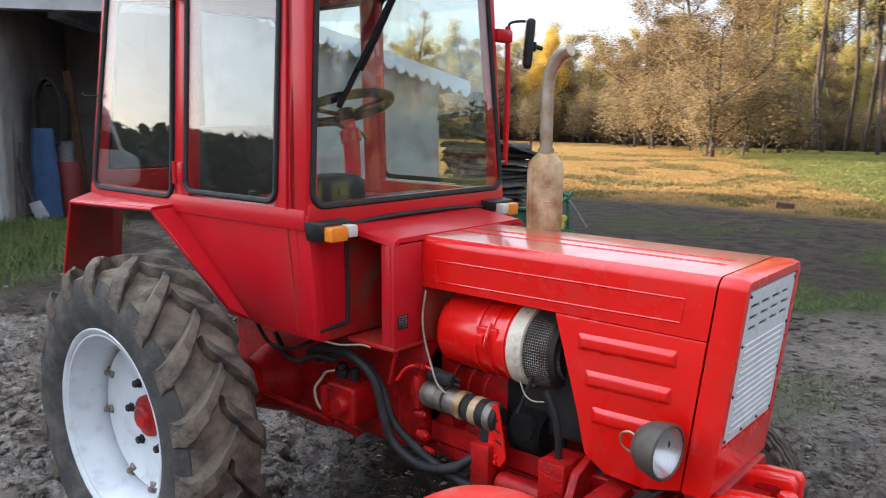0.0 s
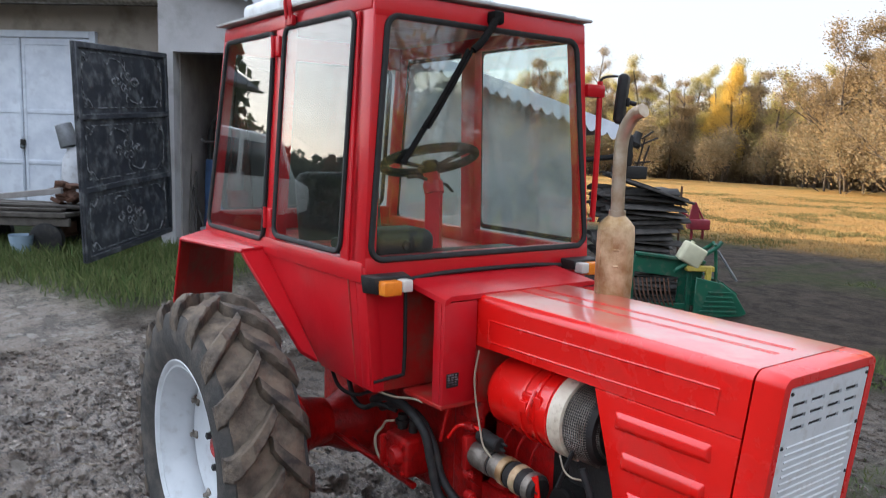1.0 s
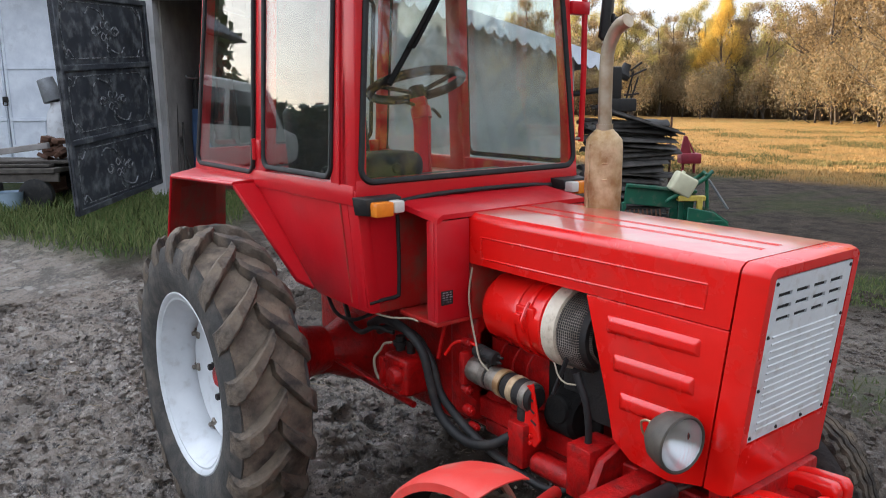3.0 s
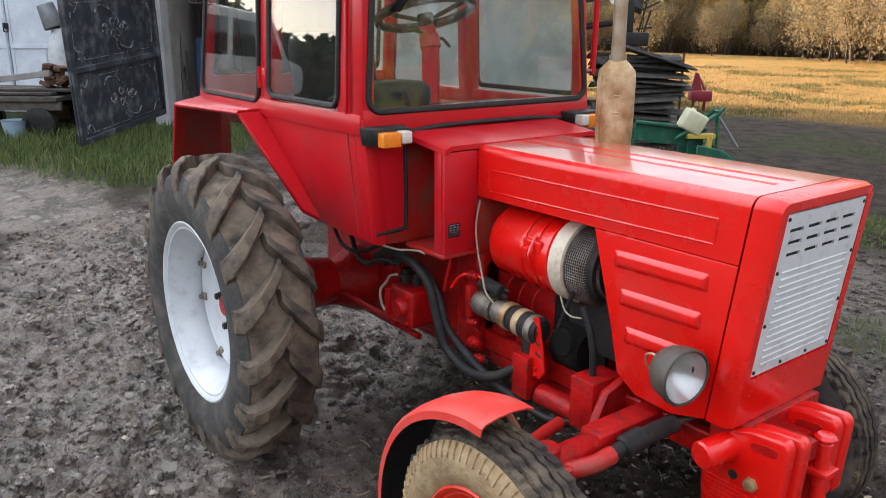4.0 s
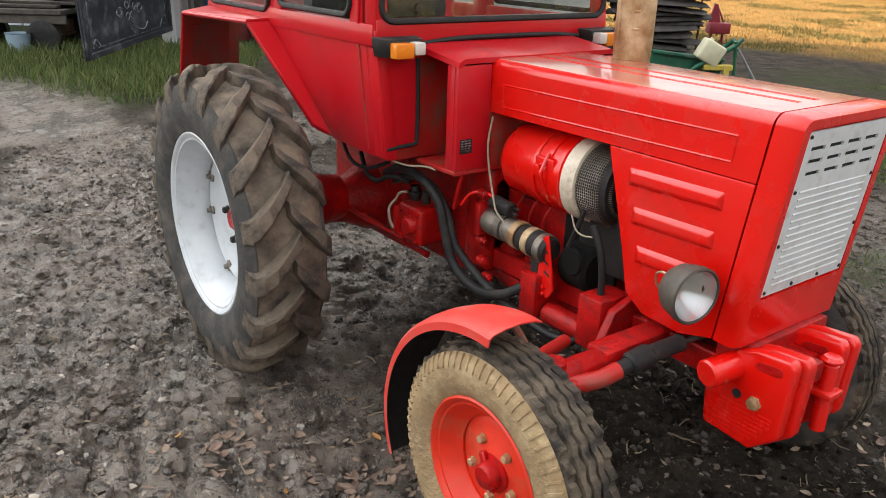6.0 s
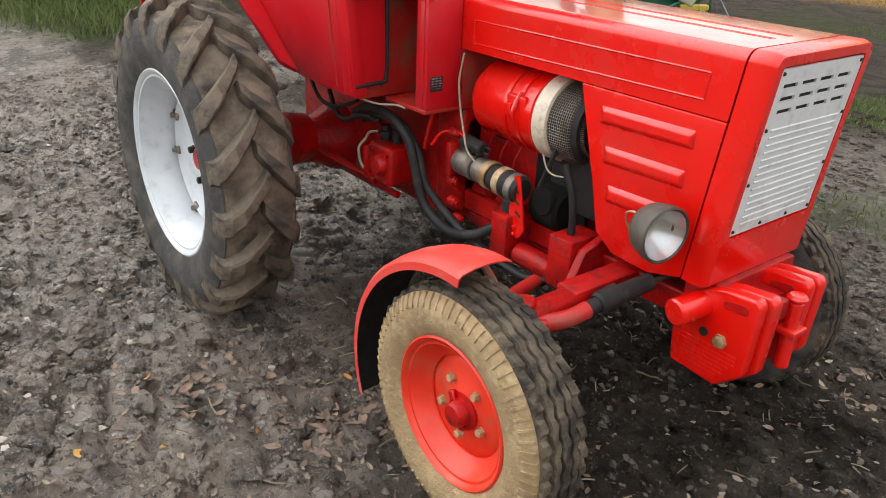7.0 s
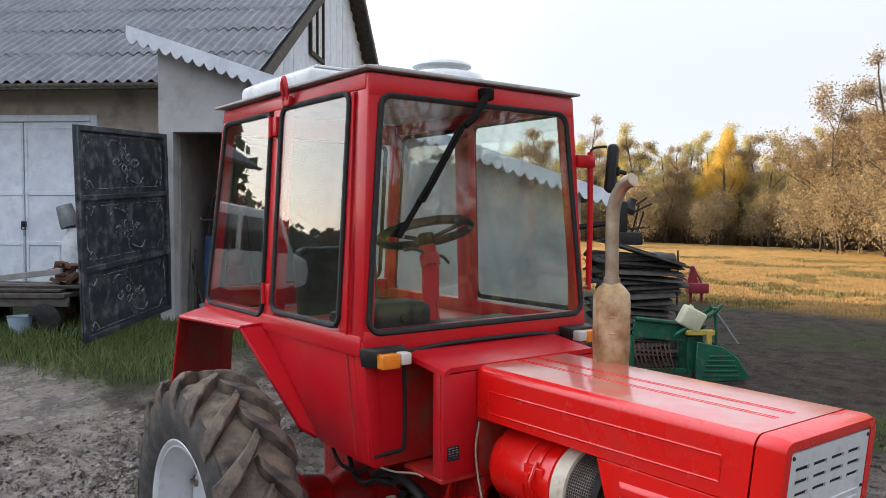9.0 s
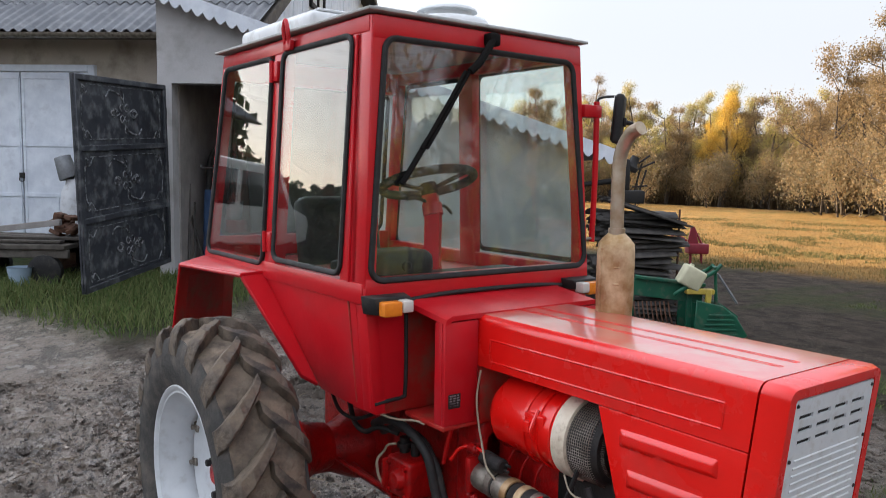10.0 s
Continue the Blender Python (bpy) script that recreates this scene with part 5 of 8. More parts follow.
rod(bm, (EX, EY, 1.628), (EX, EY, 1.652), 0.031, 16)
part("pipe", bm, PIPE, exhaust, "heat-stained bent pipe")
bm = BM()
for q in (0.5, 2.8):
    m = pose(EX, EY, 0, 0, 0, 35)
    tube(bm, [m @ Vector((0.0, -0.0505, 1.45 + 0.06 * (q > 1))), m @ Vector((0.02, -0.0495, 1.45 + 0.06 * (q > 1)))], 0.004, 6, False)
tube(bm, [pose(EX, EY, 0, 0, 0, 35) @ Vector((0.0695 * math.cos(math.pi * 1.25), 0.0505 * math.sin(math.pi * 1.25), z)) for z in (1.33, 1.45, 1.58)], 0.004, 6)
part("weld_seam", bm, RUSTY, exhaust)

# scuttle between cab and bonnet
CAB_F = 0.662
bm = BM()
sect = [(-0.39, 1.318), (-0.385, 1.336), (-0.36, 1.348), (0.36, 1.348), (0.385, 1.336), (0.39, 1.318), (0.375, 1.318), (0.36, 1.330), (-0.36, 1.330), (-0.375, 1.318)]
solid(bm, [(CAB_F - 0.02, y, z + 0.035) for y, z in sect], [(0.905, y, z) for y, z in sect])
scuttle = part("scuttle_top", bm, RED_CAB, tractor, "red scuttle top with rounded edges", sharp=40)
for s in (-1, 1):
    bm = BM()
    y0, y1 = sorted((s * 0.388, s * (HW + 0.003)))
    box(bm, 0.883, 0.903, y0, y1, 0.955, 1.325, 0.004)
    box(bm, 0.84, 0.883, min(s * 0.388, s * 0.370), max(s * 0.388, s * 0.370), 0.955, 1.322, 0.003)
    part("scuttle_post", bm, RED_CAB, tractor)
bm = BM()
box(bm, 0.66, 0.90, -0.39, 0.39, 0.938, 0.955, 0.004)
part("scuttle_shelf", bm, RED_DULL, tractor)
bm = BM()
box(bm, 0.60, 0.640, -0.50, 0.50, 0.95, 1.36, 0.004)
box(bm, 0.68, 0.90, -0.225, 0.225, 0.94, 1.30, 0.01)
part("bulkhead", bm, RED_DULL, tractor)
# data plate with unreadable lines
bm = BM()
box(bm, 0.903, 0.9055, -0.372, -0.318, 1.018, 1.070, 0.001, 1)
plate = part("data_plate", bm, DARK_METAL, tractor, "small black data plate with worn markings")
for k in range(5):
    bm = BM()
    for j in range(3):
        w = (0.008, 0.013, 0.010)[(j + k) % 3]
        box(bm, 0.9056, 0.9062, -0.367 + j * 0.016, -0.367 + j * 0.016 + w, 1.026 + k * 0.009, 1.030 + k * 0.009)
    part("marking", bm, SILVER, plate)

# cab
cab = new("cab")
cab.parent = tractor
cab["label"] = "boxy red steel cab with large windows"
BELT, CAB_TOP, CAB_B = 1.425, 2.395, -0.93


def cab_y(z):
    return 0.572 - 0.050 * (z - BELT)


def cab_fx(z):
    return 0.664 - 0.042 * (z - BELT)


def cab_bx(z):
    return CAB_B + 0.165 * (z - BELT)


def post(x0, x1, s, z0, z1, depth=0.05, fx0=None):
    """An upright on the cab's side, between two functions of the height."""
    lo = [(x0(z0), s * cab_y(z0), z0), (x1(z0), s * cab_y(z0), z0), (x1(z0), s * (cab_y(z0) - depth), z0), (x0(z0), s * (cab_y(z0) - depth), z0)]
    hi = [(x0(z1), s * cab_y(z1), z1), (x1(z1), s * cab_y(z1), z1), (x1(z1), s * (cab_y(z1) - depth), z1), (x0(z1), s * (cab_y(z1) - depth), z1)]
    return lo, hi


for s in (-1, 1):
    for nm, x0, x1 in (("front_post", lambda z: cab_fx(z) - (0.095 if s < 0 else 0.045), cab_fx),
                       ("door_post", lambda z: -0.192 + 0.02 * (z - BELT), lambda z: -0.082 + 0.02 * (z - BELT)),
                       ("rear_post", cab_bx, lambda z: cab_bx(z) + 0.055)):
        bm = BM()
        lo, hi = post(x0, x1, s, BELT - 0.03 if nm != "front_post" else 0.965, CAB_TOP)
        if nm == "front_post":
            lo = [(0.565 if s < 0 else 0.615, s * 0.53, 0.965), (0.672, s * 0.53, 0.965), (0.672, s * 0.48, 0.965), (0.565 if s < 0 else 0.615, s * 0.48, 0.965)]
            mid_lo, mid_hi = post(x0, x1, s, BELT, CAB_TOP)
            solid(bm, lo, mid_lo, 0.004, 2)
            solid(bm, mid_lo, mid_hi, 0.006, 2)
        else:
            solid(bm, lo, hi, 0.006, 2)
        part(nm, bm, RED_CAB, cab)
    for nm, z0, z1 in (("belt_rail", BELT - 0.055, BELT + 0.018), ("top_rail", 2.335, CAB_TOP)):
        bm = BM()
        pts = [(cab_bx(z0) + 0.01, s * (cab_y(z0) + 0.004), z0), (cab_fx(z0) - 0.012, s * (cab_y(z0) + 0.004), z0), (cab_fx(z0) - 0.012, s * (cab_y(z0) - 0.046), z0), (cab_bx(z0) + 0.01, s * (cab_y(z0) - 0.046), z0)]
        pts1 = [(cab_bx(z1) + 0.01, s * (cab_y(z1) + 0.004), z1), (cab_fx(z1) - 0.012, s * (cab_y(z1) + 0.004), z1), (cab_fx(z1) - 0.012, s * (cab_y(z1) - 0.046), z1), (cab_bx(z1) + 0.01, s * (cab_y(z1) - 0.046), z1)]
        solid(bm, pts, pts1, 0.005, 2)
        part(nm, bm, RED_CAB, cab)
    # a door seam groove along the door's front edge
    bm = BM()
    tube(bm, [(0.555 if s < 0 else 0.625, s * (cab_y(1.44) + 0.004), 1.44), (0.535 if s < 0 else 0.600, s * (cab_y(2.33) + 0.004), 2.33)], 0.006, 6, False)
    part("door_edge", bm, RED_CAB, cab)

# front and back cross rails
for nm, z0, z1, fx in (("front_sill", BELT - 0.06, 1.462, cab_fx), ("front_header", 2.312, CAB_TOP, cab_fx)):
    bm = BM()
    w0, w1 = cab_y(z0) - 0.004, cab_y(z1) - 0.004
    solid(bm, [(fx(z0) + 0.003, -w0, z0), (fx(z0) + 0.003, w0, z0), (fx(z0) - 0.045, w0, z0), (fx(z0) - 0.045, -w0, z0)],
          [(fx(z1) + 0.003, -w1, z1), (fx(z1) + 0.003, w1, z1), (fx(z1) - 0.045, w1, z1), (fx(z1) - 0.045, -w1, z1)], 0.005, 2)
    part(nm, bm, RED_CAB, cab)
for nm, z0, z1 in (("rear_sill", 1.39, 1.50), ("rear_header", 2.28, CAB_TOP)):
    bm = BM()
    w0, w1 = cab_y(z0) - 0.002, cab_y(z1) - 0.002
    solid(bm, [(cab_bx(z0), -w0, z0), (cab_bx(z0), w0, z0), (cab_bx(z0) + 0.04, w0, z0), (cab_bx(z0) + 0.04, -w0, z0)],
          [(cab_bx(z1), -w1, z1), (cab_bx(z1), w1, z1), (cab_bx(z1) + 0.04, w1, z1), (cab_bx(z1) + 0.04, -w1, z1)], 0.004, 1)
    part(nm, bm, RED_CAB, cab)


def round_rect(x0, x1, z0, z1, r, n=6):
    """Corner-rounded outline through four corners given as (x, z) functions of the height."""
    pts = []
    for cx, cz, a0 in ((x1(z1) - r, z1 - r, 0), (x0(z1) + r, z1 - r, 90), (x0(z0) + r, z0 + r, 180), (x1(z0) - r, z0 + r, 270)):
        for k in range(n + 1):
            a = radians(a0 + 90 * k / n)
            pts.append((cx + r * math.cos(a), cz + r * math.sin(a)))
    return pts


def window(name, pts, place, seal=0.011, frame_w=0.0, label=""):
    """A pane with its rubber seal; place turns (u, z, lift) into a point."""
    bm = BM()
    lo = [bm.verts.new(place(u, z, -0.002)) for u, z in pts]
    hi = [bm.verts.new(place(u, z, 0.003)) for u, z in pts]
    bm.faces.new(lo[::-1])
    bm.faces.new(hi)
    for i in range(len(pts)):
        bm.faces.new((lo[i], lo[(i + 1) % len(pts)], hi[(i + 1) % len(pts)], hi[i]))
    bmesh.ops.recalc_face_normals(bm, faces=bm.faces[:])
    w = part(name, bm, GLASS, cab, label, sharp=20)
    w.visible_shadow = False
    bm = BM()
    loop = [Vector(place(u, z, 0.004)) for u, z in pts]
    n = len(loop)
    rings = []
    for i in range(n):
        d = (loop[(i + 1) % n] - loop[i - 1]).normalized()
        out = (Vector(place(pts[i][0], pts[i][1], 0.1)) - Vector(place(pts[i][0], pts[i][1], 0))).normalized()
        inn = d.cross(out).normalized()
        rings.append([bm.verts.new(loop[i] + out * b + inn * a) for a, b in ((-seal, -0.006), (-seal, 0.004), (-seal * 0.4, 0.009), (seal * 0.5, 0.009), (seal, 0.003), (seal, -0.006))])
    for i in range(n):
        a, b = rings[i], rings[(i + 1) % n]
        for k in range(6):
            bm.faces.new((a[k], a[(k + 1) % 6], b[(k + 1) % 6], b[k]))
    bmesh.ops.recalc_face_normals(bm, faces=bm.faces[:])
    part("window_seal", bm, SEAL, w, "black rubber seal")
    return w


for s in (-1, 1):
    def on_side(u, z, lift, s=s):
        return (u, s * (cab_y(z) + lift), z)
    window("door_window", round_rect(lambda z: -0.098 + 0.02 * (z - BELT), lambda z: (0.49 if s < 0 else 0.595) + (0.012 if s < 0 else -0.03) * (z - BELT), 1.462, 2.335, 0.045), on_side, label="door glass in a rubber seal")
    window("rear_side_window", round_rect(lambda z: cab_bx(z) + 0.05, lambda z: -0.205 + 0.02 * (z - BELT), 1.43, 2.325, 0.045), on_side, label="rear side glass in a rubber seal")


def on_front(u, z, lift):
    return (cab_fx(z) + lift, u, z)


def on_back(u, z, lift):
    return (cab_bx(z) - lift, u, z)


window("windscreen", round_rect(lambda z: -0.545 + 0.080 * (z - 1.453), lambda z: 0.545 - 0.080 * (z - 1.453), 1.453, 2.318, 0.05), on_front, label="single flat windscreen")
window("rear_window", round_rect(lambda z: -0.49 + 0.04 * (z - BELT), lambda z: 0.49 - 0.04 * (z - BELT), 1.50, 2.285, 0.05), on_back, label="flat rear window")

# infill between window and posts
for s in (-1, 1):
    bm = BM()
    for x0, x1, z0, z1 in ((0.485 if s < 0 else 0.590, 0.60, 1.44, 2.34),):
        x1 = max(x1, x0 + 0.06)
        lo = [(x0, s * cab_y(z0), z0), (x1, s * cab_y(z0), z0), (x1, s * (cab_y(z0) - 0.03), z0), (x0, s * (cab_y(z0) - 0.03), z0)]
        hi = [(x0 + 0.01, s * (cab_y(z1)), z1), (x1 - 0.04, s * cab_y(z1), z1), (x1 - 0.04, s * (cab_y(z1) - 0.03), z1), (x0 + 0.01, s * (cab_y(z1) - 0.03), z1)]
        solid(bm, lo, hi, 0.003, 1)
    part("door_frame", bm, RED_CAB, cab)
    bm = BM()
    lo = [(cab_fx(1.45) + 0.001, s * 0.535, 1.45), (cab_fx(1.45) + 0.001, s * (cab_y(1.45) - 0.003), 1.45), (cab_fx(1.45) - 0.05, s * (cab_y(1.45) - 0.003), 1.45), (cab_fx(1.45) - 0.05, s * 0.535, 1.45)]
    hi = [(cab_fx(2.35) + 0.001, s * 0.462, 2.35), (cab_fx(2.35) + 0.001, s * (cab_y(2.35) - 0.003), 2.35), (cab_fx(2.35) - 0.05, s * (cab_y(2.35) - 0.003), 2.35), (cab_fx(2.35) - 0.05, s * 0.462, 2.35)]
    solid(bm, lo, hi, 0.004, 1)
    part("screen_post", bm, RED_CAB, cab)

# roof
bm = BM()
outline = [(-0.80, -0.56), (0.645, -0.548), (0.645, 0.548), (-0.80, 0.56)]
solid(bm, [(x, y, 2.404) for x, y in outline], [(x, y, 2.416) for x, y in outline], 0.004, 2)
slab_z(bm, [(-0.76, -0.50), (0.60, -0.50), (0.60, 0.50), (-0.76, 0.50)], 2.416, 2.430, 0.006, 2)
roof = part("cab_roof", bm, ROOF_GREY, cab, "pale flat cab roof with a turned-down edge")
bm = BM()
box(bm, -0.74, 0.02, -0.45, 0.36, 2.428, 2.515, 0.03, 3)
box(bm, -0.70, 0.0, -0.41, 0.32, 2.515, 2.530, 0.01, 2)
part("roof_box", bm, WHITE_PLASTIC, roof, "white plastic roof housing")
bm = BM()
lathe(bm, [(0.0, 0.10), (0.10, 0.098), (0.125, 0.088), (0.13, 0.080), (0.105, 0.076), (0.105, 0.062), (0.17, 0.050), (0.19, 0.03), (0.195, 0.0)], 32, pose(0.28, 0.06, 2.43) @ Matrix.Diagonal((1, 1, 1.2, 1)))
part("roof_vent", bm, WHITE_PLASTIC, roof, "round white roof ventilator")
bm = BM()
tube(bm, [(-0.015, -0.552, 2.36), (-0.015, -0.560, 2.42), (0.003, -0.560, 2.455), (0.022, -0.560, 2.42), (0.022, -0.552, 2.36)], 0.009, 8)
box(bm, -0.03, 0.037, -0.556, -0.535, 2.335, 2.375, 0.004)
part("lifting_eye", bm, RED_CAB, cab)

# door hinges on the middle post
for z in (1.535, 2.262):
    bm = BM()
    box(bm, -0.160, -0.100, -cab_y(z) - 0.020, -cab_y(z) + 0.004, z - 0.042, z + 0.042, 0.005)
    rod(bm, (-0.150, -cab_y(z) - 0.022, z - 0.045), (-0.150, -cab_y(z) - 0.022, z + 0.045), 0.010, 10)
    part("hinge", bm, RED_CAB, cab)
bm = BM()
tube(bm, [(cab_bx(1.85) + 0.01, -cab_y(1.85), 1.85), (cab_bx(1.85) - 0.01, -cab_y(1.85) - 0.05, 1.85), (cab_bx(1.85) - 0.02, -cab_y(1.85) - 0.055, 1.865)], 0.005, 6)
part("window_hook", bm, DARK_METAL, cab)

# lower cab sides and fenders
for s in (-1, 1):
    bm = BM()
    zt = BELT - 0.03
    out = [(-0.215, zt, 0.572), (0.60, zt, 0.572), (0.60, 0.962, 0.530), (0.27, 0.966, 0.530), (0.225, 0.995, 0.533)]
    solid(bm, [(x, s * y, z) for x, z, y in out], [(x, s * (y - 0.02), z) for x, z, y in out], 0.004, 2)
    part("lower_side", bm, RED_CAB, cab, "flat red lower cab side")
    bm = BM()
    tube(bm, [(0.552, s * 0.5725, BELT - 0.05), (0.552, s * 0.532, 0.985)], 0.004, 6, False)
    part("panel_seam", bm, RED_DULL, cab)
    # lower front corner beside the scuttle
    bm = BM()
    pts = [(s * 0.535, 0.985), (s * 0.39, 1.00), (s * 0.385, 1.36), (s * 0.565, 1.38)]
    solid(bm, [(0.640, y, z) for y, z in pts], [(0.663, y, z) for y, z in pts], 0.003, 1)
    part("corner_panel", bm, RED_CAB, cab)
    bm = BM()
    tube(bm, [(0.668, s * 0.395, 1.325), (0.668, s * 0.392, 1.16), (0.668, s * 0.395, 1.03), (0.668, s * 0.405, 1.012), (0.668, s * 0.46, 1.008), (0.668, s * 0.528, 1.003)], 0.0075, 8)
    part("rubber_strip", bm, SEAL, cab, "black rubber edging")

    f = new("rear_fender")
    f.parent = tractor
    f["label"] = "angular red fender over the rear wheel"
    # top plate
    bm = BM()
    top = [(-0.20, 0.565), (-0.165, 0.69), (-0.675, 0.785), (-0.96, 0.56)]
    solid(bm, [(x, s * y, 1.378) for x, y in top], [(x, s * y, 1.400) for x, y in top], 0.005, 2)
    part("top_plate", bm, RED_CAB, f)
    # slanting front plate, narrowing downwards
    bm = BM()
    quad = [(-0.200, 0.566, 1.388), (-0.160, 0.690, 1.388), (0.200, 0.585, 1.018), (0.255, 0.535, 0.985)]
    solid(bm, [(x, s * y, z) for x, y, z in quad], [(x - 0.016, s * y, z - 0.014) for x, y, z in quad], 0.003, 1)
    part("front_plate", bm, RED_CAB, f)
    # rear plate, falling behind the wheel
    bm = BM()
    quad = [(-0.672, 0.785, 1.39), (-0.96, 0.40, 1.39), (-1.02, 0.40, 1.0), (-0.80, 0.785, 1.02)]
    solid(bm, [(x, s * y, z) for x, y, z in quad], [(x - 0.012, s * y, z) for x, y, z in quad], 0.003, 1)
    part("rear_plate", bm, RED_DULL, f)
    bm = BM()
    tube(bm, [(-0.163, s * 0.69, 1.389), (-0.675, s * 0.785, 1.389), (-0.802, s * 0.785, 1.02)], 0.007, 8, False)
    part("edge_bead", bm, RED_CAB, f)

# indicators
def indicator(s):
    h = new("indicator_lamp")
    h.parent = tractor
    h["label"] = "wedge-shaped amber and clear indicator lamp"
    h.matrix_basis = pose(0.672, s * 0.502, 1.372)
    bm = BM()
    solid(bm, [(-0.01, -s * -0.085, 0.033), (-0.01, s * -0.10, 0.033), (-0.01, s * -0.09, -0.012), (-0.01, s * 0.075, -0.034)],
          [(0.052, s * 0.065, 0.028), (0.060, s * -0.085, 0.028), (0.060, s * -0.075, -0.012), (0.052, s * 0.050, -0.034)], 0.004, 2)
    part("housing", bm, RUBBER_PLAIN, h, "black housing")
    bm = BM()
    box(bm, 0.052, 0.096, *sorted((s * 0.048, s * -0.027)), -0.034, 0.018, 0.006)
    part("amber_lens", bm, AMBER, h, "amber lens")
    bm = BM()
    box(bm, 0.052, 0.100, *sorted((s * -0.028, s * -0.072)), -0.024, 0.020, 0.007)
    part("clear_lens", bm, CLEAR_LENS, h, "milky clear lens")


indicator(-1)
indicator(1)
bm = BM()
tube(bm, [(CAB_F + 0.012, -0.42, 1.372), (CAB_F + 0.012, -0.20, 1.388), (CAB_F + 0.012, 0.2, 1.388), (CAB_F + 0.012, 0.40, 1.376)], 0.009, 8)
part("scuttle_seal", bm, SEAL, tractor, "black rubber strip under the windscreen")

# wiper
wiper = new("wiper")
wiper.parent = tractor
wiper["label"] = "black windscreen wiper hanging from the header"
bm = BM()
P = [(cab_fx(2.36) + 0.035, 0.005, 2.362), (cab_fx(2.27) + 0.05, -0.075, 2.268), (cab_fx(2.24) + 0.045, -0.12, 2.225)]
tube(bm, P, 0.015, 8)
box(bm, P[0][0] - 0.04, P[0][0] + 0.014, -0.020, 0.032, 2.335, 2.385, 0.010)
for e in (0.0, 0.024):
    tube(bm, [(cab_fx(2.24) + 0.04, -0.115 - e, 2.235 - e * 0.4), (cab_fx(2.05) + 0.035, -0.235 - e, 2.05 - e * 0.4), (cab_fx(1.93) + 0.03, -0.315 - e, 1.93)], 0.0075, 6)
part("arm", bm, MATT_BLACK, wiper)
bm = BM()
tube(bm, [(cab_fx(2.20) + 0.020, -0.135, 2.20), (cab_fx(2.0) + 0.020, -0.275, 2.0), (cab_fx(1.80) + 0.020, -0.42, 1.80)], 0.011, 6)
part("blade", bm, MATT_BLACK, wiper)

# mirror on the far front post
mirror = new("wing_mirror")
mirror.parent = tractor
mirror["label"] = "black rear-view mirror on a red bracket"
bm = BM()
box(bm, 0.600, 0.650, 0.535, 0.645, 2.095, 2.150, 0.006)
tube(bm, [(0.635, 0.625, 2.165), (0.637, 0.627, 1.85), (0.635, 0.622, 1.55)], 0.013, 10)
part("bracket", bm, RED_CAB, mirror, "red tube bracket")
bm = BM()
tube(bm, [(0.635, 0.622, 1.565), (0.645, 0.56, 1.562)], 0.007, 8, False)
part("stay", bm, STEEL, mirror)
bm = BM()
tube(bm, [(0.636, 0.626, 2.15), (0.640, 0.632, 2.178), (0.665, 0.655, 2.188), (0.695, 0.685, 2.186), (0.704, 0.692, 2.16)], 0.006, 8)
part("arm", bm, DARK_METAL, mirror)
bm = BM()
MIRROR_AT = pose(0.706, 0.692, 2.090, 0, 4, 35)
box(bm, -0.020, 0.020, -0.060, 0.060, -0.108, 0.108, 0.016, 3, MIRROR_AT)
box(bm, 0.018, 0.034, -0.020, 0.020, -0.030, 0.010, 0.006, 2, MIRROR_AT)
rod(bm, MIRROR_AT @ Vector((0.03, 0, -0.01)), MIRROR_AT @ Vector((0.06, 0.01, -0.015)), 0.010, 10)
head = part("head", bm, RUBBER_PLAIN, mirror)
bm = BM()
box(bm, -0.0245, -0.0205, -0.050, 0.050, -0.096, 0.096, 0.001, 1, MIRROR_AT)
part("glass", bm, MIRROR, mirror, "mirror glass")

# driver's place
drive = new("steering_gear")
drive.parent = tractor
drive["label"] = "black steering wheel on a slanting red column"
SW = Matrix.Translation((0.20, 0.03, 1.80)) @ pose(0, 0, 0, 0, -18, 0)
bm = BM()
lathe(bm, [(0.205 + 0.020 * math.cos(a), 0.020 * math.sin(a)) for a in (2 * math.pi * k / 10 for k in range(11))], 40, SW, cap=False)
for k in range(3):
    q = 2 * math.pi * k / 3 + 0.5
    tube(bm, [SW @ Vector((0.03 * math.cos(q), 0.03 * math.sin(q), -0.03)), SW @ Vector((0.2 * math.cos(q), 0.2 * math.sin(q), 0))], 0.010, 6, False)
lathe(bm, [(0.0, 0.0), (0.035, -0.005), (0.04, -0.02), (0.035, -0.06), (0.0, -0.06)], 20, SW)
part("steering_wheel", bm, MATT_BLACK, drive, "black steering wheel")
bm = BM()
tube(bm, [SW @ Vector((0, 0, -0.06)), SW @ Vector((0, 0, -0.14)), (0.30, -0.01, 1.45), (0.36, 0, 1.20)], 0.046, 4, False)
rod(bm, SW @ Vector((0, 0, -0.10)), SW @ Vector((0, 0, -0.15)), 0.045, 14)
part("column", bm, RED_CAB, drive, "slanting red steering column")
bm = BM()
tube(bm, [SW @ Vector((0, -0.02, -0.09)), SW @ Vector((0.03, -0.1, -0.08)), SW @ Vector((0.05, -0.16, -0.09))], 0.008, 6)
tube(bm, [SW @ Vector((0, 0.02, -0.12)), SW @ Vector((-0.03, 0.09, -0.10)), SW @ Vector((-0.05, 0.14, -0.13))], 0.007, 6)
part("control_lever", bm, DARK_METAL, drive)
bm = BM()
box(bm, -0.48, 0.0, -0.24, 0.24, 1.16, 1.27, 0.045, 4)
seat = part("seat", bm, RUBBER_PLAIN, tractor, "black vinyl driver's seat")
bm = BM()
box(bm, -0.07, 0.06, -0.23, 0.23, -0.05, 0.46, 0.05, 4, pose(-0.50, 0, 1.26, 0, -10, 0))
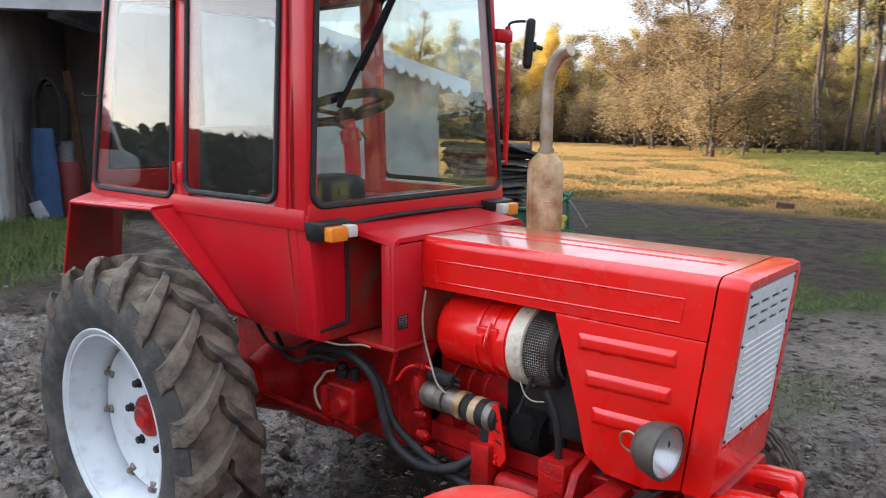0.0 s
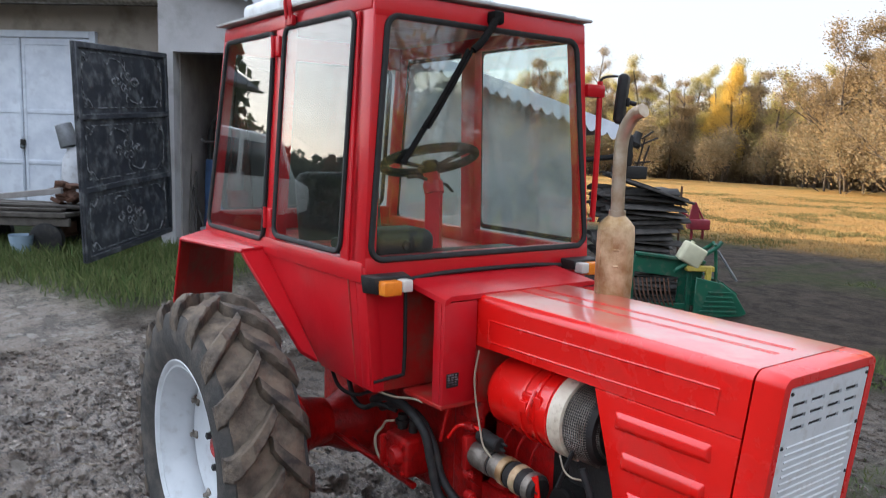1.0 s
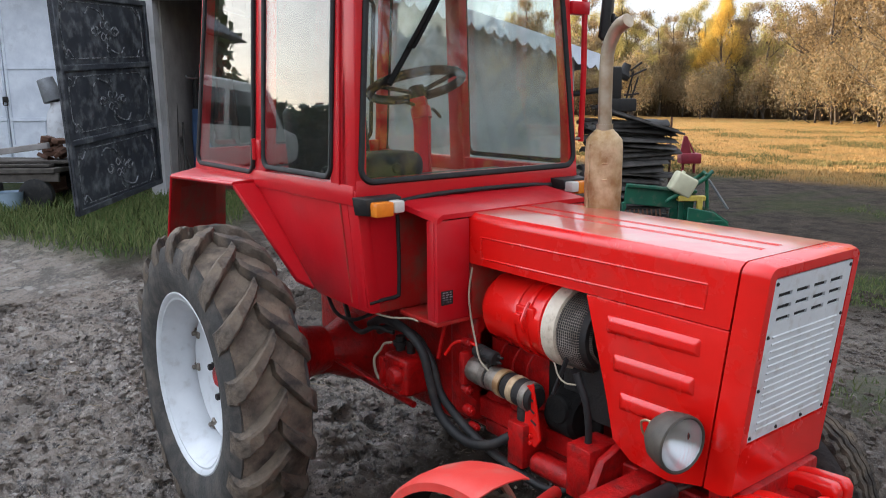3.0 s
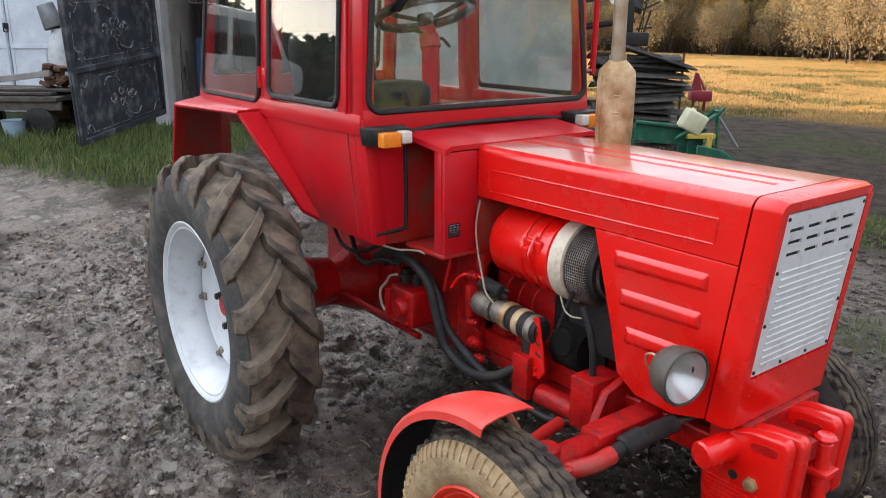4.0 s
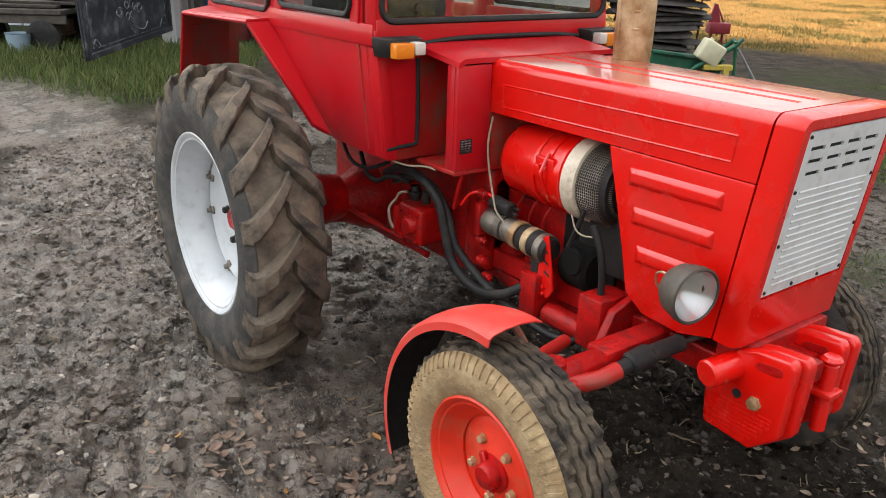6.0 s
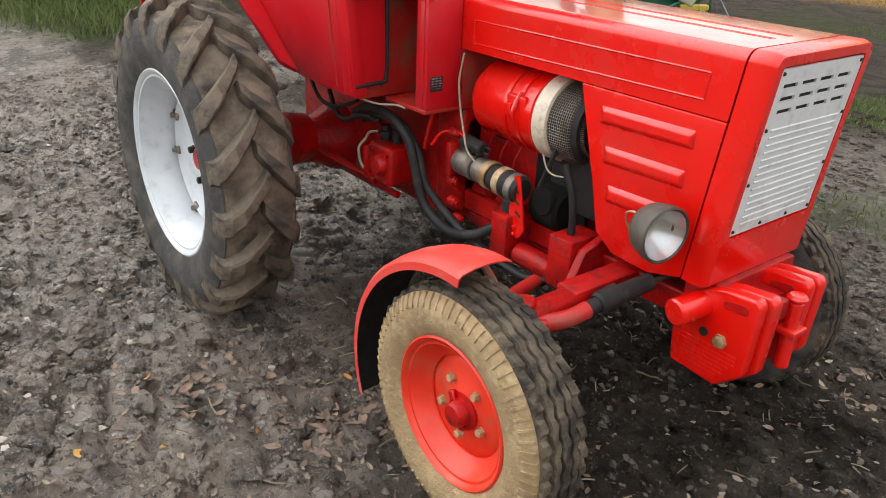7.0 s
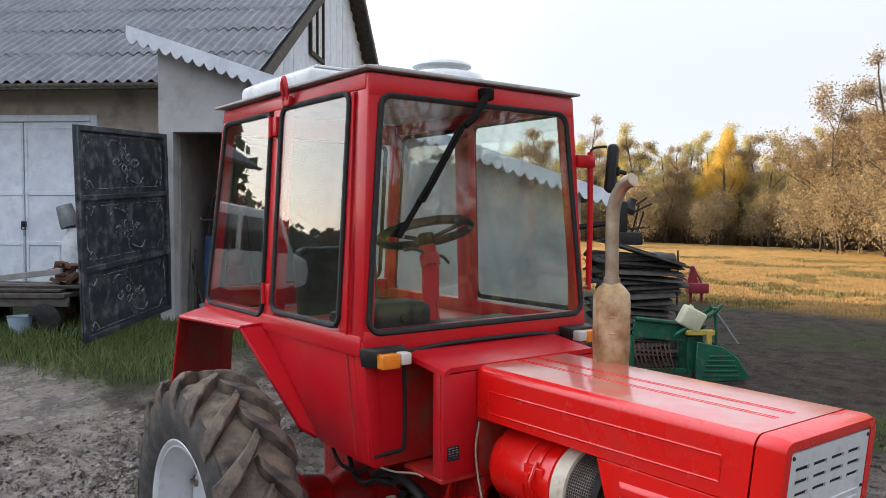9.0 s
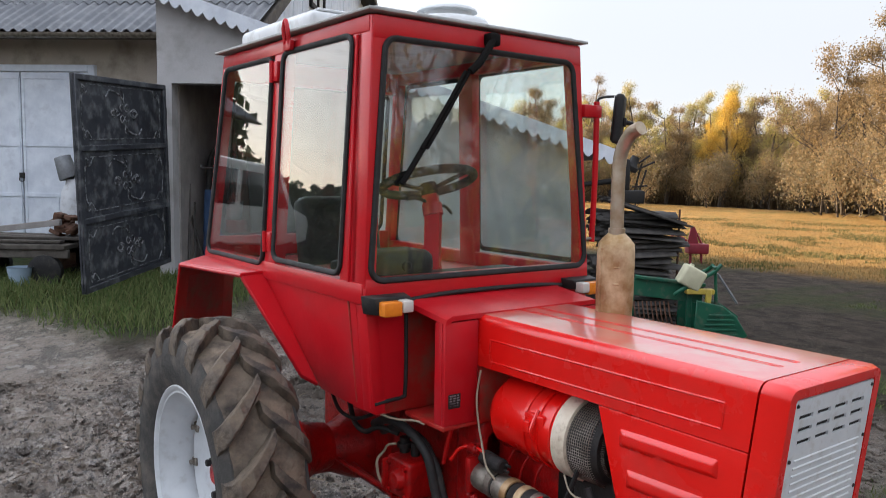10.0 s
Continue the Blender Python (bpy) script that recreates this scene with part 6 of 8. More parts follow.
part("backrest", bm, RUBBER_PLAIN, seat)
bm = BM()
box(bm, -0.40, -0.1, -0.17, 0.17, 0.88, 1.17, 0.02)
part("seat_base", bm, DARK_METAL, seat)
bm = BM()
box(bm, 0.05, 0.60, -0.50, 0.50, 0.955, 0.985, 0.006)
box(bm, -0.95, 0.05, -0.52, 0.52, 1.352, 1.376, 0.004, 1)
part("cab_floor", bm, RED_DULL, cab)
bm = BM()
tube(bm, [(0.10, 0.16, 0.95), (0.08, 0.17, 1.2), (0.0, 0.18, 1.45)], 0.010, 8)
lathe(bm, [(0, 0.028), (0.02, 0.02), (0.026, 0), (0.02, -0.02), (0, -0.026)], 14, pose(0.0, 0.18, 1.46))
part("gear_lever", bm, DARK_METAL, tractor)
bm = BM()
tube(bm, [(0.05, -0.30, 0.95), (0.06, -0.32, 1.2), (0.02, -0.33, 1.42)], 0.010, 8)
lathe(bm, [(0, 0.028), (0.02, 0.02), (0.026, 0), (0.02, -0.02), (0, -0.026)], 14, pose(0.02, -0.33, 1.43))
part("gear_lever", bm, DARK_METAL, tractor)
bm = BM()
box(bm, 0.40, 0.60, -0.47, -0.205, 1.435, 1.548, 0.045, 5)
box(bm, 0.42, 0.60, -0.205, 0.30, 1.40, 1.445, 0.012, 2)
rod(bm, (0.585, -0.35, 1.49), (0.612, -0.35, 1.49), 0.020, 16, 0.004)
part("instrument_panel", bm, RUBBER_PLAIN, tractor, "black instrument panel under the windscreen")

# chassis and engine
bm = BM()
box(bm, -0.35, 0.30, -0.20, 0.20, 0.42, 0.90, 0.04, 3)
box(bm, 0.25, 0.75, -0.17, 0.17, 0.45, 0.88, 0.04, 3)
part("gearbox_housing", bm, RED_CAST, tractor, "red painted gearbox casting")
bm = BM()
rod(bm, (0, -0.78, REAR_Z), (0, 0.78, REAR_Z), 0.075, 20)
part("axle_tube", bm, RED_CAST, tractor)
for s in (-1, 1):
    bm = BM()
    lathe(bm, [(0.16, 0.0), (0.15, 0.05), (0.10, 0.16), (0.085, 0.32)], 24, pose(0, s * 0.20, REAR_Z, -90 * s, 0, 0))
    lathe(bm, [(0.0, 0.0), (0.13, 0.0), (0.15, 0.012), (0.155, 0.05), (0.12, 0.09), (0.10, 0.20)], 28, pose(0.02, s * 0.58, REAR_Z + 0.03, 90 * s, 0, 0))
    part("axle_housing", bm, RED_CAST, tractor)
for s in (-1, 1):
    bm = BM()
    tube(bm, [(0.10, s * 0.30, 0.56), (0.35, s * 0.31, 0.545), (0.62, s * 0.30, 0.53)], 0.014, 8)
    part("control_rod", bm, RED_CAST, tractor)
    bm = BM()
    tube(bm, [(-0.10, s * 0.36, 0.60), (0.2, s * 0.36, 0.585), (0.5, s * 0.33, 0.56)], 0.010, 8)
    part("control_rod", bm, RED_CAST, tractor)
bm = BM()
box(bm, 0.72, 1.42, -0.125, 0.125, 0.46, 1.02, 0.03, 3)
box(bm, 0.74, 0.90, -0.215, 0.215, 0.52, 0.95, 0.03, 3)
for k in range(3):
    lathe(bm, [(0.05, 0), (0.06, 0.02), (0.045, 0.05), (0.0, 0.06)], 18, pose(0.96 + k * 0.14, -0.12, 0.62, 90, 0, 0))
for k in range(7):
    bolt_at(bm, (0.93 + 0.07 * k, -0.127, 0.53), (0, -1, 0))
box(bm, 0.92, 1.38, -0.155, -0.12, 0.545, 0.60, 0.008, 2)
box(bm, 0.92, 1.40, -0.18, 0.18, 0.49, 0.545, 0.012, 2)
part("engine_block", bm, RED_CAST, tractor, "red painted engine block with bolted covers")
bm = BM()
box(bm, 1.30, 1.88, -0.16, 0.16, 0.70, 1.12, 0.02)
part("radiator_core", bm, DARK_METAL, tractor)
bm = BM()
for s in (-1, 1):
    box(bm, 0.90, 2.0, s * 0.17 - 0.02, s * 0.17 + 0.02, 0.55, 0.63, 0.006, 1)
box(bm, 1.90, 2.02, -0.19, 0.19, 0.48, 0.70, 0.01)
part("chassis_rail", bm, RED_CAST, tractor)

cleaner = new("air_cleaner")
cleaner.parent = tractor
cleaner["label"] = "red drum with a white band and black mesh end"
CA = Vector((0.965, -0.115, 0.995))
CR = 0.136
bm = BM()
lathe(bm, [(0.0, 0.0), (0.11, 0.0), (0.128, 0.012), (CR, 0.035), (CR, 0.325)], 44, Matrix.Translation(CA) @ TO_FRONT)
part("drum", bm, RED, cleaner)
for h in (0.185, 0.245, 0.300):
    bm = BM()
    lathe(bm, [(CR, h), (CR + 0.006, h + 0.002), (CR + 0.006, h + 0.016), (CR, h + 0.018)], 44, Matrix.Translation(CA) @ TO_FRONT, cap=False)
    part("hoop", bm, RED, cleaner)
bm = BM()
box(bm, CA.x + 0.195, CA.x + 0.285, CA.y - CR * 0.90 - 0.012, CA.y - CR * 0.90 + 0.02, 0.985, 1.06, 0.006)
box(bm, CA.x + 0.205, CA.x + 0.235, CA.y - CR * 0.95 - 0.022, CA.y - CR * 0.95, 0.995, 1.035, 0.004)
tube(bm, [(CA.x + 0.25, CA.y - CR - 0.005, 0.97), (CA.x + 0.25, CA.y - CR - 0.02, 1.01), (CA.x + 0.25, CA.y - CR * 0.85 - 0.008, 1.075)], 0.006, 6)
part("clip", bm, RED, cleaner)
bm = BM()
lathe(bm, [(CR + 0.001, 0.325), (CR + 0.007, 0.328), (CR + 0.007, 0.385), (CR + 0.001, 0.388), (CR - 0.01, 0.388)], 44, Matrix.Translation(CA) @ TO_FRONT, cap=False)
part("band", bm, BEIGE, cleaner, "yellowed white cloth band")
bm = BM()
lathe(bm, [(CR - 0.004, 0.386), (CR - 0.006, 0.47), (CR - 0.02, 0.50), (0.0, 0.505)], 44, Matrix.Translation(CA) @ TO_FRONT)
part("mesh_core", bm, DARK_METAL, cleaner)
# woven wire over the end
wire_v = BM()
MM = Matrix.Translation(CA) @ TO_FRONT
for k in range(90):
    q = 2 * math.pi * k / 90
    tube(wire_v, [MM @ Vector(((CR - 0.002) * math.cos(q), (CR - 0.002) * math.sin(q), 0.388)), MM @ Vector(((CR - 0.004) * math.cos(q), (CR - 0.004) * math.sin(q), 0.475)), MM @ Vector((0.09 * math.cos(q), 0.09 * math.sin(q), 0.507))], 0.0011, 4, False)
for k in range(11):
    lathe(wire_v, [(CR - 0.0035, 0.392 + k * 0.0085 - 0.001), (CR - 0.0015, 0.392 + k * 0.0085), (CR - 0.0035, 0.392 + k * 0.0085 + 0.001)], 60, MM, cap=False)
part("wire_mesh", wire_v, STEEL, cleaner, "fine wire mesh")

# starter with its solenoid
# added black plates that paint the dark gaps beside and above the starter
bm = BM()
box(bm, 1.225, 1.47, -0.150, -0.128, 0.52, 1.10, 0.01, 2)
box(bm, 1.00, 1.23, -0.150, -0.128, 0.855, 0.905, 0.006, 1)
part("fan_shroud", bm, MATT_BLACK, tractor, "flat black plate standing in for shade in the engine gap")
for k in range(3):
    bm = BM()
    x = 0.985 + 0.075 * k
    tube(bm, [(x, -0.135, 0.62), (x + 0.008, -0.172, 0.66), (x + 0.012, -0.176, 0.80), (x + 0.03, -0.15, 0.87)], 0.0045, 8)
    part("fuel_line", bm, RED_CAST, tractor)
for x, z, r in ((0.915, 0.60, 0.020), (0.905, 0.68, 0.018), (0.945, 0.545, 0.016), (0.905, 0.86, 0.018)):
    bm = BM()
    rod(bm, (x - 0.01, -0.262, z), (x + 0.03, -0.264, z), r, 14, 0.004)
    bolt_at(bm, (x + 0.03, -0.264, z), (1, 0, 0), r * 0.6, 0.012)
    part("flange_bolt", bm, RED_CAST, tractor)
bm = BM()
rod(bm, (1.215, -0.245, 0.655), (1.215, -0.245, 0.705), 0.030, 18, 0.005)
rod(bm, (1.215, -0.245, 0.705), (1.215, -0.245, 0.722), 0.022, 18, 0.004)
part("filler_cap", bm, DARK_METAL, tractor, "dark ribbed cap on a red bracket")
starter = new("starter_motor")
starter.parent = tractor
starter["label"] = "starter motor of pale metal and black casing"
SA = Vector((0.925, -0.235, 0.760))
MM = Matrix.Translation(SA) @ pose(0, 0, 0, 0, 92, -2)
bm = BM()
lathe(bm, [(0.0, -0.02), (0.035, -0.02), (0.05, 0.0), (0.052, 0.05), (0.046, 0.07)], 24, MM)
lathe(bm, [(0.047, 0.115), (0.048, 0.165), (0.047, 0.165)], 24, MM)
part("nose_casting", bm, STEEL, starter, "pale cast metal")
bm = BM()
lathe(bm, [(0.046, 0.07), (0.047, 0.17), (0.045, 0.17)], 24, MM)
lathe(bm, [(0.046, 0.20), (0.049, 0.205), (0.049, 0.33), (0.04, 0.345), (0, 0.345)], 24, MM)
part("body", bm, DARK_METAL, starter)
for h in (0.075, 0.165, 0.235, 0.30):
    bm = BM()
    lathe(bm, [(0.046, h), (0.0515, h + 0.001), (0.0515, h + 0.030), (0.046, h + 0.031)], 24, MM, cap=False)
    part("collar", bm, RUSTY if h in (0.235, 0.165) else STEEL, starter)
bm = BM()
M2 = Matrix.Translation(SA + Vector((0.03, -0.012, 0.080))) @ pose(0, 0, 0, 0, 92, -2)
lathe(bm, [(0, 0.0), (0.025, 0.0), (0.028, 0.01), (0.028, 0.05), (0.026, 0.052), (0.026, 0.105), (0.02, 0.11), (0.0, 0.11)], 20, M2)
for q in (0.3, 2.2):
    rod(bm, M2 @ Vector((0.012 * math.cos(q), 0.012 * math.sin(q), 0.108)), M2 @ Vector((0.012 * math.cos(q), 0.012 * math.sin(q), 0.135)), 0.005, 8)
part("solenoid", bm, DARK_METAL, starter)

# dynamo with pulley and slotted bracket
dyn = new("alternator")
dyn.parent = tractor
dyn["label"] = "black alternator behind a red slotted bracket"
bm = BM()
lathe(bm, [(0.0, 0.0), (0.075, 0.0), (0.082, 0.012), (0.082, 0.11), (0.07, 0.125), (0.0, 0.125)], 32, Matrix.Translation((1.285, -0.15, 0.70)) @ TO_FRONT)
lathe(bm, [(0.0, 0.0), (0.045, 0.0), (0.052, 0.008), (0.040, 0.016), (0.052, 0.024), (0.045, 0.032), (0.0, 0.032)], 28, pose(1.35, -0.205, 0.735, 90, 0, 0))
part("body", bm, MATT_BLACK, dyn)
bm = BM()
slab_y(bm, [(1.245, 0.795), (1.275, 0.81), (1.300, 0.70), (1.315, 0.62), (1.29, 0.585), (1.25, 0.59), (1.235, 0.66)], -0.262, -0.272, 0.003, 1, None)
for z in (0.60, 0.625):
    bolt_at(bm, (1.272, -0.272, z), (0, -1, 0), 0.008, 0.01)
part("slotted_bracket", bm, RED, dyn, "red slotted bracket")
for x, z in ((1.255, 0.755), (1.262, 0.715), (1.27, 0.675)):
    bm = BM()
    box(bm, -0.014, 0.014, -0.2735, -0.2725, -0.004, 0.004, 0, 1, pose(x + 0.012, 0, z, 0, 24, 0))
    part("slot", bm, DARK_METAL, dyn)
bm = BM()
tube(bm, [(1.335, -0.235, 0.785), (1.385, -0.22, 0.93), (1.40, -0.20, 1.0)], 0.008, 6)
part("drive_belt", bm, RUBBER_PLAIN, tractor)

# injection or hydraulic pump low beside the cab
pump = new("hydraulic_pump")
pump.parent = tractor
pump["label"] = "red hydraulic pump block with wired fittings"
bm = BM()
box(bm, 0.505, 0.665, -0.37, -0.23, 0.585, 0.74, 0.018, 3)
box(bm, 0.49, 0.52, -0.385, -0.25, 0.60, 0.72, 0.008, 2)
lathe(bm, [(0, 0.03), (0.03, 0.028), (0.04, 0.015), (0.042, 0)], 20, pose(0.60, -0.37, 0.665, 90, 0, 0))
for x in (0.53, 0.64):
    for z in (0.605, 0.715):
        bolt_at(bm, (x, -0.371, z), (0, -1, 0), 0.009, 0.01)
part("body", bm, RED_CAST, pump)
bm = BM()
rod(bm, (0.53, -0.30, 0.735), (0.53, -0.30, 0.80), 0.020, 12)
rod(bm, (0.59, -0.29, 0.735), (0.59, -0.29, 0.79), 0.018, 12)
lathe(bm, [(0.0, 0), (0.03, 0.0), (0.03, 0.018), (0, 0.018)], 14, pose(0.53, -0.30, 0.76))
part("fitting", bm, DARK_METAL, pump)
bm = BM()
tube(bm, [(0.475, -0.36, 0.74), (0.455, -0.38, 0.70), (0.47, -0.385, 0.65), (0.49, -0.38, 0.62)], 0.006, 6)
tube(bm, [(0.475, -0.36, 0.74), (0.50, -0.36, 0.77), (0.53, -0.34, 0.78)], 0.005, 6)
part("wire", bm, WIRE, pump)

# hoses and wires
def hose(name, pts, r, mat, label):
    bm = BM()
    tube(bm, pts, r, 10)
    return part(name, bm, mat, tractor, label)


hose("hydraulic_hose", [(0.40, -0.36, 0.83), (0.52, -0.37, 0.88), (0.66, -0.37, 0.875), (0.765, -0.36, 0.81), (0.805, -0.35, 0.69), (0.84, -0.34, 0.585), (0.915, -0.33, 0.53), (1.02, -0.33, 0.52), (1.12, -0.32, 0.55), (1.19, -0.28, 0.60)], 0.018, RUBBER_PLAIN, "thick black hydraulic hose")
hose("hydraulic_hose", [(0.42, -0.33, 0.80), (0.56, -0.345, 0.855), (0.70, -0.34, 0.845), (0.785, -0.33, 0.76), (0.825, -0.32, 0.65), (0.90, -0.30, 0.575), (1.03, -0.30, 0.525), (1.20, -0.29, 0.485), (1.38, -0.27, 0.46), (1.46, -0.24, 0.52)], 0.016, RUBBER_PLAIN, "thick black hydraulic hose")
hose("hydraulic_hose", [(1.46, -0.262, 0.90), (1.50, -0.255, 0.80), (1.505, -0.25, 0.66), (1.47, -0.27, 0.52), (1.36, -0.29, 0.475), (1.18, -0.30, 0.49)], 0.012, RUBBER_PLAIN, "black hose")
hose("white_wire", [(0.925, -0.245, 1.145), (0.918, -0.255, 1.05), (0.93, -0.255, 0.96), (0.975, -0.27, 0.88), (1.01, -0.28, 0.825), (1.045, -0.27, 0.79)], 0.004, WIRE, "dirty white wire")
hose("white_wire", [(0.62, -0.49, 0.955), (0.67, -0.44, 0.935), (0.74, -0.40, 0.94), (0.78, -0.385, 0.935)], 0.004, WIRE, "dirty white wire")
hose("red_cable", [(0.83, -0.30, 0.80), (0.87, -0.28, 0.855), (0.95, -0.26, 0.865), (1.02, -0.255, 0.835)], 0.007, RED, "red cable")
hose("thin_wire", [(1.345, -0.243, 0.90), (1.37, -0.247, 0.86), (1.40, -0.244, 0.845), (1.44, -0.24, 0.85)], 0.003, WIRE, "thin pale wire")
hose("fuel_pipe", [(0.83, -0.25, 1.12), (0.845, -0.28, 1.0), (0.825, -0.30, 0.90), (0.80, -0.31, 0.78)], 0.009, RED_CAST, "red painted pipe")

hose("hydraulic_hose", [(0.16, -0.34, 0.86), (0.26, -0.37, 0.80), (0.36, -0.38, 0.79), (0.45, -0.37, 0.83), (0.53, -0.33, 0.82)], 0.011, RUBBER_PLAIN, "black hose")
hose("hydraulic_hose", [(0.10, -0.40, 0.92), (0.22, -0.42, 0.85), (0.33, -0.40, 0.84), (0.42, -0.36, 0.88)], 0.008, RUBBER_PLAIN, "thin black cable")

# bell housing flange by the starter
bm = BM()
slab_x(bm, [(-0.29 * math.cos(radians(a)) * 0.9, 0.74 + 0.21 * math.sin(radians(a))) for a in range(0, 360, 15)], 0.86, 0.90, 0.006, 2)
box(bm, 0.895, 0.93, -0.29, -0.17, 0.70, 0.83, 0.012, 2)
part("bell_housing", bm, RED_CAST, tractor, "red bell housing flange")

# front axle, steering and front mudguards
axle = new("front_axle")
axle.parent = tractor
axle["label"] = "red tubular front axle with steering links"
bm = BM()
rod(bm, (FRONT_X, -0.62, 0.59), (FRONT_X, 0.35, 0.59), 0.040, 18)
box(bm, FRONT_X - 0.045, FRONT_X + 0.045, -0.46, 0.30, 0.545, 0.635, 0.014, 2)
for s in (-1, 1):
    pin = FRONT_OUT[s] - 0.243
    rod(bm, (FRONT_X, s * pin, 0.30), (FRONT_X, s * pin, 0.65), 0.036, 16, 0.006)
    rod(bm, (FRONT_X, s * (pin - 0.01), FRONT_Z), (FRONT_X, s * (pin + 0.17), FRONT_Z), 0.03, 14)
box(bm, FRONT_X - 0.09, FRONT_X + 0.09, -0.14, 0.14, 0.53, 0.68, 0.012, 2)
part("beam", bm, RED_CAST, axle)
bm = BM()
rod(bm, (1.27, -0.24, 0.52), (1.50, -0.25, 0.525), 0.040, 18, 0.006)
rod(bm, (1.48, -0.25, 0.525), (1.53, -0.25, 0.525), 0.046, 18, 0.006)
box(bm, 1.18, 1.26, -0.30, -0.16, 0.50, 0.66, 0.008, 2)
box(bm, 1.46, 1.56, -0.30, -0.16, 0.50, 0.68, 0.008, 2)
slab_x(bm, [(-0.16, 0.50), (-0.36, 0.50), (-0.28, 0.66), (-0.16, 0.70)], 1.57, 1.60, 0.004, 1)
part("steering_box", bm, RED_CAST, axle)
bm = BM()
tube(bm, [(1.56, -0.62, 0.53), (1.50, -0.50, 0.52), (1.46, -0.34, 0.52)], 0.022, 10)
tube(bm, [(FRONT_X + 0.035, -0.60, 0.575), (FRONT_X + 0.075, -0.53, 0.59), (FRONT_X + 0.085, -0.46, 0.602)], 0.026, 12)
rod(bm, (FRONT_X + 0.035, -0.60, 0.53), (FRONT_X + 0.035, -0.60, 0.60), 0.032, 14, 0.008)
rod(bm, (1.56, -0.62, 0.50), (1.56, -0.62, 0.57), 0.03, 14, 0.008)
part("drag_link", bm, RED_DULL, axle)
bm = BM()
rod(bm, (FRONT_X + 0.082, -0.47, 0.600), (FRONT_X + 0.088, -0.40, 0.612), 0.022, 14, 0.006)
rod(bm, (FRONT_X + 0.086, -0.42, 0.608), (FRONT_X + 0.094, -0.34, 0.624), 0.034, 16, 0.008)
rod(bm, (FRONT_X + 0.094, -0.345, 0.622), (FRONT_X + 0.112, -0.22, 0.636), 0.027, 14, 0.006)
part("damper", bm, RUBBER_PLAIN, axle, "black steering damper in a rubber boot")
bm = BM()
rod(bm, (FRONT_X + 0.110, -0.23, 0.635), (FRONT_X + 0.135, -0.12, 0.645), 0.010, 10)
part("damper_rod", bm, STEEL, axle, "bright steel rod")


def mudguard(s):
    bm = BM()
    t = bmesh.new()
    ys = [v + FRONT_OUT[s] - 0.873 for v in (0.895, 0.892, 0.880, 0.84, 0.79, 0.74, 0.715)]
    dz = [-0.030, -0.008, 0.002, 0.010, 0.012, 0.006, -0.004]
    rows = []
    for k in range(25):
        a = radians(86 + (203 - 86) * k / 24)
        rr = 0.432 + 0.04 * smooth01(100, 200, math.degrees(a))
        rows.append([t.verts.new((FRONT_X + (rr + d) * math.cos(a), s * y, FRONT_Z + 0.004 + (rr + d) * math.sin(a))) for y, d in zip(ys, dz)])
    for a, b in zip(rows, rows[1:]):
        for k in range(len(ys) - 1):
            t.faces.new((a[k], a[k + 1], b[k + 1], b[k]))
    bmesh.ops.recalc_face_normals(t, faces=t.faces[:])
    bmesh.ops.solidify(t, geom=t.faces[:], thickness=0.004)
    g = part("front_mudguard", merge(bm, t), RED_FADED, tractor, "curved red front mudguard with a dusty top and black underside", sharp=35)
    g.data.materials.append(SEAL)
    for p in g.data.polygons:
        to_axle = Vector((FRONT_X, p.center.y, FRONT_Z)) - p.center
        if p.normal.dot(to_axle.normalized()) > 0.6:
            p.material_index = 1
    bm = BM()
    o = FRONT_OUT[s] - 0.873
    tube(bm, [(FRONT_X, s * (0.66 + o), 0.55), (FRONT_X - 0.05, s * (0.70 + o), 0.70), (FRONT_X - 0.10, s * (0.74 + o), 0.79)], 0.012, 8)
    part("stay", bm, RED_DULL, g)


mudguard(-1)
mudguard(1)

# front weights
weights = new("front_weights")
weights.parent = tractor
weights["label"] = "stack of red cast front weights"
for y0, dx in ((-0.205, 0.0), (-0.158, 0.015), (0.020, 0.010), (0.068, 0.016)):
    bm = BM()
    out = [(1.893, 0.53), (1.905, 0.415), (2.060 + dx, 0.402), (2.138 + dx, 0.474), (2.150 + dx, 0.690), (2.135 + dx, 0.712), (2.035 + dx, 0.704), (1.985, 0.688), (1.915, 0.62)]
    slab_y(bm, out, y0, y0 + 0.042, 0.010, 3)
    w = part("weight", bm, RED, weights)
    # flat patch in darker red, painting the shade of a recessed slot
    bm = BM()
    slab_y(bm, [(2.040, 0.658), (2.042, 0.670), (2.052, 0.677), (2.110, 0.683), (2.118, 0.677), (2.118, 0.662), (2.110, 0.655), (2.049, 0.650)], y0 - 0.0015, y0 + 0.002, 0.0008, 1)
    part("hand_slot", bm, RED_CAST, w, "hand slot as a flat patch of recess-dark red")
bm = BM()
box(bm, 1.95, 2.10, -0.118, 0.02, 0.50, 0.66, 0.012, 2)
box(bm, 2.08, 2.15, -0.10, -0.05, 0.62, 0.68, 0.012, 2)
part("hanger", bm, RED_CAST, weights)
bm = BM()
for i in range(9):
    for j in range(13):
        x, z = 1.918 + j * 0.0165, 0.42 + i * 0.0135
        if z > 0.52 or z < 0.42 + max(0, x - 2.04) * 1.0 or x > 2.115:
            continue
        box(bm, x, x + 0.013, -0.2070, -0.2045, z, z + 0.009)
part("cast_pattern", bm, RED, weights)
bm = BM()
rod(bm, (1.955, -0.300, 0.622), (1.975, -0.19, 0.632), 0.041, 22, 0.006)
part("tow_pin", bm, RED, weights)
bm = BM()
bolt_at(bm, (2.055, -0.2055, 0.55), (0, -1, 0), 0.017, 0.016)
part("bolt", bm, RUSTY, weights)
bm = BM()
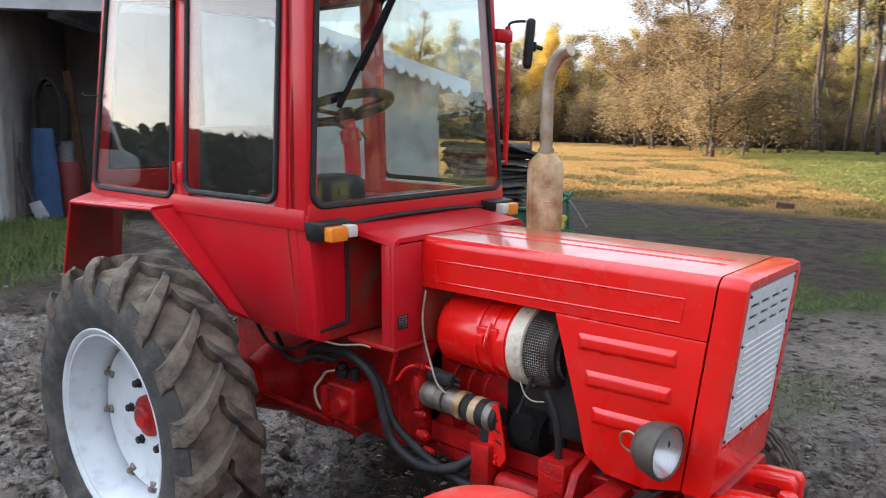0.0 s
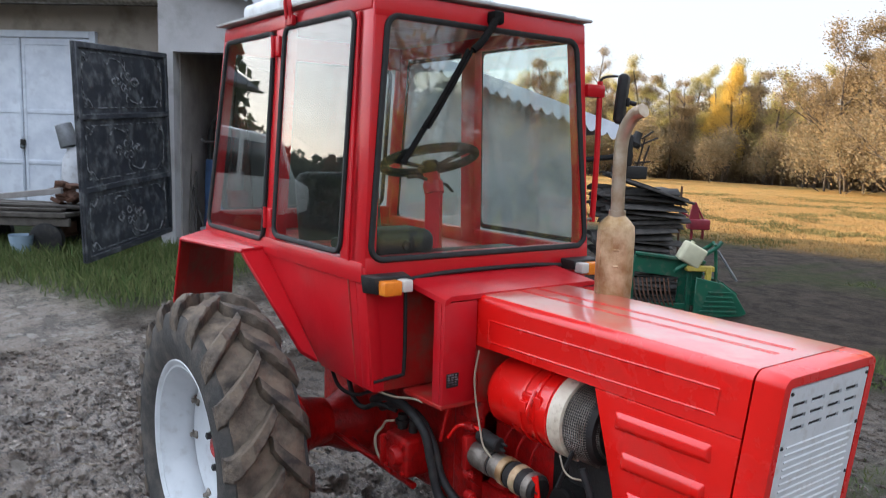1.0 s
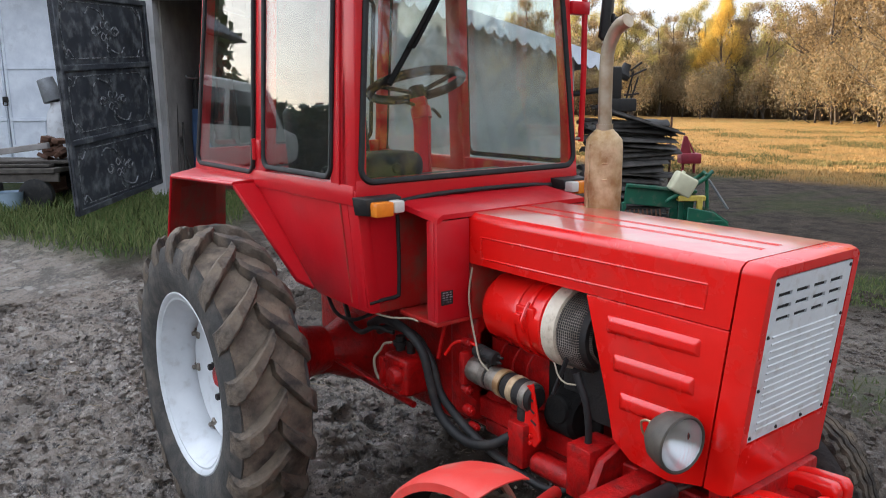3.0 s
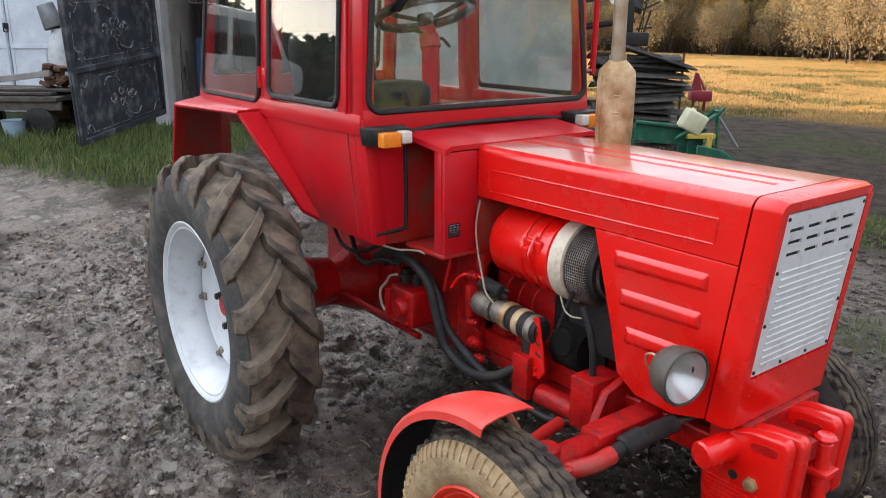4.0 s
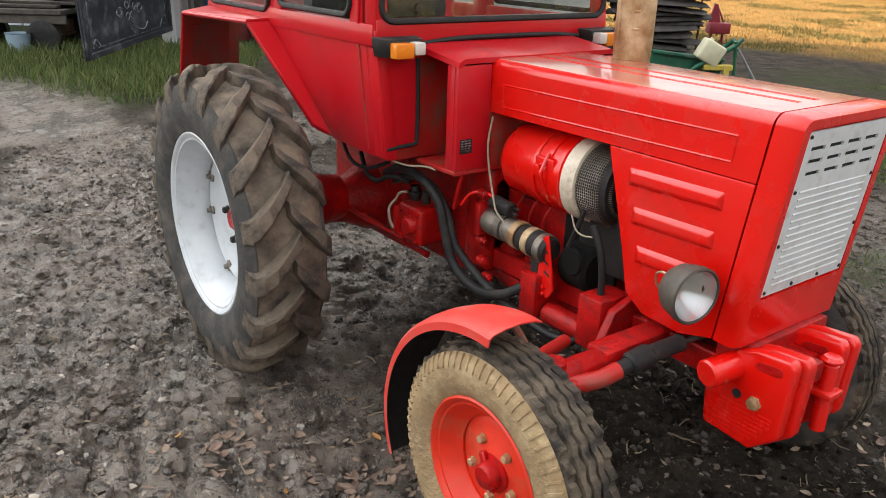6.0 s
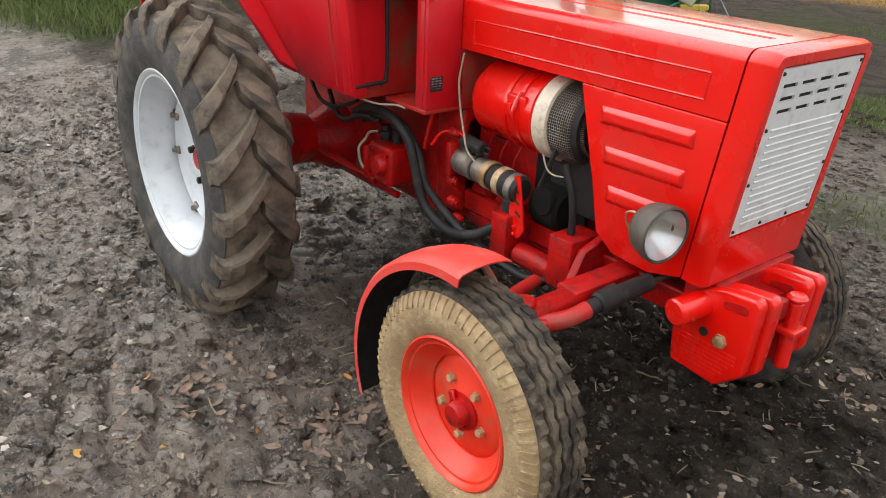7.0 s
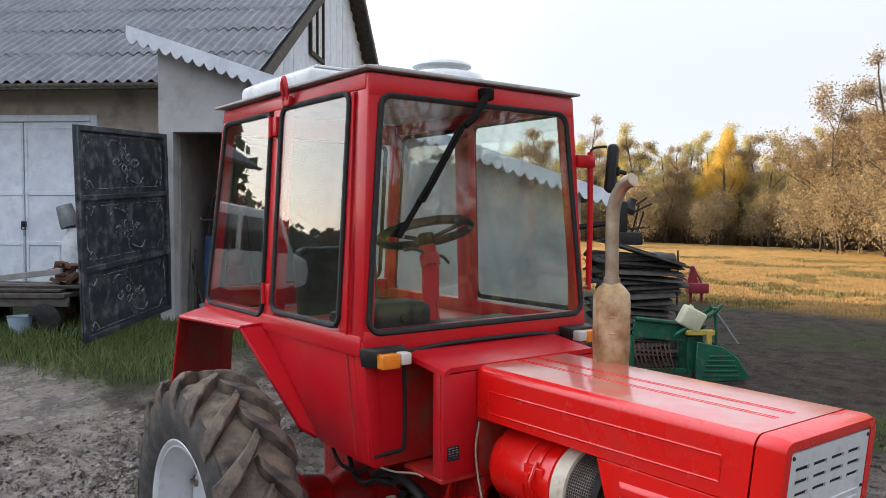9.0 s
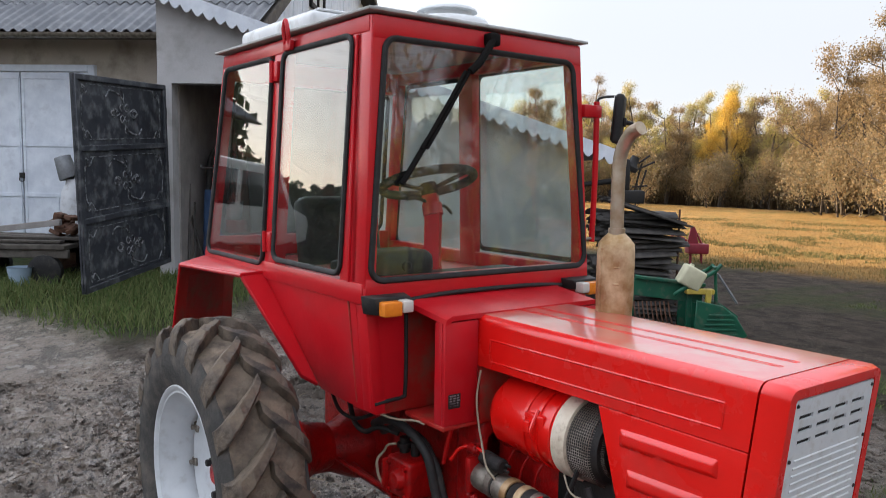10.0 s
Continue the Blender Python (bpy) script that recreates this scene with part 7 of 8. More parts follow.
rod(bm, (2.0, -0.206, 0.555), (2.0, -0.208, 0.555), 0.014, 14)
part("hole", bm, DARK_METAL, weights)
bm = BM()
rod(bm, (2.150, -0.02, 0.45), (2.150, -0.02, 0.665), 0.022, 18, 0.006)
rod(bm, (2.150, -0.02, 0.665), (2.150, -0.02, 0.685), 0.030, 18, 0.008)
box(bm, 2.08, 2.185, -0.055, 0.015, 0.565, 0.585, 0.006)
part("drawbar_pin", bm, RED, weights)


# ---- yard things ----
RUST_IRON = material("rusty_iron", (0.15, 0.075, 0.045), 0.8, 0.2, color2=(0.09, 0.05, 0.035), scale=12, bump=0.004, bump_scale=60)
GREEN_PAINT = material("green_machine_paint", (0.010, 0.115, 0.06), 0.45, color2=(0.009, 0.085, 0.05), scale=5, dirt=(0.12, 0.13, 0.09), dirt_scale=9, dirt_amount=0.25)
CRIMSON = material("crimson_implement_paint", (0.24, 0.014, 0.03), 0.5, color2=(0.17, 0.012, 0.024), scale=6)
YELLOW_PAINT = material("faded_yellow_paint", (0.55, 0.42, 0.06), 0.55, color2=(0.42, 0.32, 0.06), scale=8)
CREAM = material("cream_plastic", (0.62, 0.60, 0.42), 0.6, color2=(0.52, 0.50, 0.34), scale=6)
GREY_WOOD = material("weathered_grey_planks", (0.085, 0.078, 0.072), 0.9, color2=(0.045, 0.042, 0.04), scale=7, bump=0.004, bump_scale=30, per_object=0.35)
PALE_WOOD = material("pale_weathered_beam", (0.38, 0.36, 0.35), 0.85, color2=(0.30, 0.28, 0.27), scale=8, bump=0.003, bump_scale=30)
BLUE_CLOTH = material("faded_blue_cloth", (0.05, 0.10, 0.22), 0.9, color2=(0.04, 0.075, 0.16), scale=6, bump=0.01, bump_scale=14)
ENAMEL = material("white_enamel", (0.62, 0.64, 0.67), 0.45, color2=(0.52, 0.54, 0.58), scale=5, dirt=(0.35, 0.34, 0.33), dirt_scale=8, dirt_amount=0.25)
ZINC = material("dull_zinc", (0.34, 0.36, 0.38), 0.5, 0.6, color2=(0.25, 0.26, 0.28), scale=9)


def in_yard(x, d, z, rz=0.0):
    return YARD @ pose(x, d, z, 0, 0, rz)


# woodpile: stacked slabs, ragged at the ends
pile = thing("woodpile", "tall stack of dark weathered slabs and planks", "woodpile", m=in_yard(2.55, 10.1, 0))
rp = random.Random(4)
slab = []
for k in range(5):
    bm = BM()
    w = 0.10 + 0.03 * k
    out = [(-w, 0), (w, 0), (w * 0.95, 0.03), (w * 0.4, 0.055), (-w * 0.5, 0.05), (-w * 0.97, 0.025)]
    t = BM()
    solid(t, [(-0.5 + rp.uniform(-0.02, 0.02), y, z) for y, z in out], [(0.5 + rp.uniform(-0.03, 0.03), y, z * 0.9) for y, z in out], 0.006, 1)
    slab.append(t)
first = []
for t in slab:
    first.append(part("slab", t, GREY_WOOD, pile))
row = 0
z = 0.02
while z < 1.36:
    right = 0.42 - 0.10 * (z / 1.4) + rp.uniform(-0.05, 0.05)
    for j in range(3):
        src = first[(row + j) % 5]
        m = pose(-0.10 + (right - 0.4) + rp.uniform(-0.10, 0.10), -0.42 + j * 0.30 + rp.uniform(-0.04, 0.04), z + rp.uniform(-0.01, 0.01), rp.uniform(-7, 7), rp.uniform(-4, 5), rp.uniform(-6, 6)) @ Matrix.Diagonal((rp.uniform(0.8, 1.0), 1, rp.uniform(0.8, 1.3), 1))
        if row == 0 and j < 3:
            src.matrix_basis = m
        else:
            again(src, m, pile)
    z += 0.060
    row += 1
for k in range(3, 5):
    first[k].matrix_basis = pose(-0.1, -0.3, 0.05 + 0.3 * k, 2, 3, 4)
boards = thing("roofing_boards", "grey boards laid slanting over the woodpile", "boards", m=in_yard(2.5, 9.75, 1.36))
for k in range(4):
    bm = BM()
    box(bm, -0.55, 0.50, -0.35 + k * 0.22, -0.15 + k * 0.22, 0.0, 0.025, 0.004, 1, pose(0, 0, 0.03 + 0.03 * (k % 2), 0, 17, rp.uniform(-4, 4)))
    part("board", bm, GREY_WOOD, boards)
# dark old machine part lying on top of the pile
scrap = thing("scrap_metal", "dark metal machine frame lying on the woodpile", "scrap", m=in_yard(2.2, 9.9, 1.52))
bm = BM()
box(bm, -0.12, 0.28, -0.15, 0.15, 0.0, 0.16, 0.02)
box(bm, -0.06, 0.10, -0.10, 0.10, 0.15, 0.55, 0.03)
rod(bm, (-0.5, 0, 0.22), (0.12, 0, 0.30), 0.035, 12)
lathe(bm, [(0.0, 0), (0.09, 0.01), (0.10, 0.06), (0.06, 0.12), (0.05, 0.2)], 18, pose(0.10, 0, 0.40, 0, 25, 0))
part("casting", bm, DARK_METAL, scrap)
bm = BM()
for a, b2 in (((0.18, 0, 0.15), (0.26, 0, 0.50)), ((0.24, 0, 0.14), (0.32, 0, 0.42)), ((0.2, 0, 0.42), (0.42, 0, 0.52)), ((0.22, 0, 0.50), (0.36, 0, 0.60)), ((0.15, 0, 0.2), (0.34, 0, 0.22))):
    rod(bm, a, b2, 0.012, 8)
part("rod", bm, DARK_METAL, scrap)
stake = thing("iron_stake", "thin rusty iron stake standing in the ground", "stake", m=in_yard(2.95, 9.85, 0))
bm = BM()
rod(bm, (0, 0, -0.1), (0.0, 0, 1.45), 0.014, 8)
part("rod", bm, RUST_IRON, stake)

# green field machine
green = thing("potato_digger", "green field machine with slatted sides and a towing frame", "farm machine", m=in_yard(2.75, 9.0, 0))
bm = BM()
box(bm, -0.62, 0.20, -0.02, 0.02, 0.42, 0.66, 0.008, 1, pose(0, 0, 0, 0, 6, 0))
box(bm, -0.62, 0.20, -0.07, 0.02, 0.62, 0.66, 0.008, 1, pose(0, 0, 0, 0, 6, 0))
part("side_plate", bm, GREEN_PAINT, green)
bm = BM()
slab_y(bm, [(0.10, 0.02), (0.32, 0.0), (0.66, 0.02), (0.72, 0.06), (0.58, 0.28), (0.42, 0.40), (0.12, 0.46)], -0.22, -0.19, 0.008, 1)
part("hood_plate", bm, GREEN_PAINT, green)
bm = BM()
slab_y(bm, [(0.10, 0.02), (0.32, 0.0), (0.60, 0.02), (0.5, 0.28), (0.12, 0.46)], 0.45, 0.48, 0.008, 1)
part("hood_plate", bm, GREEN_PAINT, green)
bm = BM()
solid(bm, [(0.40, -0.19, 0.40), (0.60, -0.19, 0.26), (0.60, 0.45, 0.26), (0.40, 0.45, 0.40)], [(0.41, -0.19, 0.42), (0.61, -0.19, 0.28), (0.61, 0.45, 0.28), (0.41, 0.45, 0.42)])
part("top_plate", bm, GREEN_PAINT, green)
for k in range(5):
    bm = BM()
    box(bm, 0.18 + 0.02 * k, 0.60 - 0.02 * k, -0.235, -0.222, 0.06 + 0.055 * k, 0.085 + 0.055 * k, 0.004, 1)
    part("slat", bm, GREEN_PAINT, green)
for k in range(9):
    bm = BM()
    tube(bm, [(-0.56 + 0.05 * k, -0.06, 0.42), (-0.54 + 0.05 * k, -0.10, 0.25), (-0.48 + 0.05 * k, -0.06, 0.10)], 0.010, 6)
    part("tine", bm, RUST_IRON, green)
bm = BM()
box(bm, -0.60, 0.10, -0.04, 0.0, 0.06, 0.12, 0.006, 1)
box(bm, -0.60, -0.55, -0.05, 0.0, 0.0, 0.5, 0.006, 1)
box(bm, 0.06, 0.12, -0.05, 0.0, 0.0, 0.5, 0.006, 1)
part("frame", bm, GREEN_PAINT, green)
bm = BM()
tube(bm, [(-0.10, -0.10, 0.50), (-0.04, -0.12, 0.56), (0.30, -0.12, 0.76), (0.42, -0.10, 0.86)], 0.024, 8)
tube(bm, [(-0.08, 0.2, 0.50), (-0.02, 0.2, 0.56), (0.30, 0.1, 0.76), (0.36, 0.0, 0.84)], 0.024, 8)
tube(bm, [(0.34, -0.12, 0.84), (0.36, -0.1, 0.70), (0.38, -0.1, 0.40)], 0.02, 8)
part("towing_frame", bm, GREEN_PAINT, green)
bm = BM()
tube(bm, [(0.38, -0.10, 0.76), (0.62, -0.10, 0.42)], 0.014, 8, False)
part("stay", bm, ZINC, green, "pale steel stay")
bm = BM()
box(bm, 0.02, 0.34, -0.16, -0.06, 0.52, 0.58, 0.008, 1)
box(bm, 0.24, 0.30, -0.18, -0.12, 0.40, 0.58, 0.008, 1)
part("yellow_bracket", bm, YELLOW_PAINT, green, "faded yellow bracket")
drum = thing("canister", "cream plastic canister lying on the green machine", "canister", m=in_yard(2.78, 8.93, 0.60))
bm = BM()
box(bm, -0.13, 0.13, -0.10, 0.10, 0.0, 0.24, 0.03, 3, pose(0, 0, 0, 0, 28, 0))
rod(bm, (0.05, 0, 0.22), (0.07, 0, 0.26), 0.025, 12)
part("body", bm, CREAM, drum)

# crimson implement out on the field's edge
imp = thing("three_point_implement", "crimson three-point farm implement standing in the field", "farm machine", m=in_yard(5.4, 16.9, 0))
bm = BM()
box(bm, -0.14, 0.30, -0.16, 0.16, 0.22, 0.44, 0.03)
slab_y(bm, [(-0.14, 0.40), (0.12, 0.40), (0.02, 0.80), (-0.06, 0.82)], -0.03, 0.03, 0.01, 1)
part("housing", bm, CRIMSON, imp)
bm = BM()
tube(bm, [(-0.14, 0, 0.50), (-0.38, 0, 0.62), (-0.48, 0, 0.60)], 0.025, 8)
tube(bm, [(0.0, 0, 0.78), (0.14, 0.0, 0.52), (0.2, 0, 0.40)], 0.02, 8)
tube(bm, [(-0.05, 0, 0.24), (-0.05, 0, 0.0)], 0.03, 8, False)
tube(bm, [(0.22, 0.1, 0.24), (0.22, 0.1, 0.0)], 0.03, 8, False)
part("link", bm, CRIMSON, imp)
block = thing("field_block", "dark broken block lying in the stubble", "block", m=pose(-2.08, 13.8, ground_height(-2.08, 13.8), 0, 4, 20))
bm = BM()
box(bm, -0.17, 0.17, -0.09, 0.09, -0.02, 0.12, 0.02)
part("body", bm, RUST_IRON, block)

# cart with planks beside the garage door
cart = thing("flat_cart", "low old cart loaded with dark planks", "cart", m=in_yard(-5.2, 9.5, 0.42))
bm = BM()
box(bm, -0.8, 0.75, -0.45, 0.45, 0.46, 0.52, 0.01, 1)
for y in (-0.42, 0.38):
    box(bm, -0.8, 0.78, y, y + 0.05, 0.36, 0.46, 0.008, 1)
part("bed", bm, DARK_WOOD, cart)
for x in (-0.55, 0.5):
    for y in (-0.40, 0.40):
        bm = BM()
        lathe(bm, [(0.05, -0.05), (0.16, -0.06), (0.20, -0.04), (0.20, 0.04), (0.16, 0.06), (0.05, 0.05)], 24, pose(x, y, 0.20, 90, 0, 0))
        part("wheel", bm, RUBBER_PLAIN, cart)
bm = BM()
for x in (-0.55, 0.5):
    rod(bm, (x, -0.4, 0.20), (x, 0.4, 0.20), 0.025, 10)
    box(bm, x - 0.03, x + 0.03, -0.3, 0.3, 0.22, 0.37, 0.008, 1)
part("axle", bm, RUST_IRON, cart)
for k in range(7):
    p = thing("plank", "dark weathered plank on the cart", "plank", "planks on the cart", in_yard(-5.25 + rp.uniform(-0.1, 0.12), 9.2 + 0.11 * k, 0.952 + (0.034 if k % 2 else 0)) @ pose(0, 0, 0, 0, rp.uniform(0, 1.2) if k % 2 else 0, rp.uniform(-5, 5)))
    bm = BM()
    box(bm, -0.85, 0.80, -0.065, 0.065, 0.0, 0.03, 0.004, 1)
    part("board", bm, DARK_WOOD, p)
beam = thing("beam", "long pale squared beam leaning across the cart", "beam", m=in_yard(-5.2, 9.02, 1.12) @ pose(0, 0, 0, 0, -7, 4))
bm = BM()
box(bm, -1.4, 0.72, -0.035, 0.035, -0.035, 0.035, 0.006, 1)
part("timber", bm, PALE_WOOD, beam)
heap = thing("scrap_heap", "small heap of rusty scrap on the cart", "scrap", m=in_yard(-4.66, 9.55, 0.985))
bm = BM()
for k in range(9):
    box(bm, -0.10, 0.10, -0.05, 0.05, -0.02, 0.03, 0.008, 1, pose(rp.uniform(-0.13, 0.13), rp.uniform(-0.12, 0.12), 0.05 + 0.028 * k, rp.uniform(-30, 30), rp.uniform(-30, 30), rp.uniform(0, 180)))
    part("iron", bm, RUST_IRON, heap)
    bm = BM()
lathe(bm, [(0.04, 0), (0.13, 0.0), (0.14, 0.03), (0.13, 0.06), (0.04, 0.06)], 20, pose(0.02, -0.04, 0.10, 12, 8, 0))
part("iron", bm, RUST_IRON, heap)
pail = thing("bucket", "pale blue bucket under the cart", "bucket", m=in_yard(-4.95, 9.0, 0.44))
bm = BM()
lathe(bm, [(0.0, 0.0), (0.10, 0.0), (0.135, 0.24), (0.142, 0.245), (0.13, 0.24), (0.095, 0.012), (0.0, 0.012)], 24)
part("body", bm, material("pale_blue_plastic", (0.36, 0.46, 0.58), 0.5, color2=(0.3, 0.4, 0.5), scale=5), pail)
tank = thing("churn", "tall white enamel churn beside the door", "churn", m=in_yard(-5.0, 10.55, 0.45))
bm = BM()
lathe(bm, [(0.0, 0.0), (0.19, 0.0), (0.205, 0.02), (0.205, 0.35), (0.20, 0.9), (0.18, 1.08), (0.13, 1.18), (0.12, 1.24), (0.0, 1.25)], 32)
for h in (0.3, 0.7):
    lathe(bm, [(0.203, h), (0.212, h + 0.01), (0.203, h + 0.02)], 32, None, cap=False)
part("body", bm, ENAMEL, tank)
cap = thing("zinc_bucket", "zinc bucket tipped upside down on the churn", "bucket", m=in_yard(-5.06, 10.5, 1.70) @ pose(0, 0, 0, 0, -18, 0))
bm = BM()
lathe(bm, [(0.125, 0.0), (0.13, 0.01), (0.105, 0.30), (0.0, 0.30), (0.0, 0.29), (0.10, 0.29), (0.12, 0.0)], 24)
part("body", bm, ZINC, cap)

# pale van parked before the barn's far end; the cab's windows mirror it
VAN_PAINT = material("chalky_white_van_paint", (0.62, 0.63, 0.60), 0.35, color2=(0.55, 0.56, 0.53), scale=3, dirt=(0.36, 0.34, 0.30), dirt_scale=4, dirt_amount=0.25, coat=0.3)
VAN_GLASS = material("dark_van_glass", (0.02, 0.024, 0.026), 0.08, color2=(0.028, 0.03, 0.032), scale=3)


def van(m):
    v = thing("van", "old chalk-white van parked on the grass before the barn", "van", m=m)
    side = [(-2.0, 0.42), (1.55, 0.42), (2.05, 0.50), (2.12, 0.80), (2.0, 1.05), (1.35, 1.18), (0.75, 1.86), (0.55, 1.95), (-1.85, 1.97), (-2.02, 1.85), (-2.1, 0.6)]
    bm = BM()
    slab_y(bm, side, -0.82, 0.82, 0.07, 4)
    part("body", bm, VAN_PAINT, v)
    for s in (-1, 1):
        for pts in ([(0.22, 1.15), (1.12, 1.15), (0.62, 1.76), (0.22, 1.80)], [(-0.75, 1.15), (0.08, 1.15), (0.08, 1.78), (-0.75, 1.78)], [(-1.85, 1.15), (-0.92, 1.15), (-0.92, 1.78), (-1.80, 1.78)]):
            bm = BM()
            slab_y(bm, pts, s * 0.812, s * 0.826, 0.006, 2)
            part("side_window", bm, VAN_GLASS, v, "dark side window")
        for x in (-1.3, 1.35):
            bm = BM()
            lathe(bm, [(0.0, 0.02), (0.17, 0.03), (0.20, 0.0), (0.29, 0.012), (0.315, -0.02), (0.315, -0.15), (0.0, -0.16)], 32, pose(x, s * 0.80, 0.315, -90 * s, 0, 0))
            part("wheel", bm, RUBBER_PLAIN, v)
    bm = BM()
    solid(bm, [(1.36, -0.66, 1.19), (1.36, 0.66, 1.19), (0.80, 0.60, 1.83), (0.80, -0.60, 1.83)], [(1.39, -0.66, 1.21), (1.39, 0.66, 1.21), (0.83, 0.60, 1.85), (0.83, -0.60, 1.85)], 0.004, 1)
    part("windscreen", bm, VAN_GLASS, v)
    for x0, x1 in ((2.06, 2.16), (-2.16, -2.06)):
        bm = BM()
        box(bm, x0, x1, -0.80, 0.80, 0.42, 0.58, 0.03, 3)
        part("bumper", bm, RUBBER_PLAIN, v)
    return v


VAN_AT = in_yard(-10.9, 10.0, 0, 180)
van(Matrix.Translation((0, 0, ground_height(VAN_AT.translation.x, VAN_AT.translation.y))) @ VAN_AT)

# inside the shed doorway
coil = thing("hose_coil", "thick coils of dark hose hanging in the doorway", "hose", m=in_yard(-3.10, 10.75, 1.5))
bm = BM()
for k in range(7):
    w = 0.16 + 0.02 * (k % 3)
    y = 0.03 * k
    tube(bm, [(-w, y, 0.0), (-w * 0.95, y, 0.42), (-w * 0.4, y, 0.66), (w * 0.4, y, 0.66), (w, y, 0.40), (w * 0.9, y, 0.0), (0.1, y, -0.12 - 0.02 * k), (-0.1, y, -0.12), (-w, y, 0.0)], 0.022, 7)
    part("coil", bm, RUBBER_PLAIN, coil)
    bm = BM()
bm.free()
peg = thing("wall_peg", "iron peg carrying the hose", "peg", m=in_yard(-3.10, 10.7, 2.10))
bm = BM()
rod(bm, (0, -0.02, 0), (0, 0.5, 0.02), 0.015, 8)
part("rod", bm, RUST_IRON, peg)
cloth = thing("blue_overalls", "faded blue overalls hanging among the tools", "clothes", m=in_yard(-3.13, 10.55, 0.46))
bm = BM()
t = bmesh.new()
rows = []
for i in range(11):
    z = 1.12 * i / 10
    rows.append([t.verts.new(((0.17 - 0.04 * i / 10) * math.cos(q) + 0.015 * noise.noise((q * 3, z * 5, 1)), 0.07 * math.sin(q) + 0.03 * noise.noise((q * 2.2, z * 4, 3)), z)) for q in (2 * math.pi * k / 20 for k in range(20))])
for a, b2 in zip(rows, rows[1:]):
    for k in range(20):
        t.faces.new((a[k], a[(k + 1) % 20], b2[(k + 1) % 20], b2[k]))
t.faces.new(rows[-1])
t.faces.new(rows[0][::-1])
part("cloth", merge(bm, t), BLUE_CLOTH, cloth)
red_drum = thing("red_drum", "dusty red metal drum in the shed doorway", "drum", m=in_yard(-2.93, 10.85, 0.46))
bm = BM()
lathe(bm, [(0.0, 0.0), (0.14, 0.0), (0.15, 0.02), (0.15, 0.68), (0.14, 0.70), (0.0, 0.70)], 28)
part("body", bm, material("dusty_red_enamel", (0.20, 0.03, 0.03), 0.6, color2=(0.14, 0.025, 0.025), scale=6), red_drum)
can = thing("zinc_bucket", "zinc bucket standing on the red drum", "bucket", m=in_yard(-2.95, 10.85, 1.16))
bm = BM()
lathe(bm, [(0.0, 0.0), (0.095, 0.0), (0.125, 0.25), (0.13, 0.255), (0.12, 0.25), (0.09, 0.012), (0.0, 0.012)], 24)
part("body", bm, ZINC, can)
post_ = thing("wooden_post", "dark brown squared post leaning in the doorway", "post", m=in_yard(-2.80, 11.15, 0.46) @ pose(0, 0, 0, 0, -4, 0))
bm = BM()
box(bm, -0.05, 0.05, -0.05, 0.05, 0.0, 1.85, 0.006, 1)
part("timber", bm, RUST_IRON, post_)
shovel = thing("shovel", "long-handled shovel leaning in the doorway", "shovel", m=in_yard(-3.2, 10.35, 0.47))
bm = BM()
tube(bm, [(-0.36, 0.30, 1.05), (-0.1, 0.08, 0.35), (-0.03, 0.02, 0.16)], 0.016, 8)
part("handle", bm, GREY_WOOD, shovel)
bm = BM()
solid(bm, [(-0.10, 0.02, 0.20), (0.03, 0.02, 0.24), (0.14, -0.04, 0.06), (0.10, -0.06, 0.0), (-0.02, -0.04, 0.02)], [(-0.10, 0.03, 0.205), (0.03, 0.03, 0.245), (0.14, -0.03, 0.065), (0.10, -0.05, 0.005), (-0.02, -0.03, 0.025)], 0.003, 1)
part("blade", bm, ZINC, shovel)
for k, (x, dz) in enumerate(((-3.40, 1.2), (-3.33, 0.95))):
    h = thing("tool_handle", "thin wooden tool handle leaning on the jamb", "tool", "tools in the doorway", in_yard(x, 10.3, 0.46))
    bm = BM()
    tube(bm, [(0, 0, 0), (-0.05, 0.2, dz)], 0.014, 8, False)
    part("shaft", bm, GREY_WOOD, h)

# ---- loose cover of the ground ----
rg = random.Random(9)
GRASS = island_material("green_grass_blades", (0.060, 0.110, 0.022), (0.17, 0.185, 0.065))
STRAW = island_material("dry_straw_blades", (0.52, 0.30, 0.095), (0.15, 0.105, 0.035))
STONE = island_material("grey_stones", (0.30, 0.275, 0.245), (0.17, 0.15, 0.13))
CLOD = island_material("dark_mud_clods", (0.105, 0.083, 0.066), (0.20, 0.168, 0.135))
CLOD_DARK = island_material("dark_wet_crumbs", (0.045, 0.036, 0.030), (0.12, 0.098, 0.08), 0.6)
FLAKE = island_material("pale_flakes", (0.44, 0.385, 0.325), (0.22, 0.18, 0.145))
LEAVES = island_material("fallen_brown_leaves", (0.13, 0.088, 0.055), (0.28, 0.225, 0.165))
YELLOW_LEAF = island_material("fallen_yellow_leaves", (0.46, 0.30, 0.06), (0.42, 0.20, 0.06))


def blades(name, spots, mat, label, h0, h1, w):
    v, f = [], []
    for x, y in spots:
        z = ground_height(x, y) - 0.01
        a = rg.uniform(0, 2 * math.pi)
        h = rg.uniform(h0, h1)
        dx, dy = math.cos(a) * w, math.sin(a) * w
        lx, ly = rg.gauss(0, 0.35) * h, rg.gauss(0, 0.35) * h
        k = len(v)
        v += [(x - dx, y - dy, z), (x + dx, y + dy, z), (x + lx * 0.5 + dx * 0.6, y + ly * 0.5 + dy * 0.6, z + h * 0.6), (x + lx, y + ly, z + h)]
        f += [(k, k + 1, k + 2), (k, k + 2, k + 3)]
    return stuff(name, v, f, mat, label, "grass")


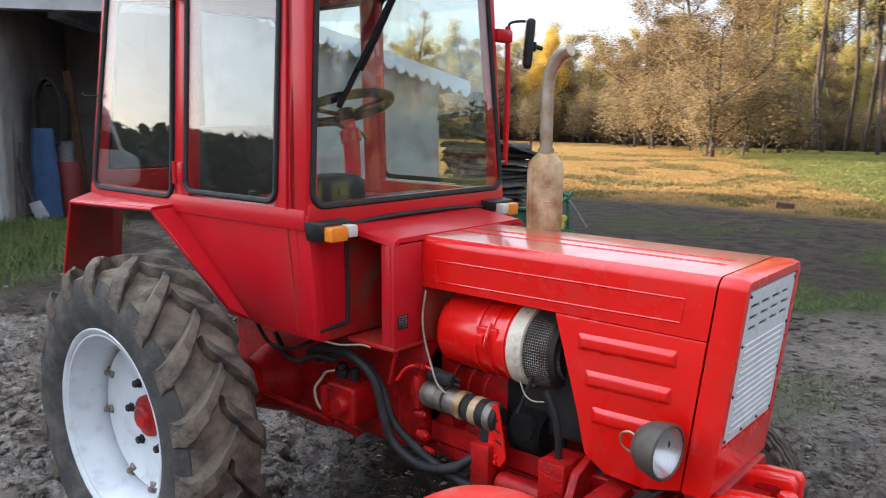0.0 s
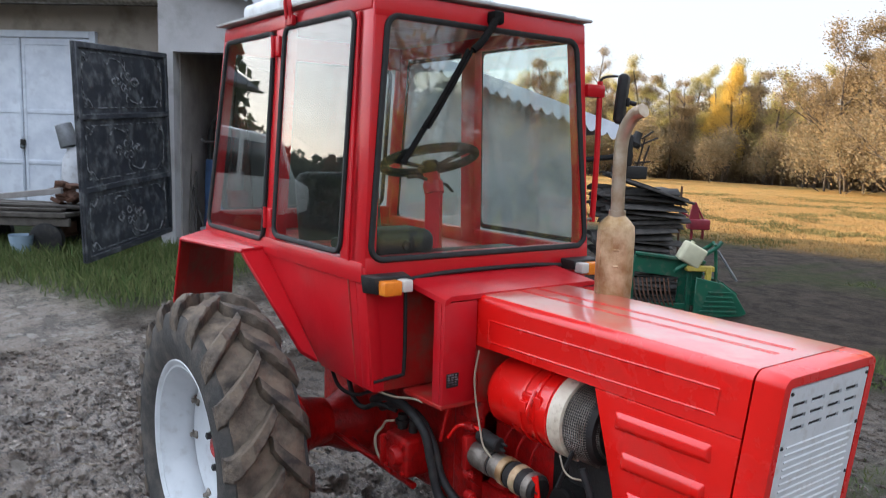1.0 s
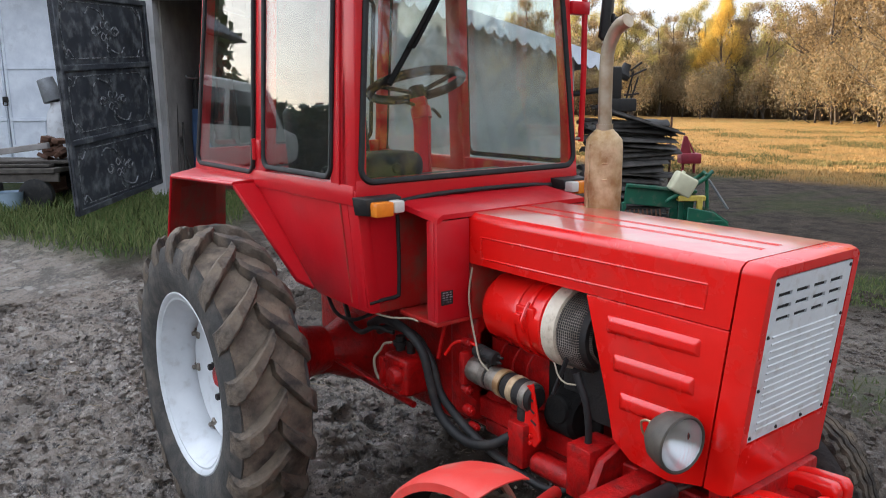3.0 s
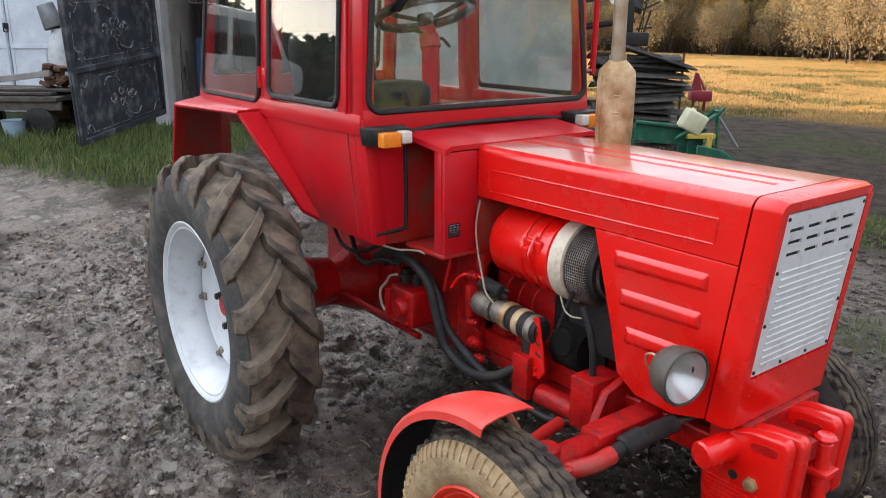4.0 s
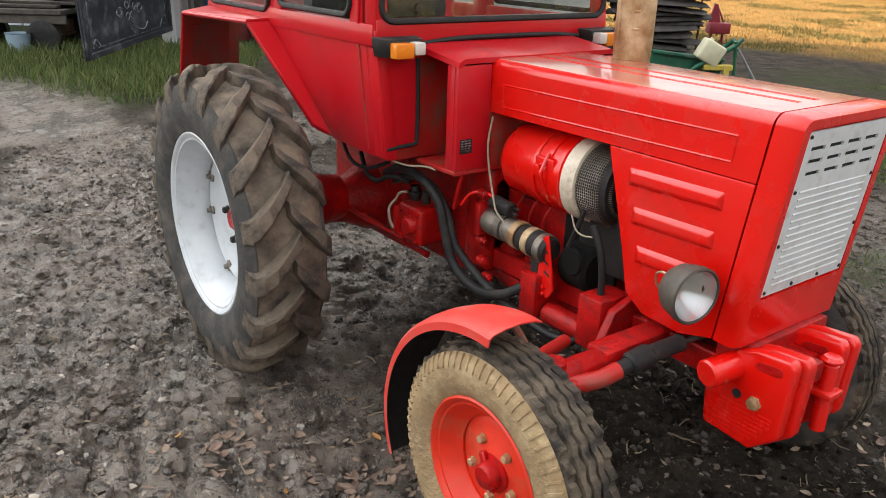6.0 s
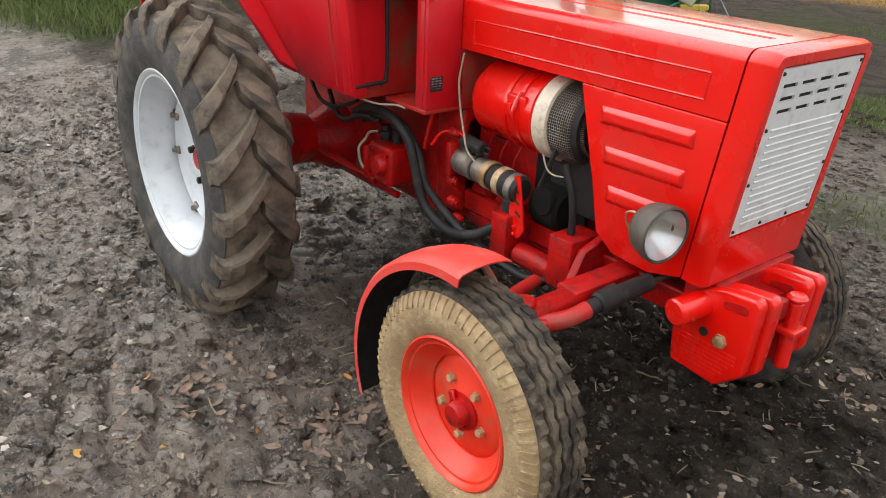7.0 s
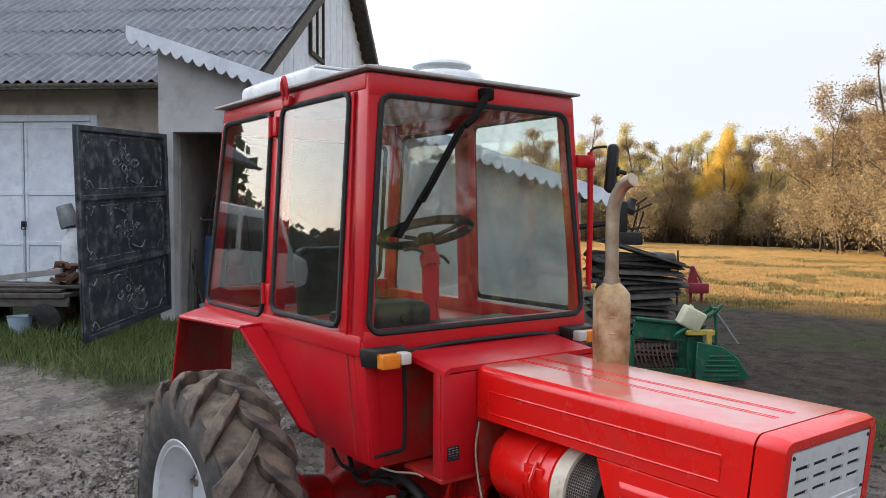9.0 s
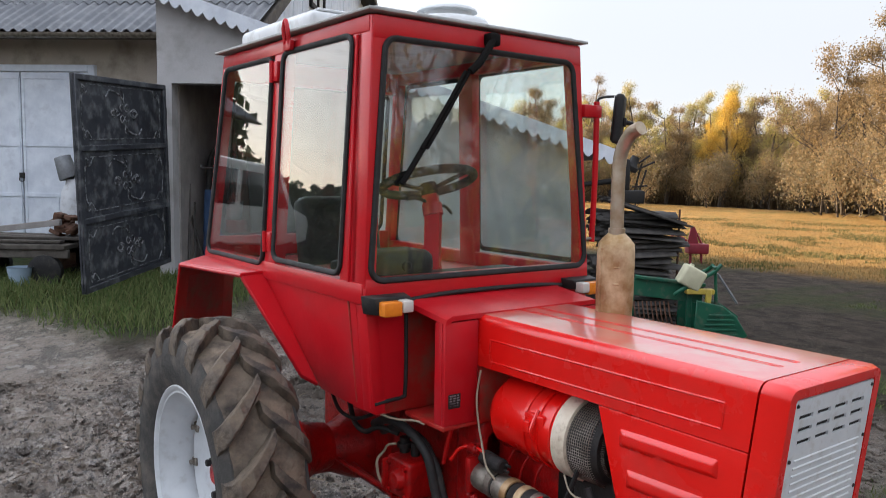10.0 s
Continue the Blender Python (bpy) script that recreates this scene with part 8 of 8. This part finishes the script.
def scatter(n, box4, mask, low=0.3):
    out = []
    tries = 0
    while len(out) < n and tries < n * 12:
        tries += 1
        x, y = rg.uniform(box4[0], box4[1]), rg.uniform(box4[2], box4[3])
        if mask(x, y) > low + rg.random() * (1 - low):
            out.append((x, y))
    return out


spots = []
for _ in range(26000):
    q = YARD @ Vector((rg.uniform(-7.5, -1.6), rg.uniform(6.2, 9.85), 0))
    if grass_mask(q.x, q.y) > 0.25 + 0.6 * rg.random():
        spots.append((q.x, q.y))
blades("grass", spots, GRASS, "rough green grass before the barn", 0.05, 0.17, 0.006)
spots = scatter(11000, (-2.5, 9, 1.5, 10.5), lambda x, y: grass_mask(x, y) * (1 - field_mask(x, y)), 0.35)
blades("sparse_grass", spots, GRASS, "sparse short grass in the dark earth", 0.02, 0.07, 0.005)
spots = []
for _ in range(110000):
    d = 12.5 + 24 * rg.random() ** 1.6
    az = radians(rg.uniform(92, 140))
    x, y = 3 + d * math.cos(az), -2 + d * math.sin(az)
    if field_mask(x, y) > rg.random() and crop_mask(x, y) < 0.5:
        spots.append((x, y))
blades("stubble", spots, STRAW, "dry straw-coloured stubble over the field", 0.02, 0.075, 0.008)
tufts = [p for p in spots if noise.noise((p[0] * 0.5, p[1] * 0.5, 60)) + 0.6 * noise.noise((p[0] * 2.2, p[1] * 2.2, 61)) > 0.22]
blades("field_grass", [(x + rg.uniform(-0.1, 0.1), y + rg.uniform(-0.1, 0.1)) for x, y in tufts for k in range(2)], island_material("dull_field_grass", (0.085, 0.095, 0.025), (0.20, 0.155, 0.045)), "low green and brown grass tufts in the stubble", 0.03, 0.10, 0.012)
spots = []
for _ in range(30000):
    d = 16 + 26 * rg.random() ** 1.4
    az = radians(rg.uniform(92, 120))
    x, y = 3 + d * math.cos(az), -2 + d * math.sin(az)
    if crop_mask(x, y) > 0.5:
        spots.append((x, y))
blades("young_crop", spots, island_material("sunlit_green_crop", (0.10, 0.14, 0.025), (0.20, 0.18, 0.05)), "low green crop beside the stubble", 0.04, 0.11, 0.010)


def pebbles(name, n, mat, label, s0, s1, area, sink=0.3, flat=0.6):
    v, f, soil = [], [], []
    made = 0
    while made < n:
        x, y = rg.uniform(area[0], area[1]), rg.uniform(area[2], area[3])
        if noise.noise((x * 0.9, y * 0.9, 12)) < rg.uniform(-0.6, 0.4):
            continue
        made += 1
        s = s0 + (s1 - s0) * rg.random() ** 3
        z = ground_height(x, y) - s * sink * 0.5
        soil += [soil_shade_mask(x, y)] * 13
        k = len(v)
        a0 = rg.uniform(0, 6.28)
        n_s = 6
        for ring, hh in ((1.0, 0.0), (0.75, flat)):
            for i in range(n_s):
                a = a0 + 6.283 * i / n_s
                r = s * ring * rg.uniform(0.5, 1.4)
                v.append((x + r * math.cos(a), y + r * math.sin(a) * 0.8, z + s * hh * rg.uniform(0.7, 1.1)))
        v.append((x, y, z + s * flat * 1.25))
        for i in range(n_s):
            j = (i + 1) % n_s
            f.append((k + i, k + j, k + n_s + j, k + n_s + i))
            f.append((k + n_s + i, k + n_s + j, k + 2 * n_s))
    ob = stuff(name, v, f, mat, label, "stones")
    at = ob.data.attributes.new("soil", "FLOAT", "POINT")
    at.data.foreach_set("value", soil)
    return ob


pebbles("gravel", 500, STONE, "grey gravel stones pressed into the mud", 0.006, 0.030, (-4.5, 3.2, -2.6, 4.5))
pebbles("mud_clods", 24000, ground.data.materials[0], "small crumbled clods of dark mud", 0.005, 0.036, (-3.8, 3.4, -2.6, 3.5), 0.3, 0.55)

pebbles("large_clods", 5500, ground.data.materials[0], "fist-sized clods of churned mud", 0.013, 0.062, (-3.8, 3.0, -2.6, 5.0), 0.5, 0.62)
pebbles("dark_crumbs", 15000, CLOD_DARK, "crumbs of dark wet earth", 0.004, 0.022, (-3.4, 3.2, -2.6, 2.6), 0.2, 0.8)


def leaf_litter(name, spots, mat, label, s0, s1):
    v, f = [], []
    for x, y in spots:
        z = ground_height(x, y) + 0.006
        a, s = rg.uniform(0, 6.28), rg.uniform(s0, s1)
        ca, sa_ = math.cos(a), math.sin(a)
        k = len(v)
        for px_, py_, pz_ in ((-1, 0, 0.1), (-0.3, 0.42, 0.25), (0.4, 0.38, 0.3), (1, 0, 0.25), (0.4, -0.38, 0.05), (-0.3, -0.42, 0.0), (0, 0, 0.02)):
            pz_ = pz_ * rg.uniform(0.3, 1.6)
            v.append((x + s * (px_ * ca - py_ * sa_), y + s * (px_ * sa_ + py_ * ca), z + s * pz_))
        f += [(k + i, k + (i + 1) % 6, k + 6) for i in range(6)]
    return stuff(name, v, f, mat, label, "leaves")


leaf_litter("dead_leaves", [(rg.uniform(0.2, 3.2), rg.uniform(-2.3, 1.6)) for _ in range(1500)], LEAVES, "dull brown leaves trodden into the mud", 0.007, 0.022)
brown = []
for cx, cy, n in ((0.68, -1.25, 40), (1.12, -0.98, 50), (1.25, -0.72, 40), (0.62, -1.08, 20), (2.1, 0.75, 14)):
    brown += [(rg.gauss(cx, 0.09), rg.gauss(cy, 0.09)) for _ in range(n)]
leaf_litter("curled_leaves", brown, island_material("curled_tan_leaves", (0.21, 0.145, 0.105), (0.115, 0.078, 0.058)), "curled tan leaves lying together on the mud", 0.014, 0.036)
pebbles("pale_chips", 1700, FLAKE, "pale flat stones and chips in the mud", 0.004, 0.024, (-3.6, 1.0, -2.5, 2.2), 0.3, 0.28)
leaf_litter("yellow_leaves", [(0.514, -1.335), (1.033, -0.877), (0.998, -1.125), (0.833, -1.655), (0.958, -1.42), (0.945, -0.742)], YELLOW_LEAF, "a few bright yellow fallen leaves", 0.022, 0.032)

v, f = [], []
for _ in range(900):
    x, y = rg.uniform(-2.5, 3.0), rg.uniform(-2.2, 1.8)
    z, a, ln, w = ground_height(x, y) + 0.008, rg.uniform(0, 6.28), rg.uniform(0.02, 0.11), rg.uniform(0.0012, 0.003)
    ca, sa_, bend = math.cos(a), math.sin(a), rg.uniform(-0.3, 0.3)
    k = len(v)
    for j in range(4):
        t = j / 3 - 0.5
        cx, cy = x + ca * ln * t - sa_ * bend * ln * t * t, y + sa_ * ln * t + ca * bend * ln * t * t
        for side, up in ((-1, 0), (1, 0), (0, 1)):
            v.append((cx - sa_ * w * side, cy + ca * w * side, z + w * 1.6 * up + 0.012 * noise.noise((cx * 20, cy * 20, 3))))
    for j in range(3):
        q = k + 3 * j
        f += [(q, q + 3, q + 5, q + 2), (q + 2, q + 5, q + 4, q + 1)]
stuff("twigs", v, f, island_material("dry_twigs_and_straws", (0.30, 0.24, 0.16), (0.09, 0.065, 0.045)), "dry twigs and straws lying on the mud", "twigs")
